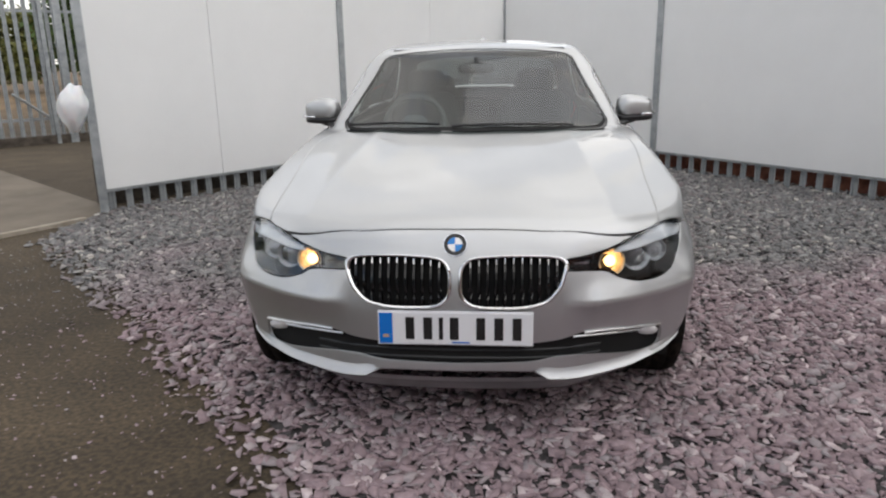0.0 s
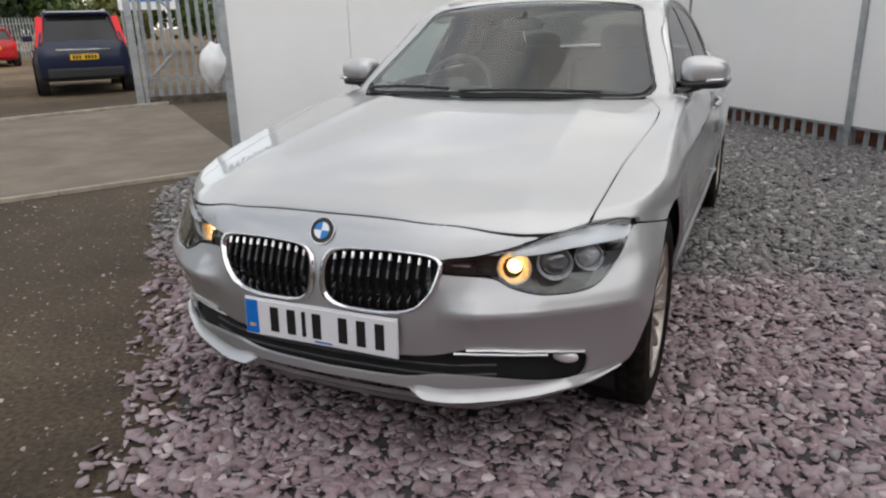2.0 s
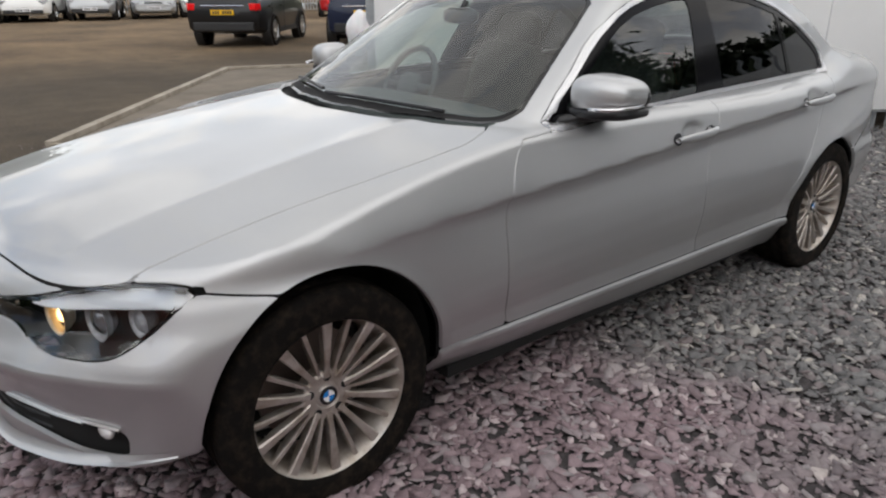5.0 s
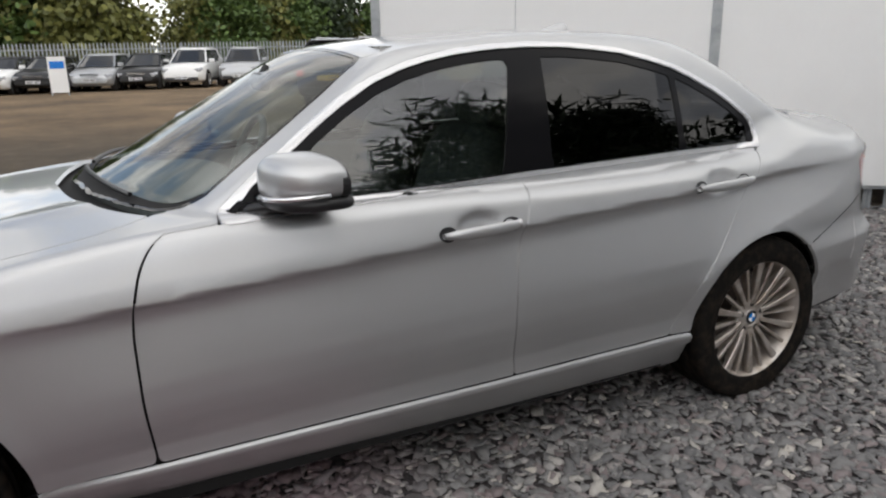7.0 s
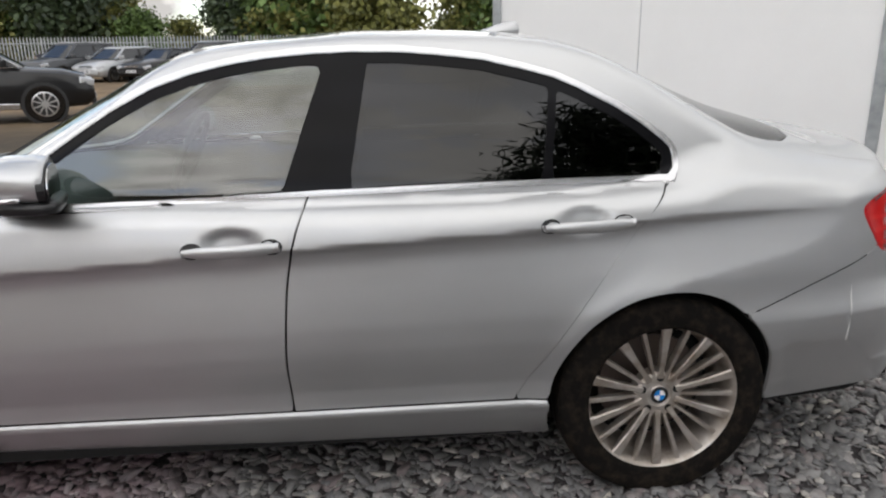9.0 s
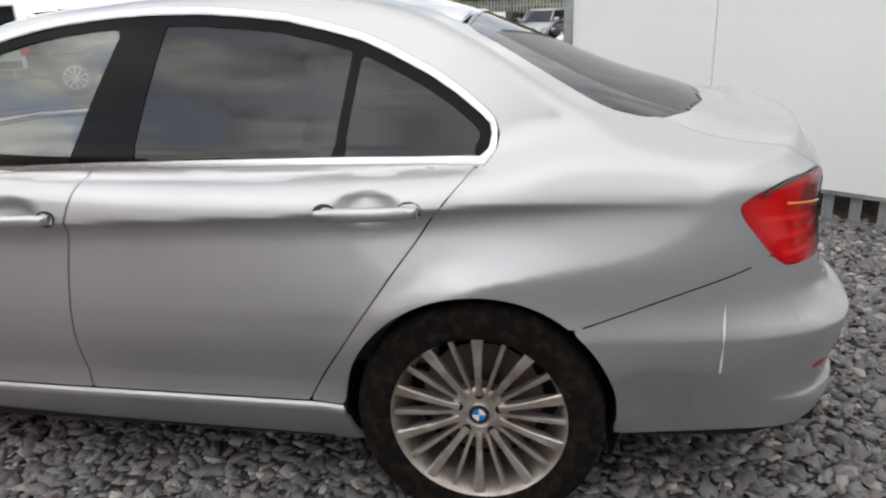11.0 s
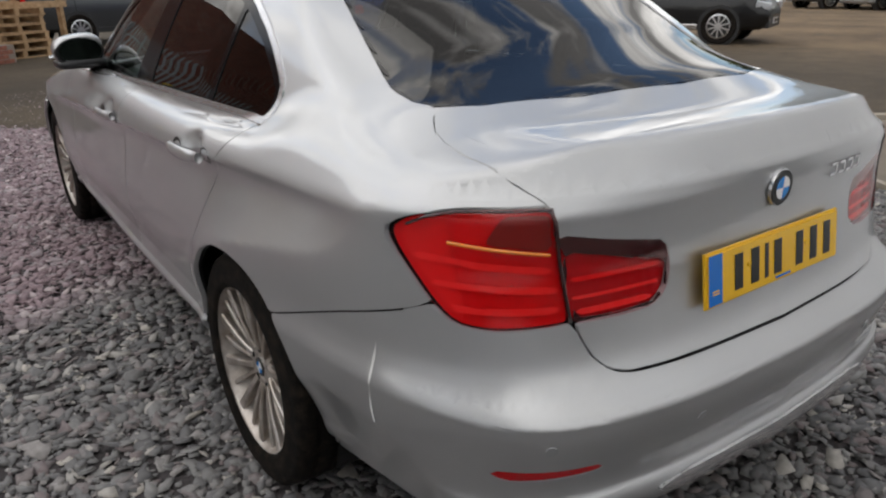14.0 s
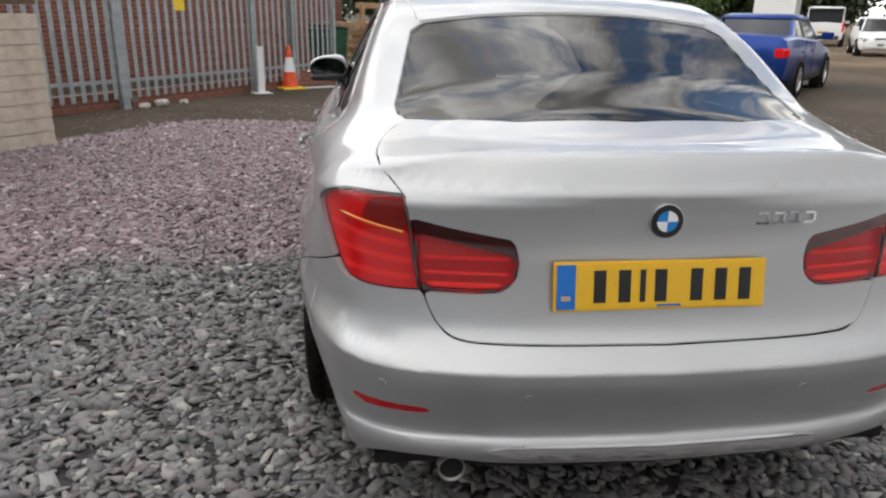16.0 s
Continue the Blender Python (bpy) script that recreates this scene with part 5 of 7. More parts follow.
CONCRETE, _ = mottled(material("old_concrete", (0.3, 0.26, 0.21), 0.9), (0.135, 0.112, 0.085), (0.20, 0.168, 0.13), 1.6, bump=0.15, bump_scale=70)
KERB, _ = mottled(material("kerb_concrete", (0.36, 0.32, 0.26), 0.9), (0.27, 0.235, 0.185), (0.40, 0.355, 0.29), 5.0, bump=0.2, bump_scale=60)
bm = bmesh.new()
prism(bm, [(-4.72, -1.05), (-3.45, 1.15), (-3.5, 1.7), (-8.4, 5.75), (-9.55, 2.65)], 0.012)
structure(part("apron", bm, CONCRETE), "worn tan concrete apron", "pavement")
for k, (a, b) in enumerate((((-4.78, -1.12), (-9.62, 2.62)), ((-9.62, 2.62), (-8.5, 5.75)), ((-4.78, -1.12), (-3.44, 1.18)))):
    a, b = Vector((*a, 0)), Vector((*b, 0))
    d = (b - a).normalized()
    pieces = max(1, int((b - a).length / 0.9))
    mesh = None
    kerb = structure(new("kerb_%d" % (k + 1)), "pale concrete edging kerb", "kerb")
    for i in range(pieces):
        c = a + (b - a) * (i + 0.5) / pieces
        if mesh is None:
            bm = bmesh.new()
            box(bm, ((b - a).length / pieces - 0.008, 0.10 if k < 2 else 0.05, 0.09 if k < 2 else 0.05), (0, 0, 0), bevel=0.008)
            ob = part("kerbstone", bm, KERB, kerb)
            mesh = ob.data
        else:
            ob = new("kerbstone", mesh)
            ob.parent = kerb
        ob.matrix_world = Matrix.Translation(c + Vector((0, 0, 0.012))) @ pose(0, 0, 0, 0, 0, math.degrees(math.atan2(d.y, d.x)))

# slate chippings: a bed, and loose flat chips on it
BED = [(-3.35, 1.55), (-3.45, 0.72), (-2.67, -0.05), (-1.6, -1.17), (-1.0, -1.85), (-0.62, -2.28), (-0.37, -2.65), (-0.15, -3.3), (0.15, -4.1), (0.75, -4.6), (1.3, -5.15), (1.8, -5.4), (2.45, -5.55), (3.0, -5.1), (3.3, -4.6), (3.80, -3.95), (5.72, -0.75), (5.5, -0.35), (0.15, 6.15)]
SLATE = material("slate_chips", (0.2, 0.19, 0.2), 0.75)
geo, co, nz = node(SLATE, "NewGeometry"), node(SLATE, "TexCoord"), node(SLATE, "TexNoise", Scale=0.55, Detail=3.0)
ra, rb, mx, fine, mm = node(SLATE, "ValToRGB"), node(SLATE, "ValToRGB"), node(SLATE, "MixRGB"), node(SLATE, "TexNoise", Scale=55.0, Detail=5.0), node(SLATE, "MixRGB", Fac=0.35)
mm.blend_type = "OVERLAY"


def stops(ramp, rows):
    while len(ramp.color_ramp.elements) < len(rows):
        ramp.color_ramp.elements.new(0.5)
    for e, (at, c) in zip(ramp.color_ramp.elements, rows):
        e.position, e.color = at, (*c, 1)


stops(ra, [(0, (0.131, 0.129, 0.131)), (0.35, (0.176, 0.173, 0.171)), (0.62, (0.243, 0.239, 0.234)), (0.8, (0.195, 0.160, 0.160)), (0.93, (0.335, 0.325, 0.311)), (1, (0.483, 0.449, 0.400))])
stops(rb, [(0, (0.205, 0.150, 0.162)), (0.35, (0.274, 0.201, 0.217)), (0.65, (0.342, 0.258, 0.275)), (0.87, (0.285, 0.251, 0.260)), (1, (0.572, 0.477, 0.483))])
sx, grad, ad = node(SLATE, "SeparateXYZ"), node(SLATE, "MapRange"), node(SLATE, "Math")
grad.inputs["From Min"].default_value, grad.inputs["From Max"].default_value = 0.8, -1.6
grad.inputs["To Min"].default_value, grad.inputs["To Max"].default_value = -0.22, 0.25
nr = node(SLATE, "MapRange")
nr.inputs["From Min"].default_value, nr.inputs["From Max"].default_value = 0.42, 0.60
link(SLATE, co.outputs["Object"], sx.inputs["Vector"])
link(SLATE, sx.outputs["Y"], grad.inputs["Value"])
link(SLATE, co.outputs["Object"], nz.inputs["Vector"])
link(SLATE, nz.outputs["Fac"], ad.inputs[0])
link(SLATE, grad.outputs["Result"], ad.inputs[1])
link(SLATE, ad.outputs["Value"], nr.inputs["Value"])
link(SLATE, geo.outputs["Random Per Island"], ra.inputs["Fac"])
link(SLATE, geo.outputs["Random Per Island"], rb.inputs["Fac"])
link(SLATE, nr.outputs["Result"], mx.inputs["Fac"])
link(SLATE, ra.outputs["Color"], mx.inputs["Color1"])
link(SLATE, rb.outputs["Color"], mx.inputs["Color2"])
link(SLATE, co.outputs["Object"], fine.inputs["Vector"])
link(SLATE, mx.outputs["Color"], mm.inputs["Color1"])
link(SLATE, fine.outputs["Fac"], mm.inputs["Color2"])
link(SLATE, mm.outputs["Color"], bsdf(SLATE).inputs["Base Color"])
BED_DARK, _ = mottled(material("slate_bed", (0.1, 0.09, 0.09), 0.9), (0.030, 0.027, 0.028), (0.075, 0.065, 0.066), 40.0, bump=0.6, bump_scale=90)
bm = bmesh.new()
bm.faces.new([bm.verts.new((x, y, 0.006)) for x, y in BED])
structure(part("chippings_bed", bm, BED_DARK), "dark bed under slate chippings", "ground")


def scatter(name, count, outline, small, large, seed, edge=0.25, low=0.004, high=0.016):
    """Loose flat chips inside an outline, thinning out towards its edge, as one mesh."""
    rng = np.random.default_rng(seed)
    lo, hi = np.min(outline, 0), np.max(outline, 0)
    c = rng.uniform(lo, hi, (int(count * 2.4), 2))
    far = inside(outline)(c[:, 0], c[:, 1])
    c = c[far > rng.uniform(-edge, edge * 0.4, len(c))][:count]
    n, k = len(c), 5
    size = rng.uniform(0, 1, n) ** 2.2 * (large - small) + small
    long, turn = rng.uniform(1.0, 1.7, n), rng.uniform(0, 6.283, n)
    a = (np.arange(k)[None] + rng.uniform(-0.45, 0.45, (n, k))) * 2 * math.pi / k
    rad = rng.uniform(0.52, 1.2, (n, k)) * size[:, None]
    x, y = rad * np.cos(a) * long[:, None], rad * np.sin(a)
    thick = size * rng.uniform(0.12, 0.32, n)
    top = np.stack([x * 0.94, y * 0.94, np.repeat(thick[:, None], k, 1) * rng.uniform(0.7, 1.1, (n, k))], 2)
    base = np.stack([x, y, np.repeat(-thick[:, None] * 0.4, k, 1)], 2)
    p = np.concatenate([top, base], 1)
    tx, ty = rng.normal(0, 0.27, n), rng.normal(0, 0.27, n)
    cz, sz = np.cos(turn), np.sin(turn)
    z = p[:, :, 2] + p[:, :, 0] * tx[:, None] + p[:, :, 1] * ty[:, None] + (rng.uniform(low, high, n) + size * 0.15)[:, None]
    w = np.stack([p[:, :, 0] * cz[:, None] - p[:, :, 1] * sz[:, None] + c[:, :1], p[:, :, 0] * sz[:, None] + p[:, :, 1] * cz[:, None] + c[:, 1:], z], 2)
    at = (np.arange(n) * 2 * k)[:, None]
    tops = (at + np.arange(k)[None]).ravel()
    i = np.arange(k)
    sides = np.stack([i, i + k, (i + 1) % k + k, (i + 1) % k], 1)
    sides = (at[:, :, None] + sides[None]).reshape(-1)
    me = bpy.data.meshes.new(name)
    me.vertices.add(n * 2 * k)
    me.vertices.foreach_set("co", w.reshape(-1))
    me.loops.add(n * k + n * k * 4)
    me.loops.foreach_set("vertex_index", np.concatenate([tops, sides]))
    me.polygons.add(n + n * k)
    me.polygons.foreach_set("loop_start", np.concatenate([np.arange(n) * k, n * k + np.arange(n * k) * 4]))
    me.update(calc_edges=True)
    me.materials.append(SLATE)
    return new(name, me)


tagged(scatter("slate_chippings", 134000, BED, 0.010, 0.030, 5), "loose grey and purple slate chippings", "gravel", kind="stuff")
GRIT = [(-6, -7.5), (1.0, -7.5), (4.2, -6.5), (3.6, -4.2), (1.0, -5.0), (-0.1, -3.2), (-1.0, -1.9), (-3.3, 0.5), (-4.6, -1.0), (-6, -3)]
tagged(scatter("yard_grit", 9000, GRIT, 0.003, 0.011, 9, 0.3, 0.0, 0.002), "loose grit and small stones on the tarmac", "grit", kind="stuff")

# white boards fixed to palisade fences
STEEL, _ = mottled(material("galvanised_steel", (0.42, 0.44, 0.45), 0.5, 0.55), (0.30, 0.32, 0.33), (0.46, 0.48, 0.49), 9.0, rough=(0.4, 0.65))
BOARD, ramp = mottled(material("white_board", (0.8, 0.8, 0.79), 0.42), (0.82, 0.82, 0.81), (0.88, 0.88, 0.87), 1.3, low=0.2, high=0.75, bump=0.03, bump_scale=30)
BRICK_RED, _ = mottled(material("red_brick", (0.25, 0.09, 0.06), 0.85), (0.15, 0.052, 0.036), (0.33, 0.13, 0.085), 7.0, bump=0.4, bump_scale=60)
MORTAR = material("mortar", (0.24, 0.2, 0.17), 0.95)
PALE = {}


def pale_mesh(height):
    if height not in PALE:
        bm = bmesh.new()
        w, d = 0.034, 0.012
        sec = [(-w, 0), (-w * 0.55, d), (-w * 0.15, 0.004), (w * 0.15, 0.004), (w * 0.55, d), (w, 0), (w * 0.5, d - 0.004), (0, 0.0), (-w * 0.5, d - 0.004)]
        lo = [bm.verts.new((x, y, 0)) for x, y in sec]
        hi = [bm.verts.new((x, y, height - 0.09 + (0.09 if abs(x) < 0.02 else 0))) for x, y in sec]
        for i in range(len(sec)):
            j = (i + 1) % len(sec)
            bm.faces.new((lo[i], lo[j], hi[j], hi[i]))
        bm.faces.new(hi)
        me = bpy.data.meshes.new("pale")
        bm.to_mesh(me)
        bm.free()
        me.materials.append(STEEL)
        PALE[height] = me
    return PALE[height]


def palisade(owner, a, b, foot, height, pitch, rails, post_at=(), post_foot=0.0):
    a, b = Vector((*a, 0)), Vector((*b, 0))
    d = (b - a).normalized()
    turn = pose(0, 0, 0, 0, 0, math.degrees(math.atan2(d.y, d.x)))
    me = pale_mesh(height)
    for i in range(int((b - a).length / pitch)):
        ob = new("pale", me)
        ob.parent = owner
        ob.matrix_world = Matrix.Translation(a + d * pitch * (i + 0.5) + Vector((0, 0, foot))) @ turn
    for z in rails:
        bm = bmesh.new()
        box(bm, ((b - a).length, 0.006, 0.045), (0, 0.022, 0))
        box(bm, ((b - a).length, 0.04, 0.006), (0, 0.042, 0.02))
        part("rail", bm, STEEL, owner).matrix_world = Matrix.Translation((a + b) / 2 + Vector((0, 0, z))) @ turn
    for s in post_at:
        bm = bmesh.new()
        h = foot + height - 0.05 - post_foot
        for y in (-0.045, 0.045):
            box(bm, (0.062, 0.007, h), (0, y, h / 2))
        box(bm, (0.006, 0.09, h), (0, 0, h / 2))
        part("fence_post", bm, STEEL, owner, "galvanised steel post").matrix_world = Matrix.Translation(a + d * s + Vector((0, 0, post_foot))) @ turn
    return turn


def boarded_wall(n, a, b, seams, posts, tall=2.78, tops=()):
    wall = structure(new("wall_%d" % n), "white boards on a galvanised palisade fence", "wall")
    av, bv = Vector((*a, 0)), Vector((*b, 0))
    d = (bv - av).normalized()
    back = Vector((-d.y, d.x, 0))
    turn = palisade(wall, a, b, 0.0, tall, 0.162, (0.3, tall - 0.3), ())
    edges = [0.0, *seams, (bv - av).length]
    for i, (s0, s1) in enumerate(zip(edges, edges[1:])):
        high = (tops[i] if tops else 2.565) - 0.215
        if high < 0.1:
            continue
        bm = bmesh.new()
        box(bm, (s1 - s0 - 0.006, 0.012, high), (0, 0, 0), bevel=0.002)
        part("board", bm, BOARD, wall, "white board").matrix_world = Matrix.Translation(av + d * (s0 + s1) / 2 - back * 0.045 + Vector((0, 0, 0.215 + high / 2))) @ turn
    for s in posts:
        bm = bmesh.new()
        box(bm, (0.075, 0.02, tall - 0.18), (0, -0.062, tall / 2 - 0.09), bevel=0.003)
        box(bm, (0.012, 0.09, tall - 0.18), (0, -0.02, tall / 2 - 0.09))
        part("fence_post", bm, STEEL, wall, "galvanised steel post").matrix_world = Matrix.Translation(av + d * s) @ turn
    bm = bmesh.new()
    box(bm, ((bv - av).length, 0.02, 0.035), (0, -0.03, 0.205))
    part("bottom_rail", bm, STEEL, wall).matrix_world = Matrix.Translation((av + bv) / 2) @ turn
    return wall


boarded_wall(1, (-3.47, 1.53), (0.15, 6.2), (1.2, 2.85, 4.3), (-0.02, 2.82, 5.86), 2.58)
boarded_wall(2, (0.15, 6.2), (5.6, -0.45), (2.82, 5.7), (2.82, 5.7), 2.12, (2.1, 1.95, 0.0))
bm = bmesh.new()
a, b = Vector((0.3, 6.5, 0)), Vector((6.0, -0.5, 0))
box(bm, ((b - a).length, 0.1, 0.5), tuple((a + b) / 2 + Vector((0, 0, 0.2))), (0, 0, math.degrees(math.atan2(b.y - a.y, b.x - a.x))))
structure(part("plinth_1", bm, BRICK_RED), "dark red brick plinth behind the fence", "wall")
bm = bmesh.new()
a, b = Vector((-3.7, 1.85, 0)), Vector((0.0, 6.6, 0))
box(bm, ((b - a).length, 0.1, 0.5), tuple((a + b) / 2 + Vector((0, 0, 0.2))), (0, 0, math.degrees(math.atan2(b.y - a.y, b.x - a.x))))
structure(part("plinth_2", bm, mottled(material("earth", (0.1, 0.08, 0.06), 0.95), (0.05, 0.04, 0.032), (0.12, 0.1, 0.08), 9.0)[0]), "dark earth bank behind the fence", "bank")

# ---------- parked cars ----------
FAR_GLASS = material("far_car_glass", (0.02, 0.022, 0.025), 0.05)
FAR_TRIM = material("far_car_trim", (0.018, 0.018, 0.019), 0.5)
FAR_LAMP = material("far_headlamp", (0.55, 0.57, 0.6), 0.12, 0.4)
FAR_PAINT = {}
for name, c in (("navy", (0.012, 0.018, 0.045)), ("black", (0.008, 0.008, 0.009)), ("red", (0.42, 0.012, 0.015)), ("grey", (0.07, 0.073, 0.078)), ("blue", (0.012, 0.05, 0.26)), ("white", (0.78, 0.78, 0.77)), ("silver", (0.42, 0.43, 0.44))):
    FAR_PAINT[name] = material(name + "_car_paint", c, 0.3, 0.55 if name in ("silver", "grey", "blue") else 0.0, Coat_Weight=0.35, Coat_Roughness=0.03, Specular_IOR_Level=0.3)
KINDS = {
    # length, half width, (x, underside, top) of the lower body, cabin: base rear, base front, roof rear, roof front, belt, roof height, wheel radius, wheel places
    "suv": (4.55, 0.91, ((-2.27, 0.50, 0.95), (-2.2, 0.36, 1.08), (-1.6, 0.28, 1.10), (0.6, 0.26, 1.06), (0.95, 0.26, 1.04), (1.75, 0.28, 0.98), (2.12, 0.3, 0.88), (2.27, 0.42, 0.68)), (-2.18, 1.05, -1.85, 0.2, 1.06, 1.68, 0.355, 1.34)),
    "saloon": (4.62, 0.89, ((-2.31, 0.46, 0.92), (-2.22, 0.32, 1.05), (-1.6, 0.24, 1.08), (0.6, 0.2, 0.98), (1.0, 0.2, 0.95), (1.8, 0.22, 0.83), (2.15, 0.24, 0.74), (2.31, 0.36, 0.58)), (-1.75, 1.0, -1.0, 0.25, 0.96, 1.43, 0.325, 1.4)),
    "hatchback": (4.1, 0.87, ((-2.05, 0.46, 0.9), (-1.98, 0.3, 1.02), (-1.5, 0.24, 1.03), (0.6, 0.2, 0.98), (1.0, 0.2, 0.94), (1.6, 0.22, 0.84), (1.92, 0.24, 0.74), (2.05, 0.36, 0.58)), (-1.96, 1.1, -1.6, 0.25, 0.97, 1.5, 0.315, 1.28)),
    "van": (5.2, 0.97, ((-2.6, 0.46, 1.1), (-2.58, 0.35, 1.2), (-1.6, 0.3, 1.2), (0.9, 0.3, 1.18), (1.4, 0.3, 1.15), (2.2, 0.32, 1.0), (2.5, 0.34, 0.85), (2.6, 0.45, 0.65)), (-2.58, 1.75, -2.52, 0.95, 1.15, 2.0, 0.335, 1.55)),
}
WHEEL_MESH = {}


def wheel_meshes(r):
    if r not in WHEEL_MESH:
        bm = bmesh.new()
        spun(bm, [(r * 0.68, -0.10), (r * 0.93, -0.105), (r, -0.06), (r, 0.06), (r * 0.93, 0.105), (r * 0.68, 0.09)], 28, pose(0, 0, 0, 0, 0, 90))
        t = bpy.data.meshes.new("tyre")
        bm.to_mesh(t)
        bm.free()
        t.materials.append(RUBBER)
        bm = bmesh.new()
        turn = pose(0, 0, 0, 0, 0, 90)
        spun(bm, [(r * 0.69, 0.085), (r * 0.62, 0.092), (r * 0.60, 0.05), (r * 0.60, -0.08)], 28, turn)
        for k in range(10):
            a = k * math.pi / 5
            box(bm, (0.03, 0.035, r * 0.56), (0.0, 0.062, 0.0), (0, 0, 0))
            vs = bm.verts[-8:] if False else list(bm.verts)[-8:]
            for v in vs:
                v.co = Matrix.Rotation(a, 3, "Y") @ (v.co + Vector((0, 0, r * 0.34)))
        spun(bm, [(0.0001, 0.078), (r * 0.18, 0.075), (r * 0.2, 0.05)], 14, turn)
        w = bpy.data.meshes.new("rim")
        bm.to_mesh(w)
        bm.free()
        w.materials.append(SATIN)
        bm = bmesh.new()
        spun(bm, [(0.0001, 0.0), (r * 0.62, 0.0)], 24, turn)
        d = bpy.data.meshes.new("rim_well")
        bm.to_mesh(d)
        bm.free()
        d.materials.append(DARK_HOLE)
        WHEEL_MESH[r] = (t, w, d)
    return WHEEL_MESH[r]


def far_car(kind, paint, at, heading, label, category="car", group="", soft_top=False, tall_lamps=False, chrome_sill=False):
    """A whole parked car; its nose points along the heading (degrees from +x)."""
    length, hw, rows, (b0, b1, r0, r1, belt, roof, wr, wx) = KINDS[kind]
    car = thing("van" if kind == "van" else "parked_car", label, category, group)
    coat = FAR_PAINT[paint]
    # lower body
    bm = bmesh.new()
    rings = []
    for i, (x, zl, zt) in enumerate(rows):
        w = hw * (0.80 if i in (0, len(rows) - 1) else 0.93 if i in (1, len(rows) - 2) else 1.0)
        half = [(0.0, zl), (w * 0.86, zl), (w * 0.955, zl + 0.06), (w, zl + (zt - zl) * 0.45), (w * 0.985, zl + (zt - zl) * 0.72), (w * 0.94, zt - 0.06), (w * 0.84, zt - 0.005), (0.0, zt + 0.03)]
        ring = half + [(-y, z) for y, z in half[-2:0:-1]]
        rings.append([bm.verts.new((x, y, z)) for y, z in ring])
    n = len(rings[0])
    for a, b in zip(rings, rings[1:]):
        for k in range(n):
            bm.faces.new((a[k], b[k], b[(k + 1) % n], a[(k + 1) % n]))
    bm.faces.new(rings[0])
    bm.faces.new(rings[-1][::-1])
    body = part("body", bm, coat, car, smooth=True)
    body.data.set_sharp_from_angle(angle=radians(38))
    # glasshouse, roof and pillars
    c = FAR_TRIM if soft_top else coat
    hb, hr = hw * 0.87, hw * 0.68 if kind != "van" else hw * 0.86
    zr = roof - 0.07
    corner = lambda x0, x1, hh, z: [(x0, -hh, z), (x0 + 0.0, hh, z), (x1 - 0.06, hh, z), (x1 + 0.06, hh * 0.6, z), (x1 + 0.06, -hh * 0.6, z), (x1 - 0.06, -hh, z)]
    lo, hi = corner(b0 + 0.06, b1 - 0.04, hb - 0.01, belt), corner(r0, r1, hr, zr)
    bm = bmesh.new()
    va, vb = [bm.verts.new(v) for v in lo], [bm.verts.new(v) for v in hi]
    for k in range(6):
        bm.faces.new((va[k], va[(k + 1) % 6], vb[(k + 1) % 6], vb[k]))
    part("glasshouse", bm, FAR_GLASS, car, "dark tinted windows")
    bm = bmesh.new()
    ra = [bm.verts.new(v) for v in corner(r0 - 0.06, r1 + 0.05, hr + 0.025, zr - 0.03)]
    rb = [bm.verts.new(v) for v in corner(r0 - 0.02, r1 - 0.02, hr + 0.005, zr + 0.03)]
    rc = [bm.verts.new(v) for v in corner(r0 + 0.12, r1 - 0.2, hr * 0.82, roof)]
    for a, b in ((ra, rb), (rb, rc)):
        for k in range(6):
            bm.faces.new((a[k], a[(k + 1) % 6], b[(k + 1) % 6], b[k]))
    bm.faces.new(rc)
    bm.faces.new(ra[::-1])
    part("roof", bm, c, car, smooth=True)
    span = b1 - b0
    for s in (-1, 1):
        for (xb, xr, wide) in ((b1 - 0.10, r1 - 0.02, 0.07), (b0 + 0.10, r0 + 0.03, 0.16), (b0 + span * 0.44, b0 + span * 0.44, 0.08), (b0 + span * 0.20, b0 + span * 0.24, 0.07)):
            bm = bmesh.new()
            p, q = Vector((xb, s * (hb + 0.003), belt - 0.02)), Vector((xr, s * (hr + 0.012), zr))
            v = [bm.verts.new(w) for w in (p + Vector((-wide, 0, 0)), p + Vector((wide, 0, 0)), q + Vector((wide * 0.8, 0, 0)), q + Vector((-wide * 0.8, 0, 0)))]
            u = [bm.verts.new(w.co + Vector((0, -s * 0.05, 0))) for w in v]
            bm.faces.new(v)
            bm.faces.new(u[::-1])
            for k in range(4):
                bm.faces.new((v[k], u[k], u[(k + 1) % 4], v[(k + 1) % 4]))
            bmesh.ops.recalc_face_normals(bm, faces=bm.faces[:])
            part("pillar", bm, c if wide > 0.1 or xb > b0 + span * 0.8 else FAR_TRIM, car)
        if kind == "van":
            bm = bmesh.new()
            box(bm, (span * 0.66, 0.02, zr - belt + 0.1), (b0 + span * 0.33, s * (hb + hr) / 2 + s * 0.006, (zr + belt) / 2), (s * 7, 0, 0))
            part("side_panel", bm, coat, car)
        # mirrors, arches, wheels, sills
        bm = bmesh.new()
        box(bm, (0.12, 0.22, 0.14), (b1 - 0.28, s * (hw + 0.06), belt + 0.08), bevel=0.03)
        part("wing_mirror", bm, coat, car)
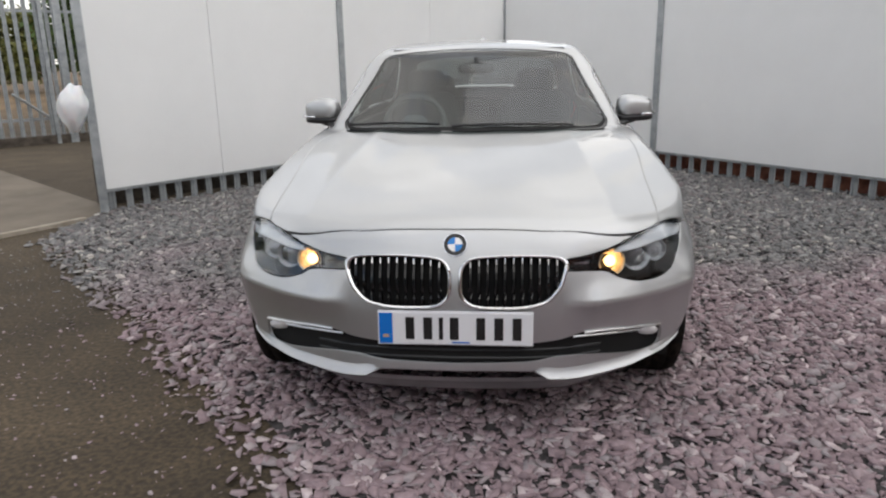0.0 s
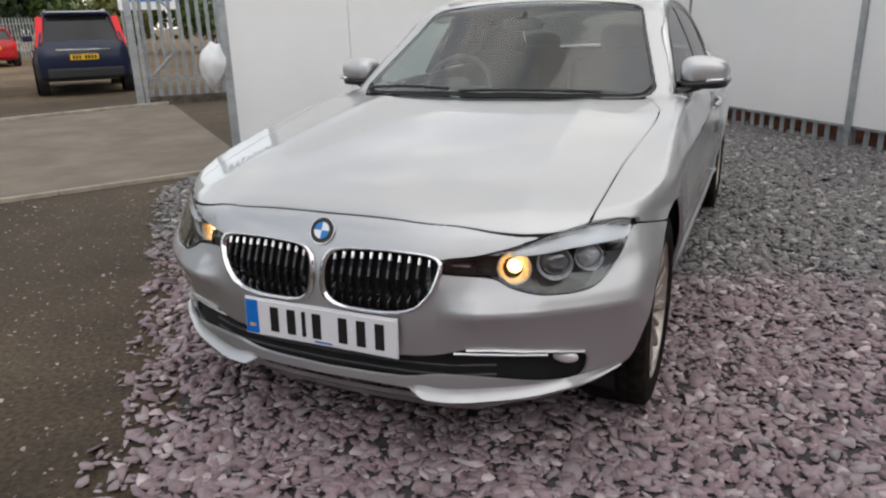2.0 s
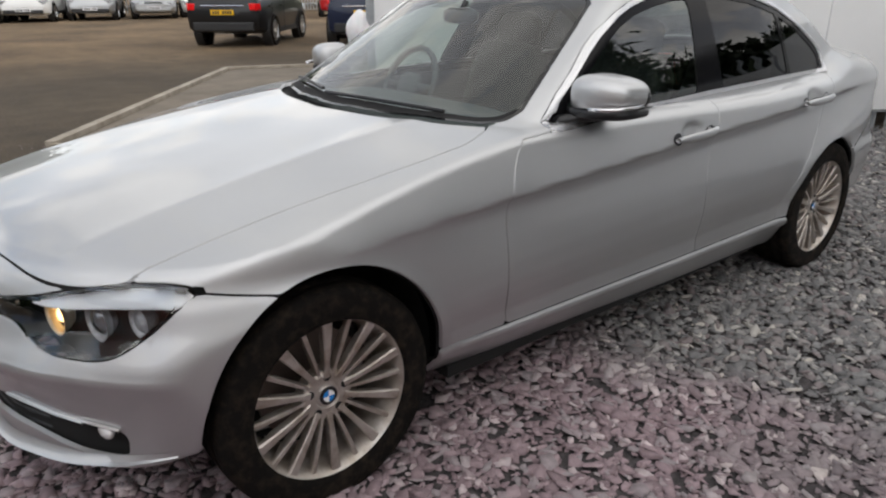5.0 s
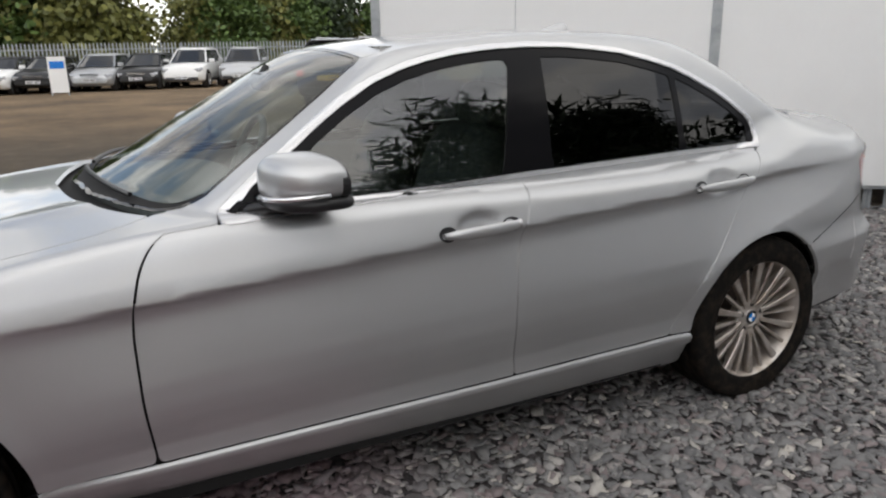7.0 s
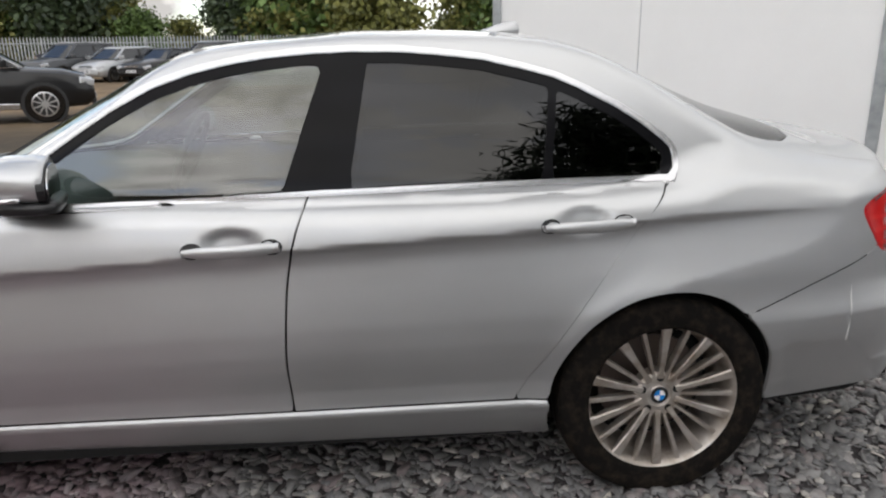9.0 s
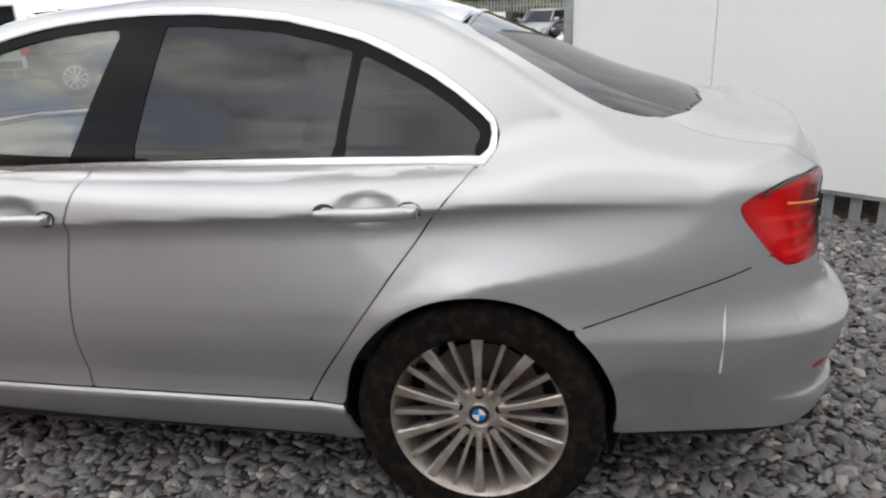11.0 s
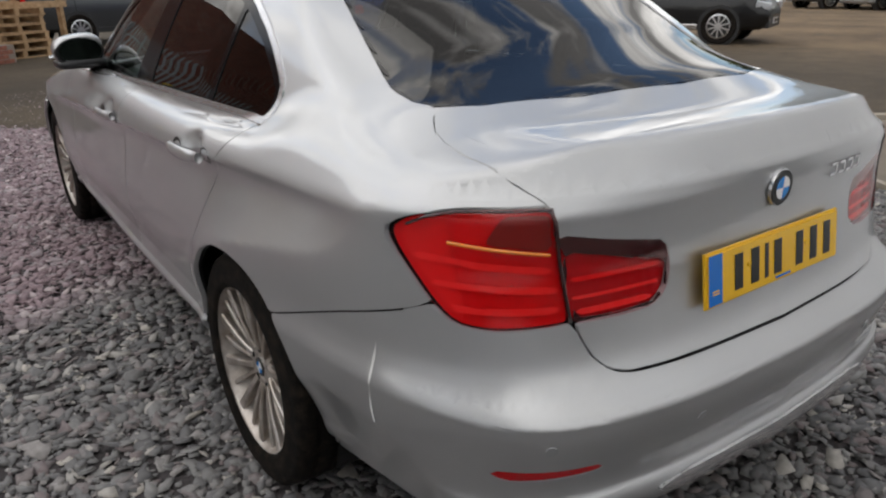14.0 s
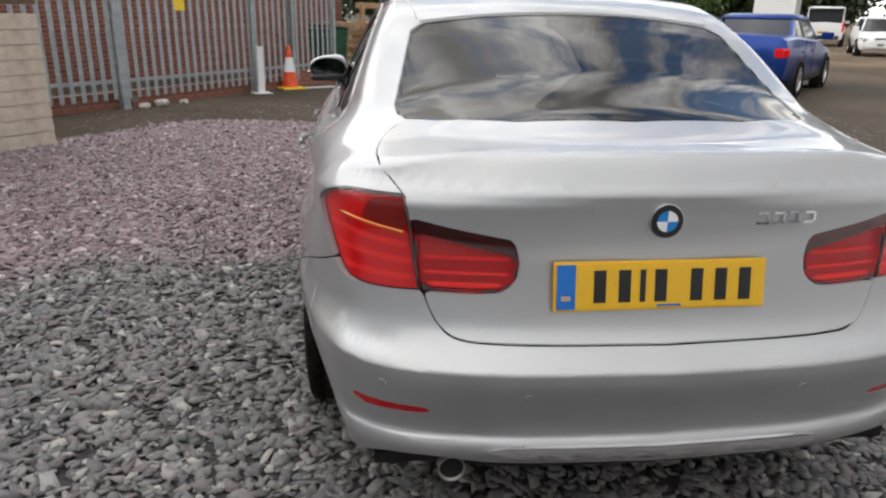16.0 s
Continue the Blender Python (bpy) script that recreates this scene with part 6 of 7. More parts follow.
        for x in (-wx, wx + 0.02):
            bm = bmesh.new()
            spun(bm, [(0.0001, 0.0), (wr * 1.17, 0.0), (wr * 1.17, -0.2)], 28, pose(x, s * (hw + 0.004), wr, 0, 0, 90 * s))
            part("wheel_arch", bm, FAR_TRIM, car)
            wheel = new("wheel")
            wheel.parent = car
            wheel.matrix_world = pose(x, s * (hw - 0.06), wr, 0, 0, 0 if s > 0 else 180)
            for nm, me in zip(("tyre", "rim", "rim_well"), wheel_meshes(wr)):
                ob = new(nm, me)
                ob.parent = wheel
        bm = bmesh.new()
        box(bm, (wx * 2 - wr * 2.3, 0.03, 0.11), (0, s * (hw * 0.97), 0.33), bevel=0.01)
        part("sill", bm, CHROME if chrome_sill else FAR_TRIM, car)
        bm = bmesh.new()
        box(bm, (wx * 2 - wr * 1.4, 0.008, 0.015), (0, s * (hb + 0.02), belt - 0.005))
        part("window_trim", bm, CHROME if paint in ("black", "navy", "blue") else FAR_TRIM, car)
        for x in (b0 + span * 0.52, b0 + span * 0.2):
            bm = bmesh.new()
            box(bm, (0.2, 0.03, 0.03), (x, s * (hw + 0.002), belt - 0.16), bevel=0.008)
            part("door_handle", bm, coat, car)
            bm = bmesh.new()
            box(bm, (0.008, 0.006, 0.62), (x + 0.14, s * (hw - 0.002), 0.68))
            part("door_gap", bm, DARK_HOLE, car)
        # lamps
        bm = bmesh.new()
        box(bm, (0.30, 0.36, 0.14), (length / 2 - 0.2, s * hw * 0.70, rows[-2][2] - 0.11), (0, 12, -s * 28), bevel=0.03)
        part("headlamp", bm, FAR_LAMP, car, "clear headlamp")
        bm = bmesh.new()
        if tall_lamps:
            box(bm, (0.10, 0.13, 0.62), (-length / 2 + 0.20, s * (hb - 0.06), belt + 0.20), (s * 9, 17, 0), bevel=0.03)
        elif kind == "van":
            box(bm, (0.06, 0.10, 0.5), (-length / 2 + 0.03, s * (hw - 0.09), 1.0), bevel=0.02)
        else:
            box(bm, (0.20, 0.40, 0.15), (-length / 2 + 0.11, s * hw * 0.70, belt - 0.16), (0, 0, s * 20), bevel=0.03)
        part("tail_lamp", bm, RED_LENS, car, "red tail lamp")
    # bumpers, grille, plates
    bm = bmesh.new()
    box(bm, (0.14, hw * 1.55, 0.2), (-length / 2 + 0.05, 0, 0.47), bevel=0.04)
    part("rear_bumper", bm, FAR_TRIM if kind in ("suv", "van") else coat, car)
    bm = bmesh.new()
    box(bm, (0.12, hw * 1.5, 0.15), (length / 2 - 0.05, 0, 0.40), bevel=0.04)
    part("front_bumper", bm, FAR_TRIM if kind == "suv" else coat, car)
    bm = bmesh.new()
    for k in range(5):
        box(bm, (0.03, hw * 0.8, 0.018), (length / 2 - 0.02 - 0.008 * k, 0, 0.56 + 0.034 * k))
    part("grille", bm, CHROME if paint in ("black", "grey") else FAR_TRIM, car)
    for x, m, z in ((-length / 2 - 0.015, PLATE_YELLOW, 0.78 if kind == "suv" else 0.72), (length / 2 + 0.02, PLATE_WHITE, 0.46)):
        bm = bmesh.new()
        box(bm, (0.012, 0.52, 0.111), (x, 0, z))
        plate = part("number_plate", bm, m, car, "plate with plain dark bars")
        for k in range(7):
            bm = bmesh.new()
            box(bm, (0.004, 0.04, 0.07), (x + (0.009 if x > 0 else -0.009), -0.2 + 0.058 * k + (0.05 if k > 3 else 0), z))
            part("plate_bar", bm, PLATE_BLACK, plate)
    if kind == "suv":
        bm = bmesh.new()
        box(bm, (0.22, hr * 1.8, 0.035), (r0 - 0.06, 0, roof - 0.04), (0, -6, 0), bevel=0.012)
        part("roof_spoiler", bm, coat, car)
        for s in (-1, 1):
            bm = bmesh.new()
            tube(bm, (r0 + 0.3, s * hr * 0.9, roof + 0.02), (r1 - 0.25, s * hr * 0.9, roof + 0.02), 0.018, n=8)
            part("roof_rail", bm, SATIN, car)
        bm = bmesh.new()
        box(bm, (0.02, hw * 1.1, 0.03), (-length / 2 + 0.0, 0, 0.92), bevel=0.006)
        part("tailgate_trim", bm, CHROME, car, "chrome tailgate strip")
    car.matrix_world = pose(at[0], at[1], 0, 0, 0, heading)
    return car


far_car("suv", "navy", (-13.35, 8.1), 143.0, "navy blue estate car with tall red lamps", tall_lamps=True)
far_car("suv", "black", (-15.6, 5.95), 138.0, "black compact off-road car with silver trim")
far_car("hatchback", "red", (-28.0, 16.0), 150, "bright red hatchback parked by the fence")
far_car("suv", "black", (-12.3, -7.6), 112.0, "large black estate car with bright wheels", chrome_sill=True)
far_car("saloon", "blue", (-7.21, -9.92), 228, "glossy blue saloon parked in the yard")
ROW = [(-13.2, "suv", "grey"), (-11.1, "hatchback", "silver"), (-9.0, "saloon", "black"), (-7.0, "suv", "grey"), (-5.1, "hatchback", "navy"), (-3.3, "saloon", "white"), (-1.6, "saloon", "black"), (0.3, "hatchback", "silver"), (2.1, "hatchback", "black"), (4.0, "suv", "white"), (6.3, "suv", "silver"), (8.7, "saloon", "silver"), (10.8, "hatchback", "white")]
for y, kind, paint in ROW:
    far_car(kind, paint, (-31.6, y), -21 + 3 * math.sin(y * 3), paint + " " + {"suv": "estate car", "saloon": "saloon", "hatchback": "hatchback"}[kind] + " in a row by the far fence", group="cars in the far row", soft_top=(y == -3.3))
far_car("van", "white", (-15.5, -14.9), 228, "white panel van standing in the yard", "van")
far_car("van", "white", (-24.8, -34.5), 235, "white panel van by the dark trees", "van")
far_car("hatchback", "white", (-20.3, -24.2), 60, "small white car beside the van")
far_car("van", "grey", (-2.6, -15.4), 200, "dark grey van with dusty windows", "van")

# box lorry
lorry = thing("box_lorry", "white box lorry far across the yard", "lorry")
for nm, size, at, mat in (("cargo_box", (5.0, 2.3, 2.5), (-1.0, 0, 2.1), FAR_PAINT["white"]), ("cab", (1.7, 2.1, 1.9), (2.5, 0, 1.5), FAR_PAINT["white"]), ("chassis", (6.6, 0.9, 0.25), (-0.1, 0, 0.65), FAR_TRIM), ("windscreen", (0.06, 1.8, 0.75), (3.33, 0, 1.95), FAR_GLASS), ("rear_bumper", (0.1, 2.1, 0.14), (-3.4, 0, 0.6), FAR_TRIM)):
    bm = bmesh.new()
    box(bm, size, at, bevel=0.03)
    part(nm, bm, mat, lorry)
for x in (-2.2, 2.3):
    for s in (-1, 1):
        w = new("wheel")
        w.parent = lorry
        w.matrix_world = pose(x, s * 0.95, 0.42, 0, 0, 0 if s > 0 else 180)
        for nm, me in zip(("tyre", "rim", "rim_well"), wheel_meshes(0.42)):
            ob = new(nm, me)
            ob.parent = w
lorry.matrix_world = pose(-25.8, -41.0, 0, 0, 0, 235)

# ---------- fences and gates ----------
EARTH = bpy.data.materials["earth"]
fence = structure(new("fence_1"), "galvanised palisade gate and fence", "fence")
palisade(fence, (-8.75, 5.55), (-6.6, 8.0), 0.13, 2.35, 0.155, (0.42, 2.15), (0.0, 2.0), 0.0)
d = Vector((-6.6 + 8.75, 8.0 - 5.55, 0)).normalized()
for za, zb, s0, s1 in ((0.45, 0.85, 0.08, 0.5), (2.1, 1.6, 0.08, 0.55), (0.45, 0.85, 1.9, 1.4)):
    bm = bmesh.new()
    p, q = Vector((-8.75, 5.55, za)) + d * s0, Vector((-8.75, 5.55, zb)) + d * s1
    off = Vector((d.y, -d.x, 0)) * 0.04
    tube(bm, p + off, q + off, 0.022, n=6)
    part("brace", bm, STEEL, fence)
for s in (-0.12, 2.25):
    bm = bmesh.new()
    box(bm, (0.12, 0.12, 2.6), (0, 0, 1.3), bevel=0.006)
    part("gate_post", bm, STEEL, fence, "square steel gate post").matrix_world = Matrix.Translation(Vector((-8.75, 5.55, 0)) + d * s) @ pose(0, 0, 0, 0, 0, 48.7)
bm = bmesh.new()
box(bm, (6.0, 0.4, 0.18), (0, 0, 0.06), bevel=0.03)
ob = structure(part("kerb_bank", bm, EARTH), "low earth bank under the palisade gate", "bank")
ob.matrix_world = Matrix.Translation((-6.9, 7.95, 0)) @ pose(0, 0, 0, 0, 0, 48.7)

far_fence = structure(new("fence_2"), "long galvanised palisade fence before the trees", "fence")
for a, b in (((-35.5, -26.0), (-35.5, 4.0)), ((-35.5, 4.0), (-33.0, 26.0))):
    palisade(far_fence, a, b, 0.05, 1.95, 0.165, (0.4, 1.7), (0, 5, 10, 15, 20, 25))

side_fence = structure(new("fence_3"), "galvanised palisade fence on a low brick wall", "fence")
palisade(side_fence, (6.3, -3.55), (3.92, -6.7), 0.14, 2.3, 0.155, (0.38, 2.1), (1.2, 3.9), 0.0)
palisade(side_fence, (3.92, -6.7), (1.18, -10.83), 0.14, 2.3, 0.155, (0.38, 2.1), (0.0, 2.6, 3.65, 4.9), 0.0)

# dark palisade base, boards and hoarding beside the chippings
WOOD_PALE, ramp = mottled(material("pale_weathered_board", (0.5, 0.42, 0.33), 0.8), (0.40, 0.325, 0.25), (0.58, 0.50, 0.41), 6.0, bump=0.3, bump_scale=40)
WOOD_BROWN, _ = mottled(material("brown_fence_board", (0.13, 0.08, 0.05), 0.85), (0.075, 0.045, 0.03), (0.17, 0.11, 0.075), 7.0, bump=0.4, bump_scale=35)
PALLET_WOOD, _ = mottled(material("pallet_wood", (0.42, 0.27, 0.14), 0.8), (0.30, 0.18, 0.085), (0.52, 0.35, 0.2), 8.0, bump=0.3, bump_scale=50)
hoarding = structure(new("wall_3"), "pale shiplap hoarding under a brown board fence", "wall")
a, b = Vector((3.78, -3.88, 0)), Vector((6.1, -0.65, 0))
ln, turn = (b - a).length, pose(0, 0, 0, 0, 0, math.degrees(math.atan2(b.y - a.y, b.x - a.x)))
mesh = None
for k in range(9):
    if mesh is None:
        bm = bmesh.new()
        box(bm, (ln, 0.022, 0.139), (0, 0, 0), (5, 0, 0), bevel=0.003)
        ob = part("shiplap_board", bm, WOOD_PALE, hoarding)
        mesh = ob.data
    else:
        ob = new("shiplap_board", mesh)
        ob.parent = hoarding
    ob.matrix_world = Matrix.Translation((a + b) / 2 + Vector((0, 0, 0.085 + 0.139 * k))) @ turn
for k in range(7):
    bm = bmesh.new()
    box(bm, (ln, 0.02, 0.14), (0, 0.01, 1.42 + 0.145 * k), (4, 0, 0), bevel=0.003)
    part("fence_board", bm, WOOD_BROWN, hoarding, "brown fence board").matrix_world = Matrix.Translation((a + b) / 2) @ turn
for s in (ln / 2, ln - 0.04):
    bm = bmesh.new()
    box(bm, (0.09, 0.09, 2.4), (s - ln / 2, 0.07, 1.2), bevel=0.006)
    part("timber_post", bm, WOOD_BROWN, hoarding, "brown timber post").matrix_world = Matrix.Translation((a + b) / 2) @ turn

# brick walls: single bricks near, a long wall behind
BRICKS = {}


def brick_wall(n, a, b, courses, label, length=0.215, thick=0.20, depth=0.065):
    wall = structure(new("wall_%d" % n), label, "wall")
    a, b = Vector((*a, 0)), Vector((*b, 0))
    d = (b - a).normalized()
    turn = pose(0, 0, 0, 0, 0, math.degrees(math.atan2(d.y, d.x)))
    bm = bmesh.new()
    ln = (b - a).length
    box(bm, (ln, thick - 0.012, courses * (depth + 0.01)), (0, 0, courses * (depth + 0.01) / 2))
    part("mortar_core", bm, MORTAR, wall, "sandy mortar").matrix_world = Matrix.Translation((a + b) / 2) @ turn
    if "brick" not in BRICKS:
        bm = bmesh.new()
        box(bm, (length, thick, depth), bevel=0.004)
        me = bpy.data.meshes.new("brick")
        bm.to_mesh(me)
        bm.free()
        me.materials.append(BRICK_RED)
        BRICKS["brick"] = me
    rng = random.Random(n)
    for row in range(courses):
        x = (row % 2) * 0.1125
        while x + length < ln:
            ob = new("brick", BRICKS["brick"])
            ob.parent = wall
            ob.matrix_world = Matrix.Translation(a + d * (x + length / 2) + Vector((0, 0, row * (depth + 0.01) + depth / 2 + 0.005))) @ turn @ pose(0, rng.uniform(-0.003, 0.003), 0, rng.uniform(-1, 1), 0, rng.uniform(-0.6, 0.6))
            x += length + 0.01
    return wall


brick_wall(4, (3.98, -6.95), (2.0, -9.95), 3, "low red brick wall under the palisade")
brick_wall(5, (6.3, -3.9), (4.05, -6.87), 3, "low red brick wall under the palisade")
brick_wall(6, (1.95, -9.9), (0.1, -11.6), 4, "low red brick wall by the pallets")
far_wall = structure(new("wall_7"), "red brick building behind the palisade fence", "wall")
a, b = Vector((9.5, -5.5, 0)), Vector((1.2, -15.2, 0))
turn = pose(0, 0, 0, 0, 0, math.degrees(math.atan2(b.y - a.y, b.x - a.x)))
bm = bmesh.new()
box(bm, ((b - a).length, 0.22, 5.0), (0, 0, 2.5))
FACE_BRICK = material("face_brick", (0.2, 0.07, 0.05), 0.85)
co, bk, ns, mb = node(FACE_BRICK, "TexCoord"), node(FACE_BRICK, "TexBrick", Scale=1.0), node(FACE_BRICK, "TexNoise", Scale=0.9, Detail=6.0), node(FACE_BRICK, "MixRGB", Fac=0.4)
bk.inputs["Color1"].default_value, bk.inputs["Color2"].default_value, bk.inputs["Mortar"].default_value = (0.27, 0.082, 0.05, 1), (0.17, 0.05, 0.034, 1), (0.25, 0.2, 0.16, 1)
bk.inputs["Brick Width"].default_value, bk.inputs["Row Height"].default_value, bk.inputs["Mortar Size"].default_value = 0.225, 0.075, 0.008
mp = node(FACE_BRICK, "Mapping")
mp.inputs["Rotation"].default_value = (radians(90), 0, 0)
mb.blend_type = "OVERLAY"
link(FACE_BRICK, co.outputs["Object"], mp.inputs["Vector"])
link(FACE_BRICK, mp.outputs["Vector"], bk.inputs["Vector"])
link(FACE_BRICK, co.outputs["Object"], ns.inputs["Vector"])
link(FACE_BRICK, bk.outputs["Color"], mb.inputs["Color1"])
link(FACE_BRICK, ns.outputs["Fac"], mb.inputs["Color2"])
link(FACE_BRICK, mb.outputs["Color"], bsdf(FACE_BRICK).inputs["Base Color"])
part("brick_face", bm, FACE_BRICK, far_wall, "red brickwork").matrix_world = Matrix.Translation((a + b) / 2) @ turn
for s in (-3.6, 0.5, 4.2):
    bm = bmesh.new()
    box(bm, (0.12, 0.3, 4.6), (s, 0.05, 2.3), bevel=0.01)
    part("downpipe", bm, FAR_TRIM, far_wall, "dark downpipe").matrix_world = Matrix.Translation((a + b) / 2) @ turn

# ---------- loose things by the brick wall ----------
ORANGE = mottled(material("cone_orange", (0.75, 0.09, 0.02), 0.5), (0.62, 0.06, 0.012), (0.8, 0.12, 0.03), 9.0)[0]
CONE_WHITE = material("cone_white", (0.78, 0.78, 0.77), 0.45)
SIGN_YELLOW = material("sign_yellow", (0.85, 0.6, 0.03), 0.4)
GREEN_BIN = mottled(material("bin_green", (0.01, 0.07, 0.035), 0.5), (0.006, 0.05, 0.025), (0.02, 0.09, 0.05), 4.0)[0]
cone = thing("traffic_cone", "orange and white traffic cone on the tarmac", "traffic cone")
bm = bmesh.new()
box(bm, (0.42, 0.42, 0.035), (0, 0, 0.02), bevel=0.012)
part("base", bm, SIGN_YELLOW, cone, "yellow base")
for nm, z0, z1, m in (("lower_body", 0.035, 0.30, ORANGE), ("reflective_sleeve", 0.30, 0.55, CONE_WHITE), ("tip", 0.55, 0.75, ORANGE)):
    r = lambda z: 0.155 - 0.125 * z / 0.75
    bm = bmesh.new()
    tube(bm, (0, 0, z0), (0, 0, z1), r(z0), r(z1), n=24)
    part(nm, bm, m, cone, smooth=False)
cone.matrix_world = pose(1.95, -9.55, 0, 0, 0, 30)
post = thing("bollard", "white bolt-down post with a base plate", "bollard")
for nm, size, at in (("base_plate", (0.30, 0.30, 0.012), (0, 0, 0.008)), ("column", (0.1, 0.1, 0.74), (0, 0, 0.384)), ("cap", (0.11, 0.11, 0.012), (0, 0, 0.758))):
    bm = bmesh.new()
    box(bm, size, at, bevel=0.003)
    part(nm, bm, CONE_WHITE, post)
for x in (-0.11, 0.11):
    for y in (-0.11, 0.11):
        bm = bmesh.new()
        tube(bm, (x, y, 0.012), (x, y, 0.028), 0.012, n=6)
        part("bolt", bm, STEEL, post)
post.matrix_world = pose(2.36, -8.8, 0, 0, 0, 25)
plank = thing("flat_bar", "pale flat bar lying on the tarmac", "bar")
bm = bmesh.new()
box(bm, (0.9, 0.09, 0.02), (0, 0, 0.012), bevel=0.003)
part("strip", bm, CONE_WHITE, plank)
plank.matrix_world = pose(1.45, -9.75, 0, 0, 0, 28)


def pallet():
    p = thing("pallet", "weathered timber pallet by the brick wall", "pallet", "pallets by the wall")
    for y in (-0.45, -0.27, -0.09, 0.09, 0.27, 0.45):
        bm = bmesh.new()
        box(bm, (1.2, 0.1, 0.02), (0, y, 0.134), bevel=0.002)
        part("deck_board", bm, PALLET_WOOD, p)
    for x in (-0.53, 0, 0.53):
        bm = bmesh.new()
        box(bm, (0.09, 1.0, 0.1), (x, 0, 0.073), bevel=0.002)
        part("bearer", bm, PALLET_WOOD, p)
    for y in (-0.45, 0, 0.45):
        bm = bmesh.new()
        box(bm, (1.2, 0.1, 0.02), (0, y, 0.012), bevel=0.002)
        part("base_board", bm, PALLET_WOOD, p)
    return p


first = pallet()
first.matrix_world = pose(0.1, -12.6, 0, 0, 0, 35)
for k in range(1, 6):
    copy_thing(first, pose(0.1 + 0.03 * math.sin(k * 5), -12.6, 0.146 * k, 0, 0, 35 + 3 * math.sin(k * 7)))
copy_thing(first, pose(0.95, -12.1, 0.62, 78, 0, 40))
frame_rack = thing("timber_frame", "rough open timber rack of pallet wood", "rack")
for x in (-0.75, 0.75):
    for y in (-0.4, 0.4):
        bm = bmesh.new()
        box(bm, (0.09, 0.09, 1.5), (x, y, 0.75), bevel=0.004)
        part("upright", bm, PALLET_WOOD, frame_rack)
for z in (0.9, 1.47):
    for y in (-0.4, 0.4):
        bm = bmesh.new()
        box(bm, (1.75, 0.04, 0.12), (0, y * 1.12, z), bevel=0.003)
        part("rail", bm, PALLET_WOOD, frame_rack)
for s in (-1, 1):
    bm = bmesh.new()
    box(bm, (0.9, 0.03, 0.09), (s * 0.35, -0.5, 1.15), (0, s * 38, 0), bevel=0.003)
    part("brace", bm, PALLET_WOOD, frame_rack)
frame_rack.matrix_world = pose(-0.2, -13.0, 0, 0, 0, 40)
wheelie = thing("wheelie_bin", "dark green wheelie bin behind the brick wall", "bin")
bm = bmesh.new()
lo, hi = [(-0.24, -0.22), (0.24, -0.22), (0.24, 0.22), (-0.24, 0.22)], [(-0.29, -0.28), (0.29, -0.28), (0.29, 0.3), (-0.29, 0.3)]
va, vb = [bm.verts.new((x, y, 0.06)) for x, y in lo], [bm.verts.new((x, y, 0.98)) for x, y in hi]
for k in range(4):
    bm.faces.new((va[k], va[(k + 1) % 4], vb[(k + 1) % 4], vb[k]))
bm.faces.new(va[::-1])
bm.faces.new(vb)
part("body", bm, GREEN_BIN, wheelie)
bm = bmesh.new()
box(bm, (0.62, 0.66, 0.05), (0, 0, 1.03), (-4, 0, 0), bevel=0.02)
part("lid", bm, GREEN_BIN, wheelie)
bm = bmesh.new()
tube(bm, (-0.25, 0.36, 0.98), (0.25, 0.36, 0.98), 0.018, n=10)
part("handle", bm, GREEN_BIN, wheelie)
for x in (-0.25, 0.25):
    bm = bmesh.new()
    spun(bm, [(0.0001, -0.025), (0.1, -0.025), (0.1, 0.025), (0.0001, 0.025)], 18, pose(x, 0.22, 0.1))
    part("wheel", bm, RUBBER, wheelie)
wheelie.matrix_world = pose(1.35, -12.0, 0, 0, 0, 140)

sign = thing("warning_sign", "small yellow sign tied to the palisade", "sign")
bm = bmesh.new()
box(bm, (0.2, 0.006, 0.28), bevel=0.002)
panel = part("panel", bm, SIGN_YELLOW, sign)
for k in range(4):
    bm = bmesh.new()
    box(bm, (0.14 - 0.02 * (k % 2), 0.004, 0.018), (0, -0.006, 0.07 - 0.045 * k))
    part("text_bar", bm, PLATE_BLACK, panel)
sign.matrix_world = pose(3.28, -7.60, 1.45, 0, 0, 236.5 + 180) @ pose(0, -0.03, 0)

# rubble and clutter behind the palisade
RUBBLE = mottled(material("pale_rubble", (0.5, 0.47, 0.42), 0.9), (0.36, 0.33, 0.29), (0.6, 0.57, 0.52), 14.0)[0]
rng = random.Random(4)
for x, y, s in ((3.55, -7.05, 0.11), (3.30, -7.35, 0.07), (3.7, -6.75, 0.09), (0.6, -11.9, 0.16), (0.9, -11.75, 0.12), (0.35, -11.6, 0.1)):
    bm = bmesh.new()
    bmesh.ops.create_icosphere(bm, subdivisions=2, radius=s)
    for v in bm.verts:
        v.co *= rng.uniform(0.75, 1.15)
        v.co.z *= 0.6
    ob = part("rubble_lump", bm, RUBBLE)
    tagged(ob, "pale lump of broken concrete", "rubble", "rubble by the wall")
    ob.matrix_world = pose(x, y, (0.31 if y < -11.5 and x < 0.5 else 0.0) + s * 0.35, 0, 0, rng.uniform(0, 360))

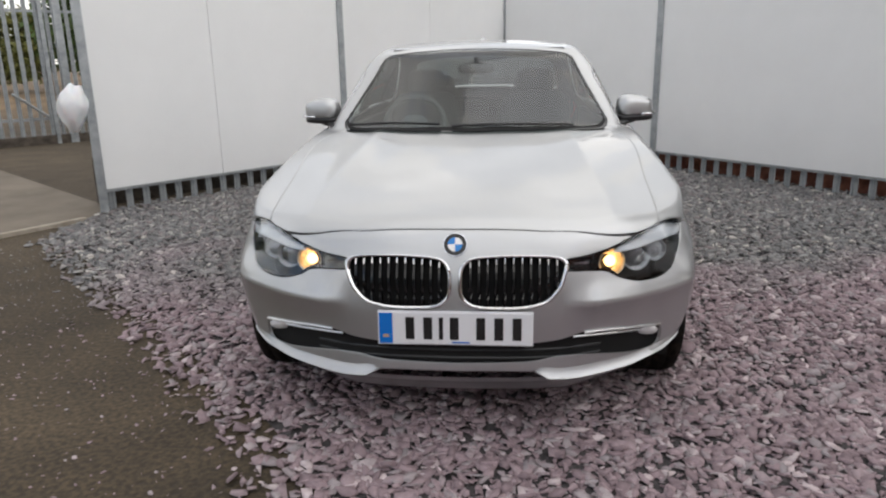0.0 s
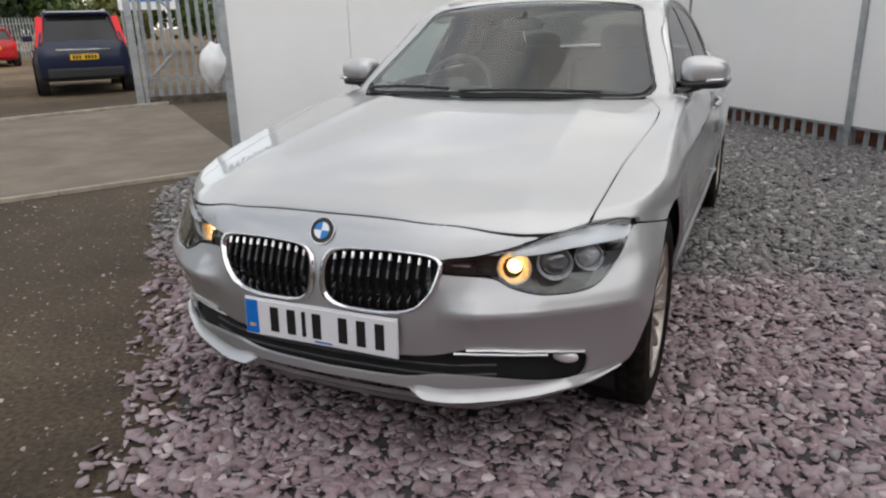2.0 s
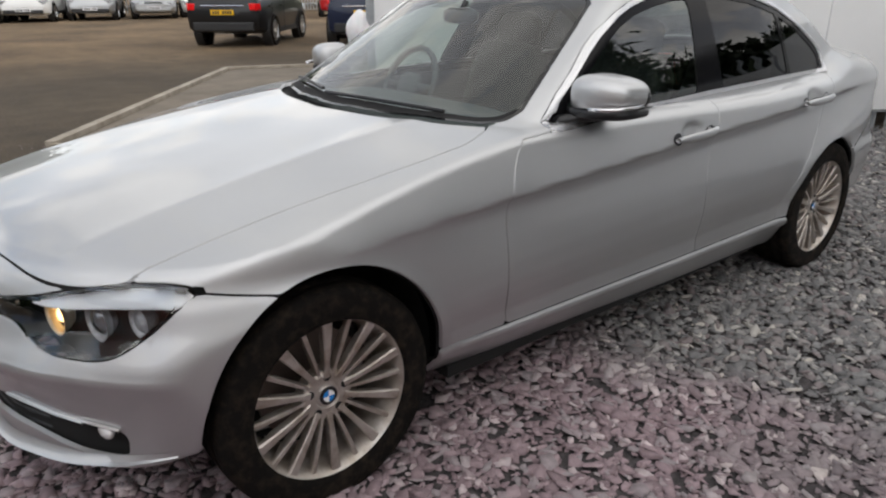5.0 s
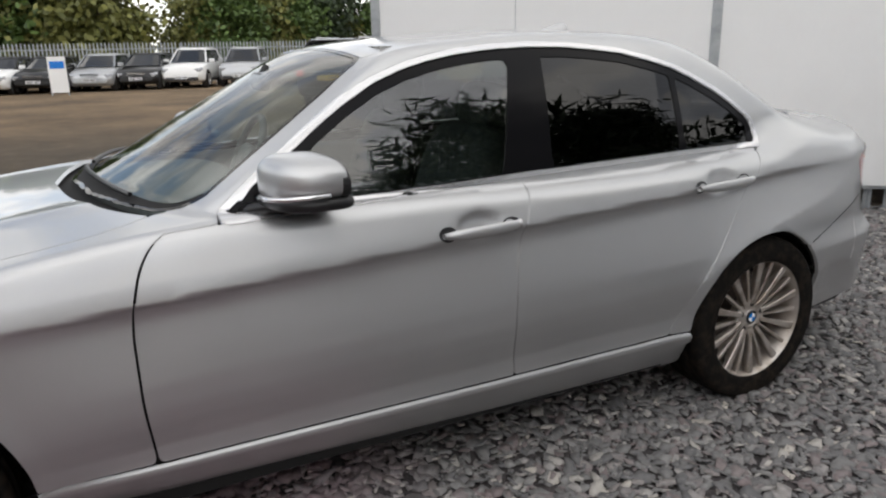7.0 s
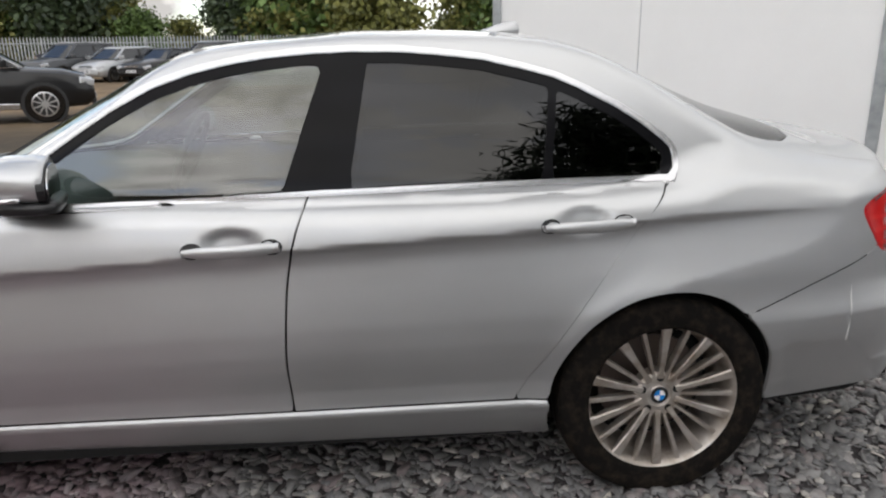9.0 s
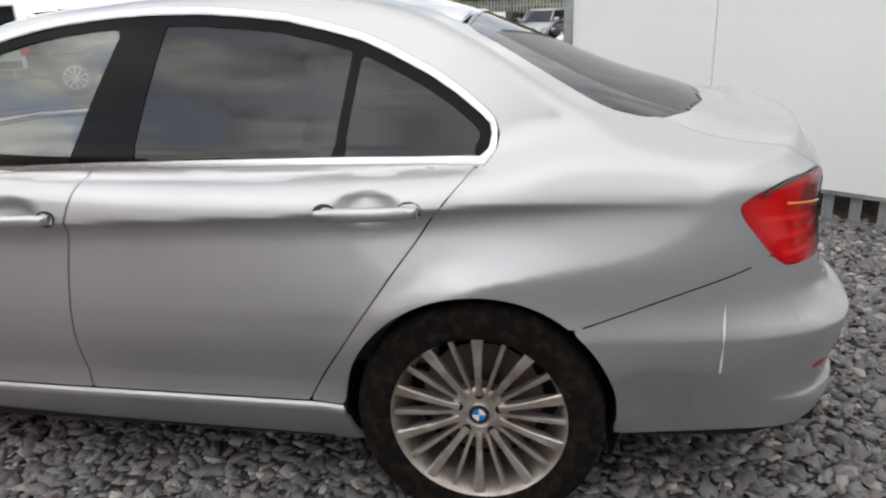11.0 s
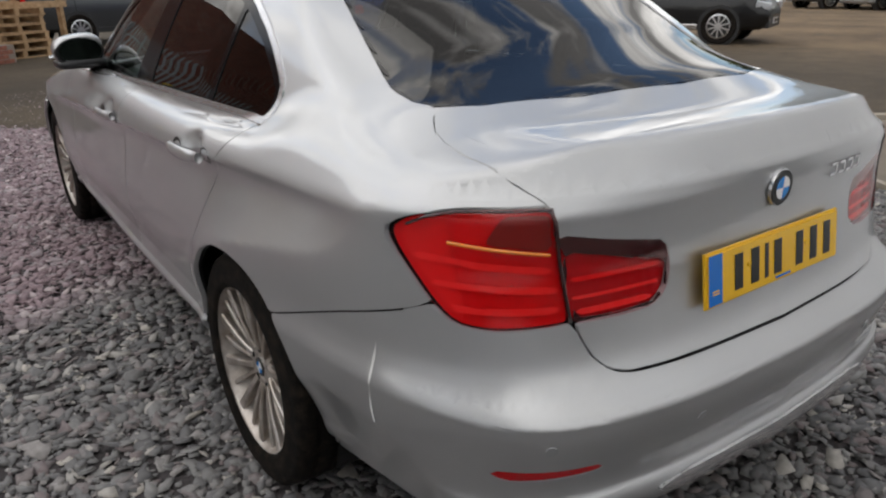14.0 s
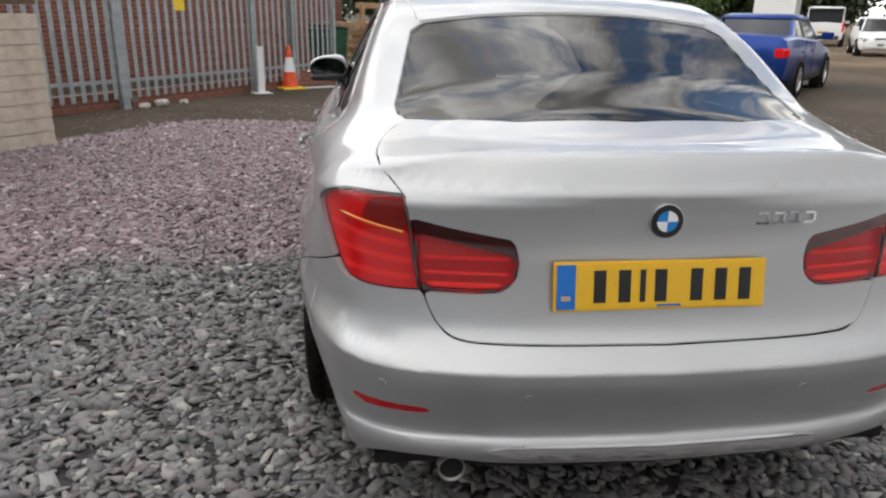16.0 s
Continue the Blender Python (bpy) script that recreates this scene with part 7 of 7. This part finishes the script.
# lumpy white plastic bag tied to the end post
BAG = material("white_plastic", (0.82, 0.82, 0.83), 0.35, 0.0, Subsurface_Weight=0.1)
mottled(BAG, (0.74, 0.74, 0.75), (0.86, 0.86, 0.87), 6.0, bump=0.25, bump_scale=9)
bm = bmesh.new()
bmesh.ops.create_icosphere(bm, subdivisions=5, radius=1.0)
for v in bm.verts:
    p = v.co.copy()
    k = 1 + 0.07 * math.sin(5 * p.x + 3 * p.z) * math.cos(4 * p.y - 2 * p.z) + 0.025 * math.sin(9 * p.y + 5 * p.x - 4 * p.z)
    pinch = 0.55 + 0.45 * math.sin(min(1, (p.z + 1) / 1.3) * 1.57)
    v.co = Vector((p.x * 0.13 * k * pinch, p.y * 0.14 * k * pinch, p.z * 0.21 * (1 + 0.06 * math.sin(9 * p.x + 4))))
bag = part("plastic_bag", bm, BAG, None, smooth=True)
tagged(bag, "crumpled white plastic bag tied on a post", "plastic bag")
bag.matrix_world = pose(-3.56, 1.44, 0.94, 0, 8, 20)

# banner boards across the yard
for (x, y, z, w, h, turn, label) in ((-27.8, -1.4, 0.75, 0.6, 1.3, 90, "white and blue upright banner in the yard"), (-18.2, 15.2, 2.55, 1.9, 1.3, 50, "white banner with blue lettering bars on posts")):
    ban = thing("banner", label, "banner")
    bm = bmesh.new()
    box(bm, (w, 0.03, h), (0, 0, z), bevel=0.004)
    panel = part("panel", bm, CONE_WHITE, ban)
    for k in range(3 if w > 1 else 1):
        bm = bmesh.new()
        box(bm, (w * (0.8 - 0.15 * (k % 2)), 0.006, h * (0.10 if k else 0.2)), (0, -0.017, z + h * (0.27 - 0.26 * k)))
        part("text_bar", bm, PLATE_BLUE, panel)
    for s in (-1, 1):
        bm = bmesh.new()
        tube(bm, (s * w * 0.46, 0.03, 0), (s * w * 0.46, 0.03, z + h / 2), 0.03, n=10)
        part("leg", bm, STEEL, ban)
    ban.matrix_world = pose(x, y, 0, 0, 0, turn)

# ---------- trees ----------
BARK = mottled(material("bark", (0.08, 0.06, 0.045), 0.9), (0.05, 0.038, 0.028), (0.12, 0.095, 0.07), 12.0, bump=0.6, bump_scale=30)[0]


def leaf_material(name, dark, light):
    m = material(name, light, 0.6)
    g, r = node(m, "NewGeometry"), node(m, "ValToRGB")
    stops(r, [(0.0, dark), (1.0, light)])
    link(m, g.outputs["Random Per Island"], r.inputs["Fac"])
    link(m, r.outputs["Color"], bsdf(m).inputs["Base Color"])
    return m


def tree(name, label, leaf, height, spread, clumps, leaves, seed, trunk=0.16, droop=0.0, leaf_size=0.16, conifer=False):
    rng = np.random.default_rng(seed)
    t = thing(name, label, "tree", "trees round the yard")
    bm = bmesh.new()
    top = height * (0.95 if conifer else 0.62)
    pts = [(0.12 * rng.normal() * k, 0.12 * rng.normal() * k, top * k / 5) for k in range(6)]
    for k in range(5):
        tube(bm, pts[k], pts[k + 1], trunk * (1 - 0.17 * k), trunk * (1 - 0.17 * (k + 1)), n=9)
    part("trunk", bm, BARK, t)
    cs = []
    bm = bmesh.new()
    for i in range(clumps):
        a = rng.uniform(0, 6.283)
        if conifer:
            h = height * (0.12 + 0.86 * (i + rng.uniform()) / clumps)
            rr = spread * (1.05 - h / height) * rng.uniform(0.35, 1.0)
        else:
            h = height * rng.uniform(0.22, 0.98)
            rr = spread * math.sqrt(max(0.05, 1 - ((h / height - 0.55) / 0.48) ** 2)) * rng.uniform(0.25, 1.0)
        c = np.array((rr * math.cos(a), rr * math.sin(a), h))
        cs.append(c)
        if i % 3 == 0:
            j = min(4, int(h * 0.75 / top * 5))
            tube(bm, pts[j], tuple(c * np.array((0.9, 0.9, 0.97))), trunk * 0.3, trunk * 0.08, n=5)
    part("limbs", bm, BARK, t)
    n = clumps * leaves
    cen = np.repeat(np.array(cs), leaves, 0)
    size = (0.16 if conifer else 0.24) * spread
    off = rng.normal(0, 1, (n, 3)) * np.array((size, size, size * (0.35 if conifer else 0.6)))
    p = cen + off
    u = rng.normal(0, 1, (n, 3))
    u /= np.linalg.norm(u, axis=1)[:, None]
    w = np.cross(u, rng.normal(0, 1, (n, 3)))
    w /= np.linalg.norm(w, axis=1)[:, None]
    s = (leaf_size * rng.uniform(0.5, 1.2, n))[:, None]
    if conifer:
        u = u * 1.9
        w = w * 0.5
    quad = np.stack([p - u * s, p - w * s * 0.6, p + u * s, p + w * s * 0.6], 1)
    quad[:, :, 2] = np.maximum(quad[:, :, 2], 0.05)
    me = bpy.data.meshes.new("crown")
    me.from_pydata(quad.reshape(-1, 3).tolist(), [], np.arange(n * 4).reshape(-1, 4).tolist())
    me.materials.append(leaf)
    ob = new("crown", me)
    ob.parent = t
    return t


LEAF_A = leaf_material("leaf_mid", (0.035, 0.065, 0.014), (0.10, 0.16, 0.035))
LEAF_B = leaf_material("leaf_yellow", (0.07, 0.08, 0.018), (0.20, 0.20, 0.05))
LEAF_C = leaf_material("leaf_dark", (0.014, 0.026, 0.012), (0.045, 0.07, 0.025))
rng = random.Random(12)
kinds = [tree("tree", "leafy mid-green tree beyond the fence", LEAF_A, 7.0, 2.7, 70, 90, 1, leaf_size=0.26), tree("tree", "yellow-green spring tree beyond the fence", LEAF_B, 5.6, 2.4, 56, 80, 2, leaf_size=0.24), tree("tree", "dark green dense tree beyond the yard", LEAF_C, 9.0, 3.4, 90, 90, 3, leaf_size=0.30)]
for i, k in enumerate(kinds):
    k.matrix_world = pose((-42, -40, -37)[i], (-4.0, 1.0, -40)[i], 0)
for i in range(26):
    y = -24 + i * 2.15 + rng.uniform(-0.7, 0.7)
    if 2.0 < y < 5.5:
        continue
    copy_thing(kinds[(0, 1, 0, 2, 1)[i % 5]], pose(-41 - rng.uniform(0, 6), y, 0, 0, 0, rng.uniform(0, 360)) @ Matrix.Scale(rng.uniform(0.5, 0.95), 4))
for i in range(16):
    copy_thing(kinds[2 if i % 3 else 0], pose(-42 + i * 3.0 + rng.uniform(-1, 1), -50 - rng.uniform(0, 8), 0, 0, 0, rng.uniform(0, 360)) @ Matrix.Scale(rng.uniform(0.7, 1.1), 4))
for i in range(6):
    copy_thing(kinds[0 if i % 2 else 1], pose(-30 + 3.5 * i, 26 + 1.6 * i + rng.uniform(-1, 1), 0, 0, 0, rng.uniform(0, 360)) @ Matrix.Scale(rng.uniform(0.6, 0.9), 4))
pine = tree("tree", "dark spreading conifer behind the boundary", LEAF_C, 5.4, 2.3, 90, 40, 8, conifer=True, leaf_size=0.13)
pine.matrix_world = pose(9.6, 4.0, 0) @ Matrix.Scale(1.45, 4)
for i, (x, y, s) in enumerate(((10.6, 7.2, 1.6), (9.8, 10.4, 1.35), (11.5, 13.5, 1.5))):
    copy_thing(pine, pose(x, y, 0, 0, 0, 67 * i) @ Matrix.Scale(s, 4))
for i, (x, y, k) in enumerate(((8.8, 1.6, 0.34), (8.9, 3.6, 0.44), (9.0, 5.6, 0.54), (8.5, 7.8, 0.58), (7.7, 9.9, 0.60), (6.4, 11.8, 0.62), (4.6, 13.6, 0.60))):
    copy_thing(kinds[2], pose(x, y, 0, 0, 0, 51 * i) @ Matrix.Scale(k, 4))
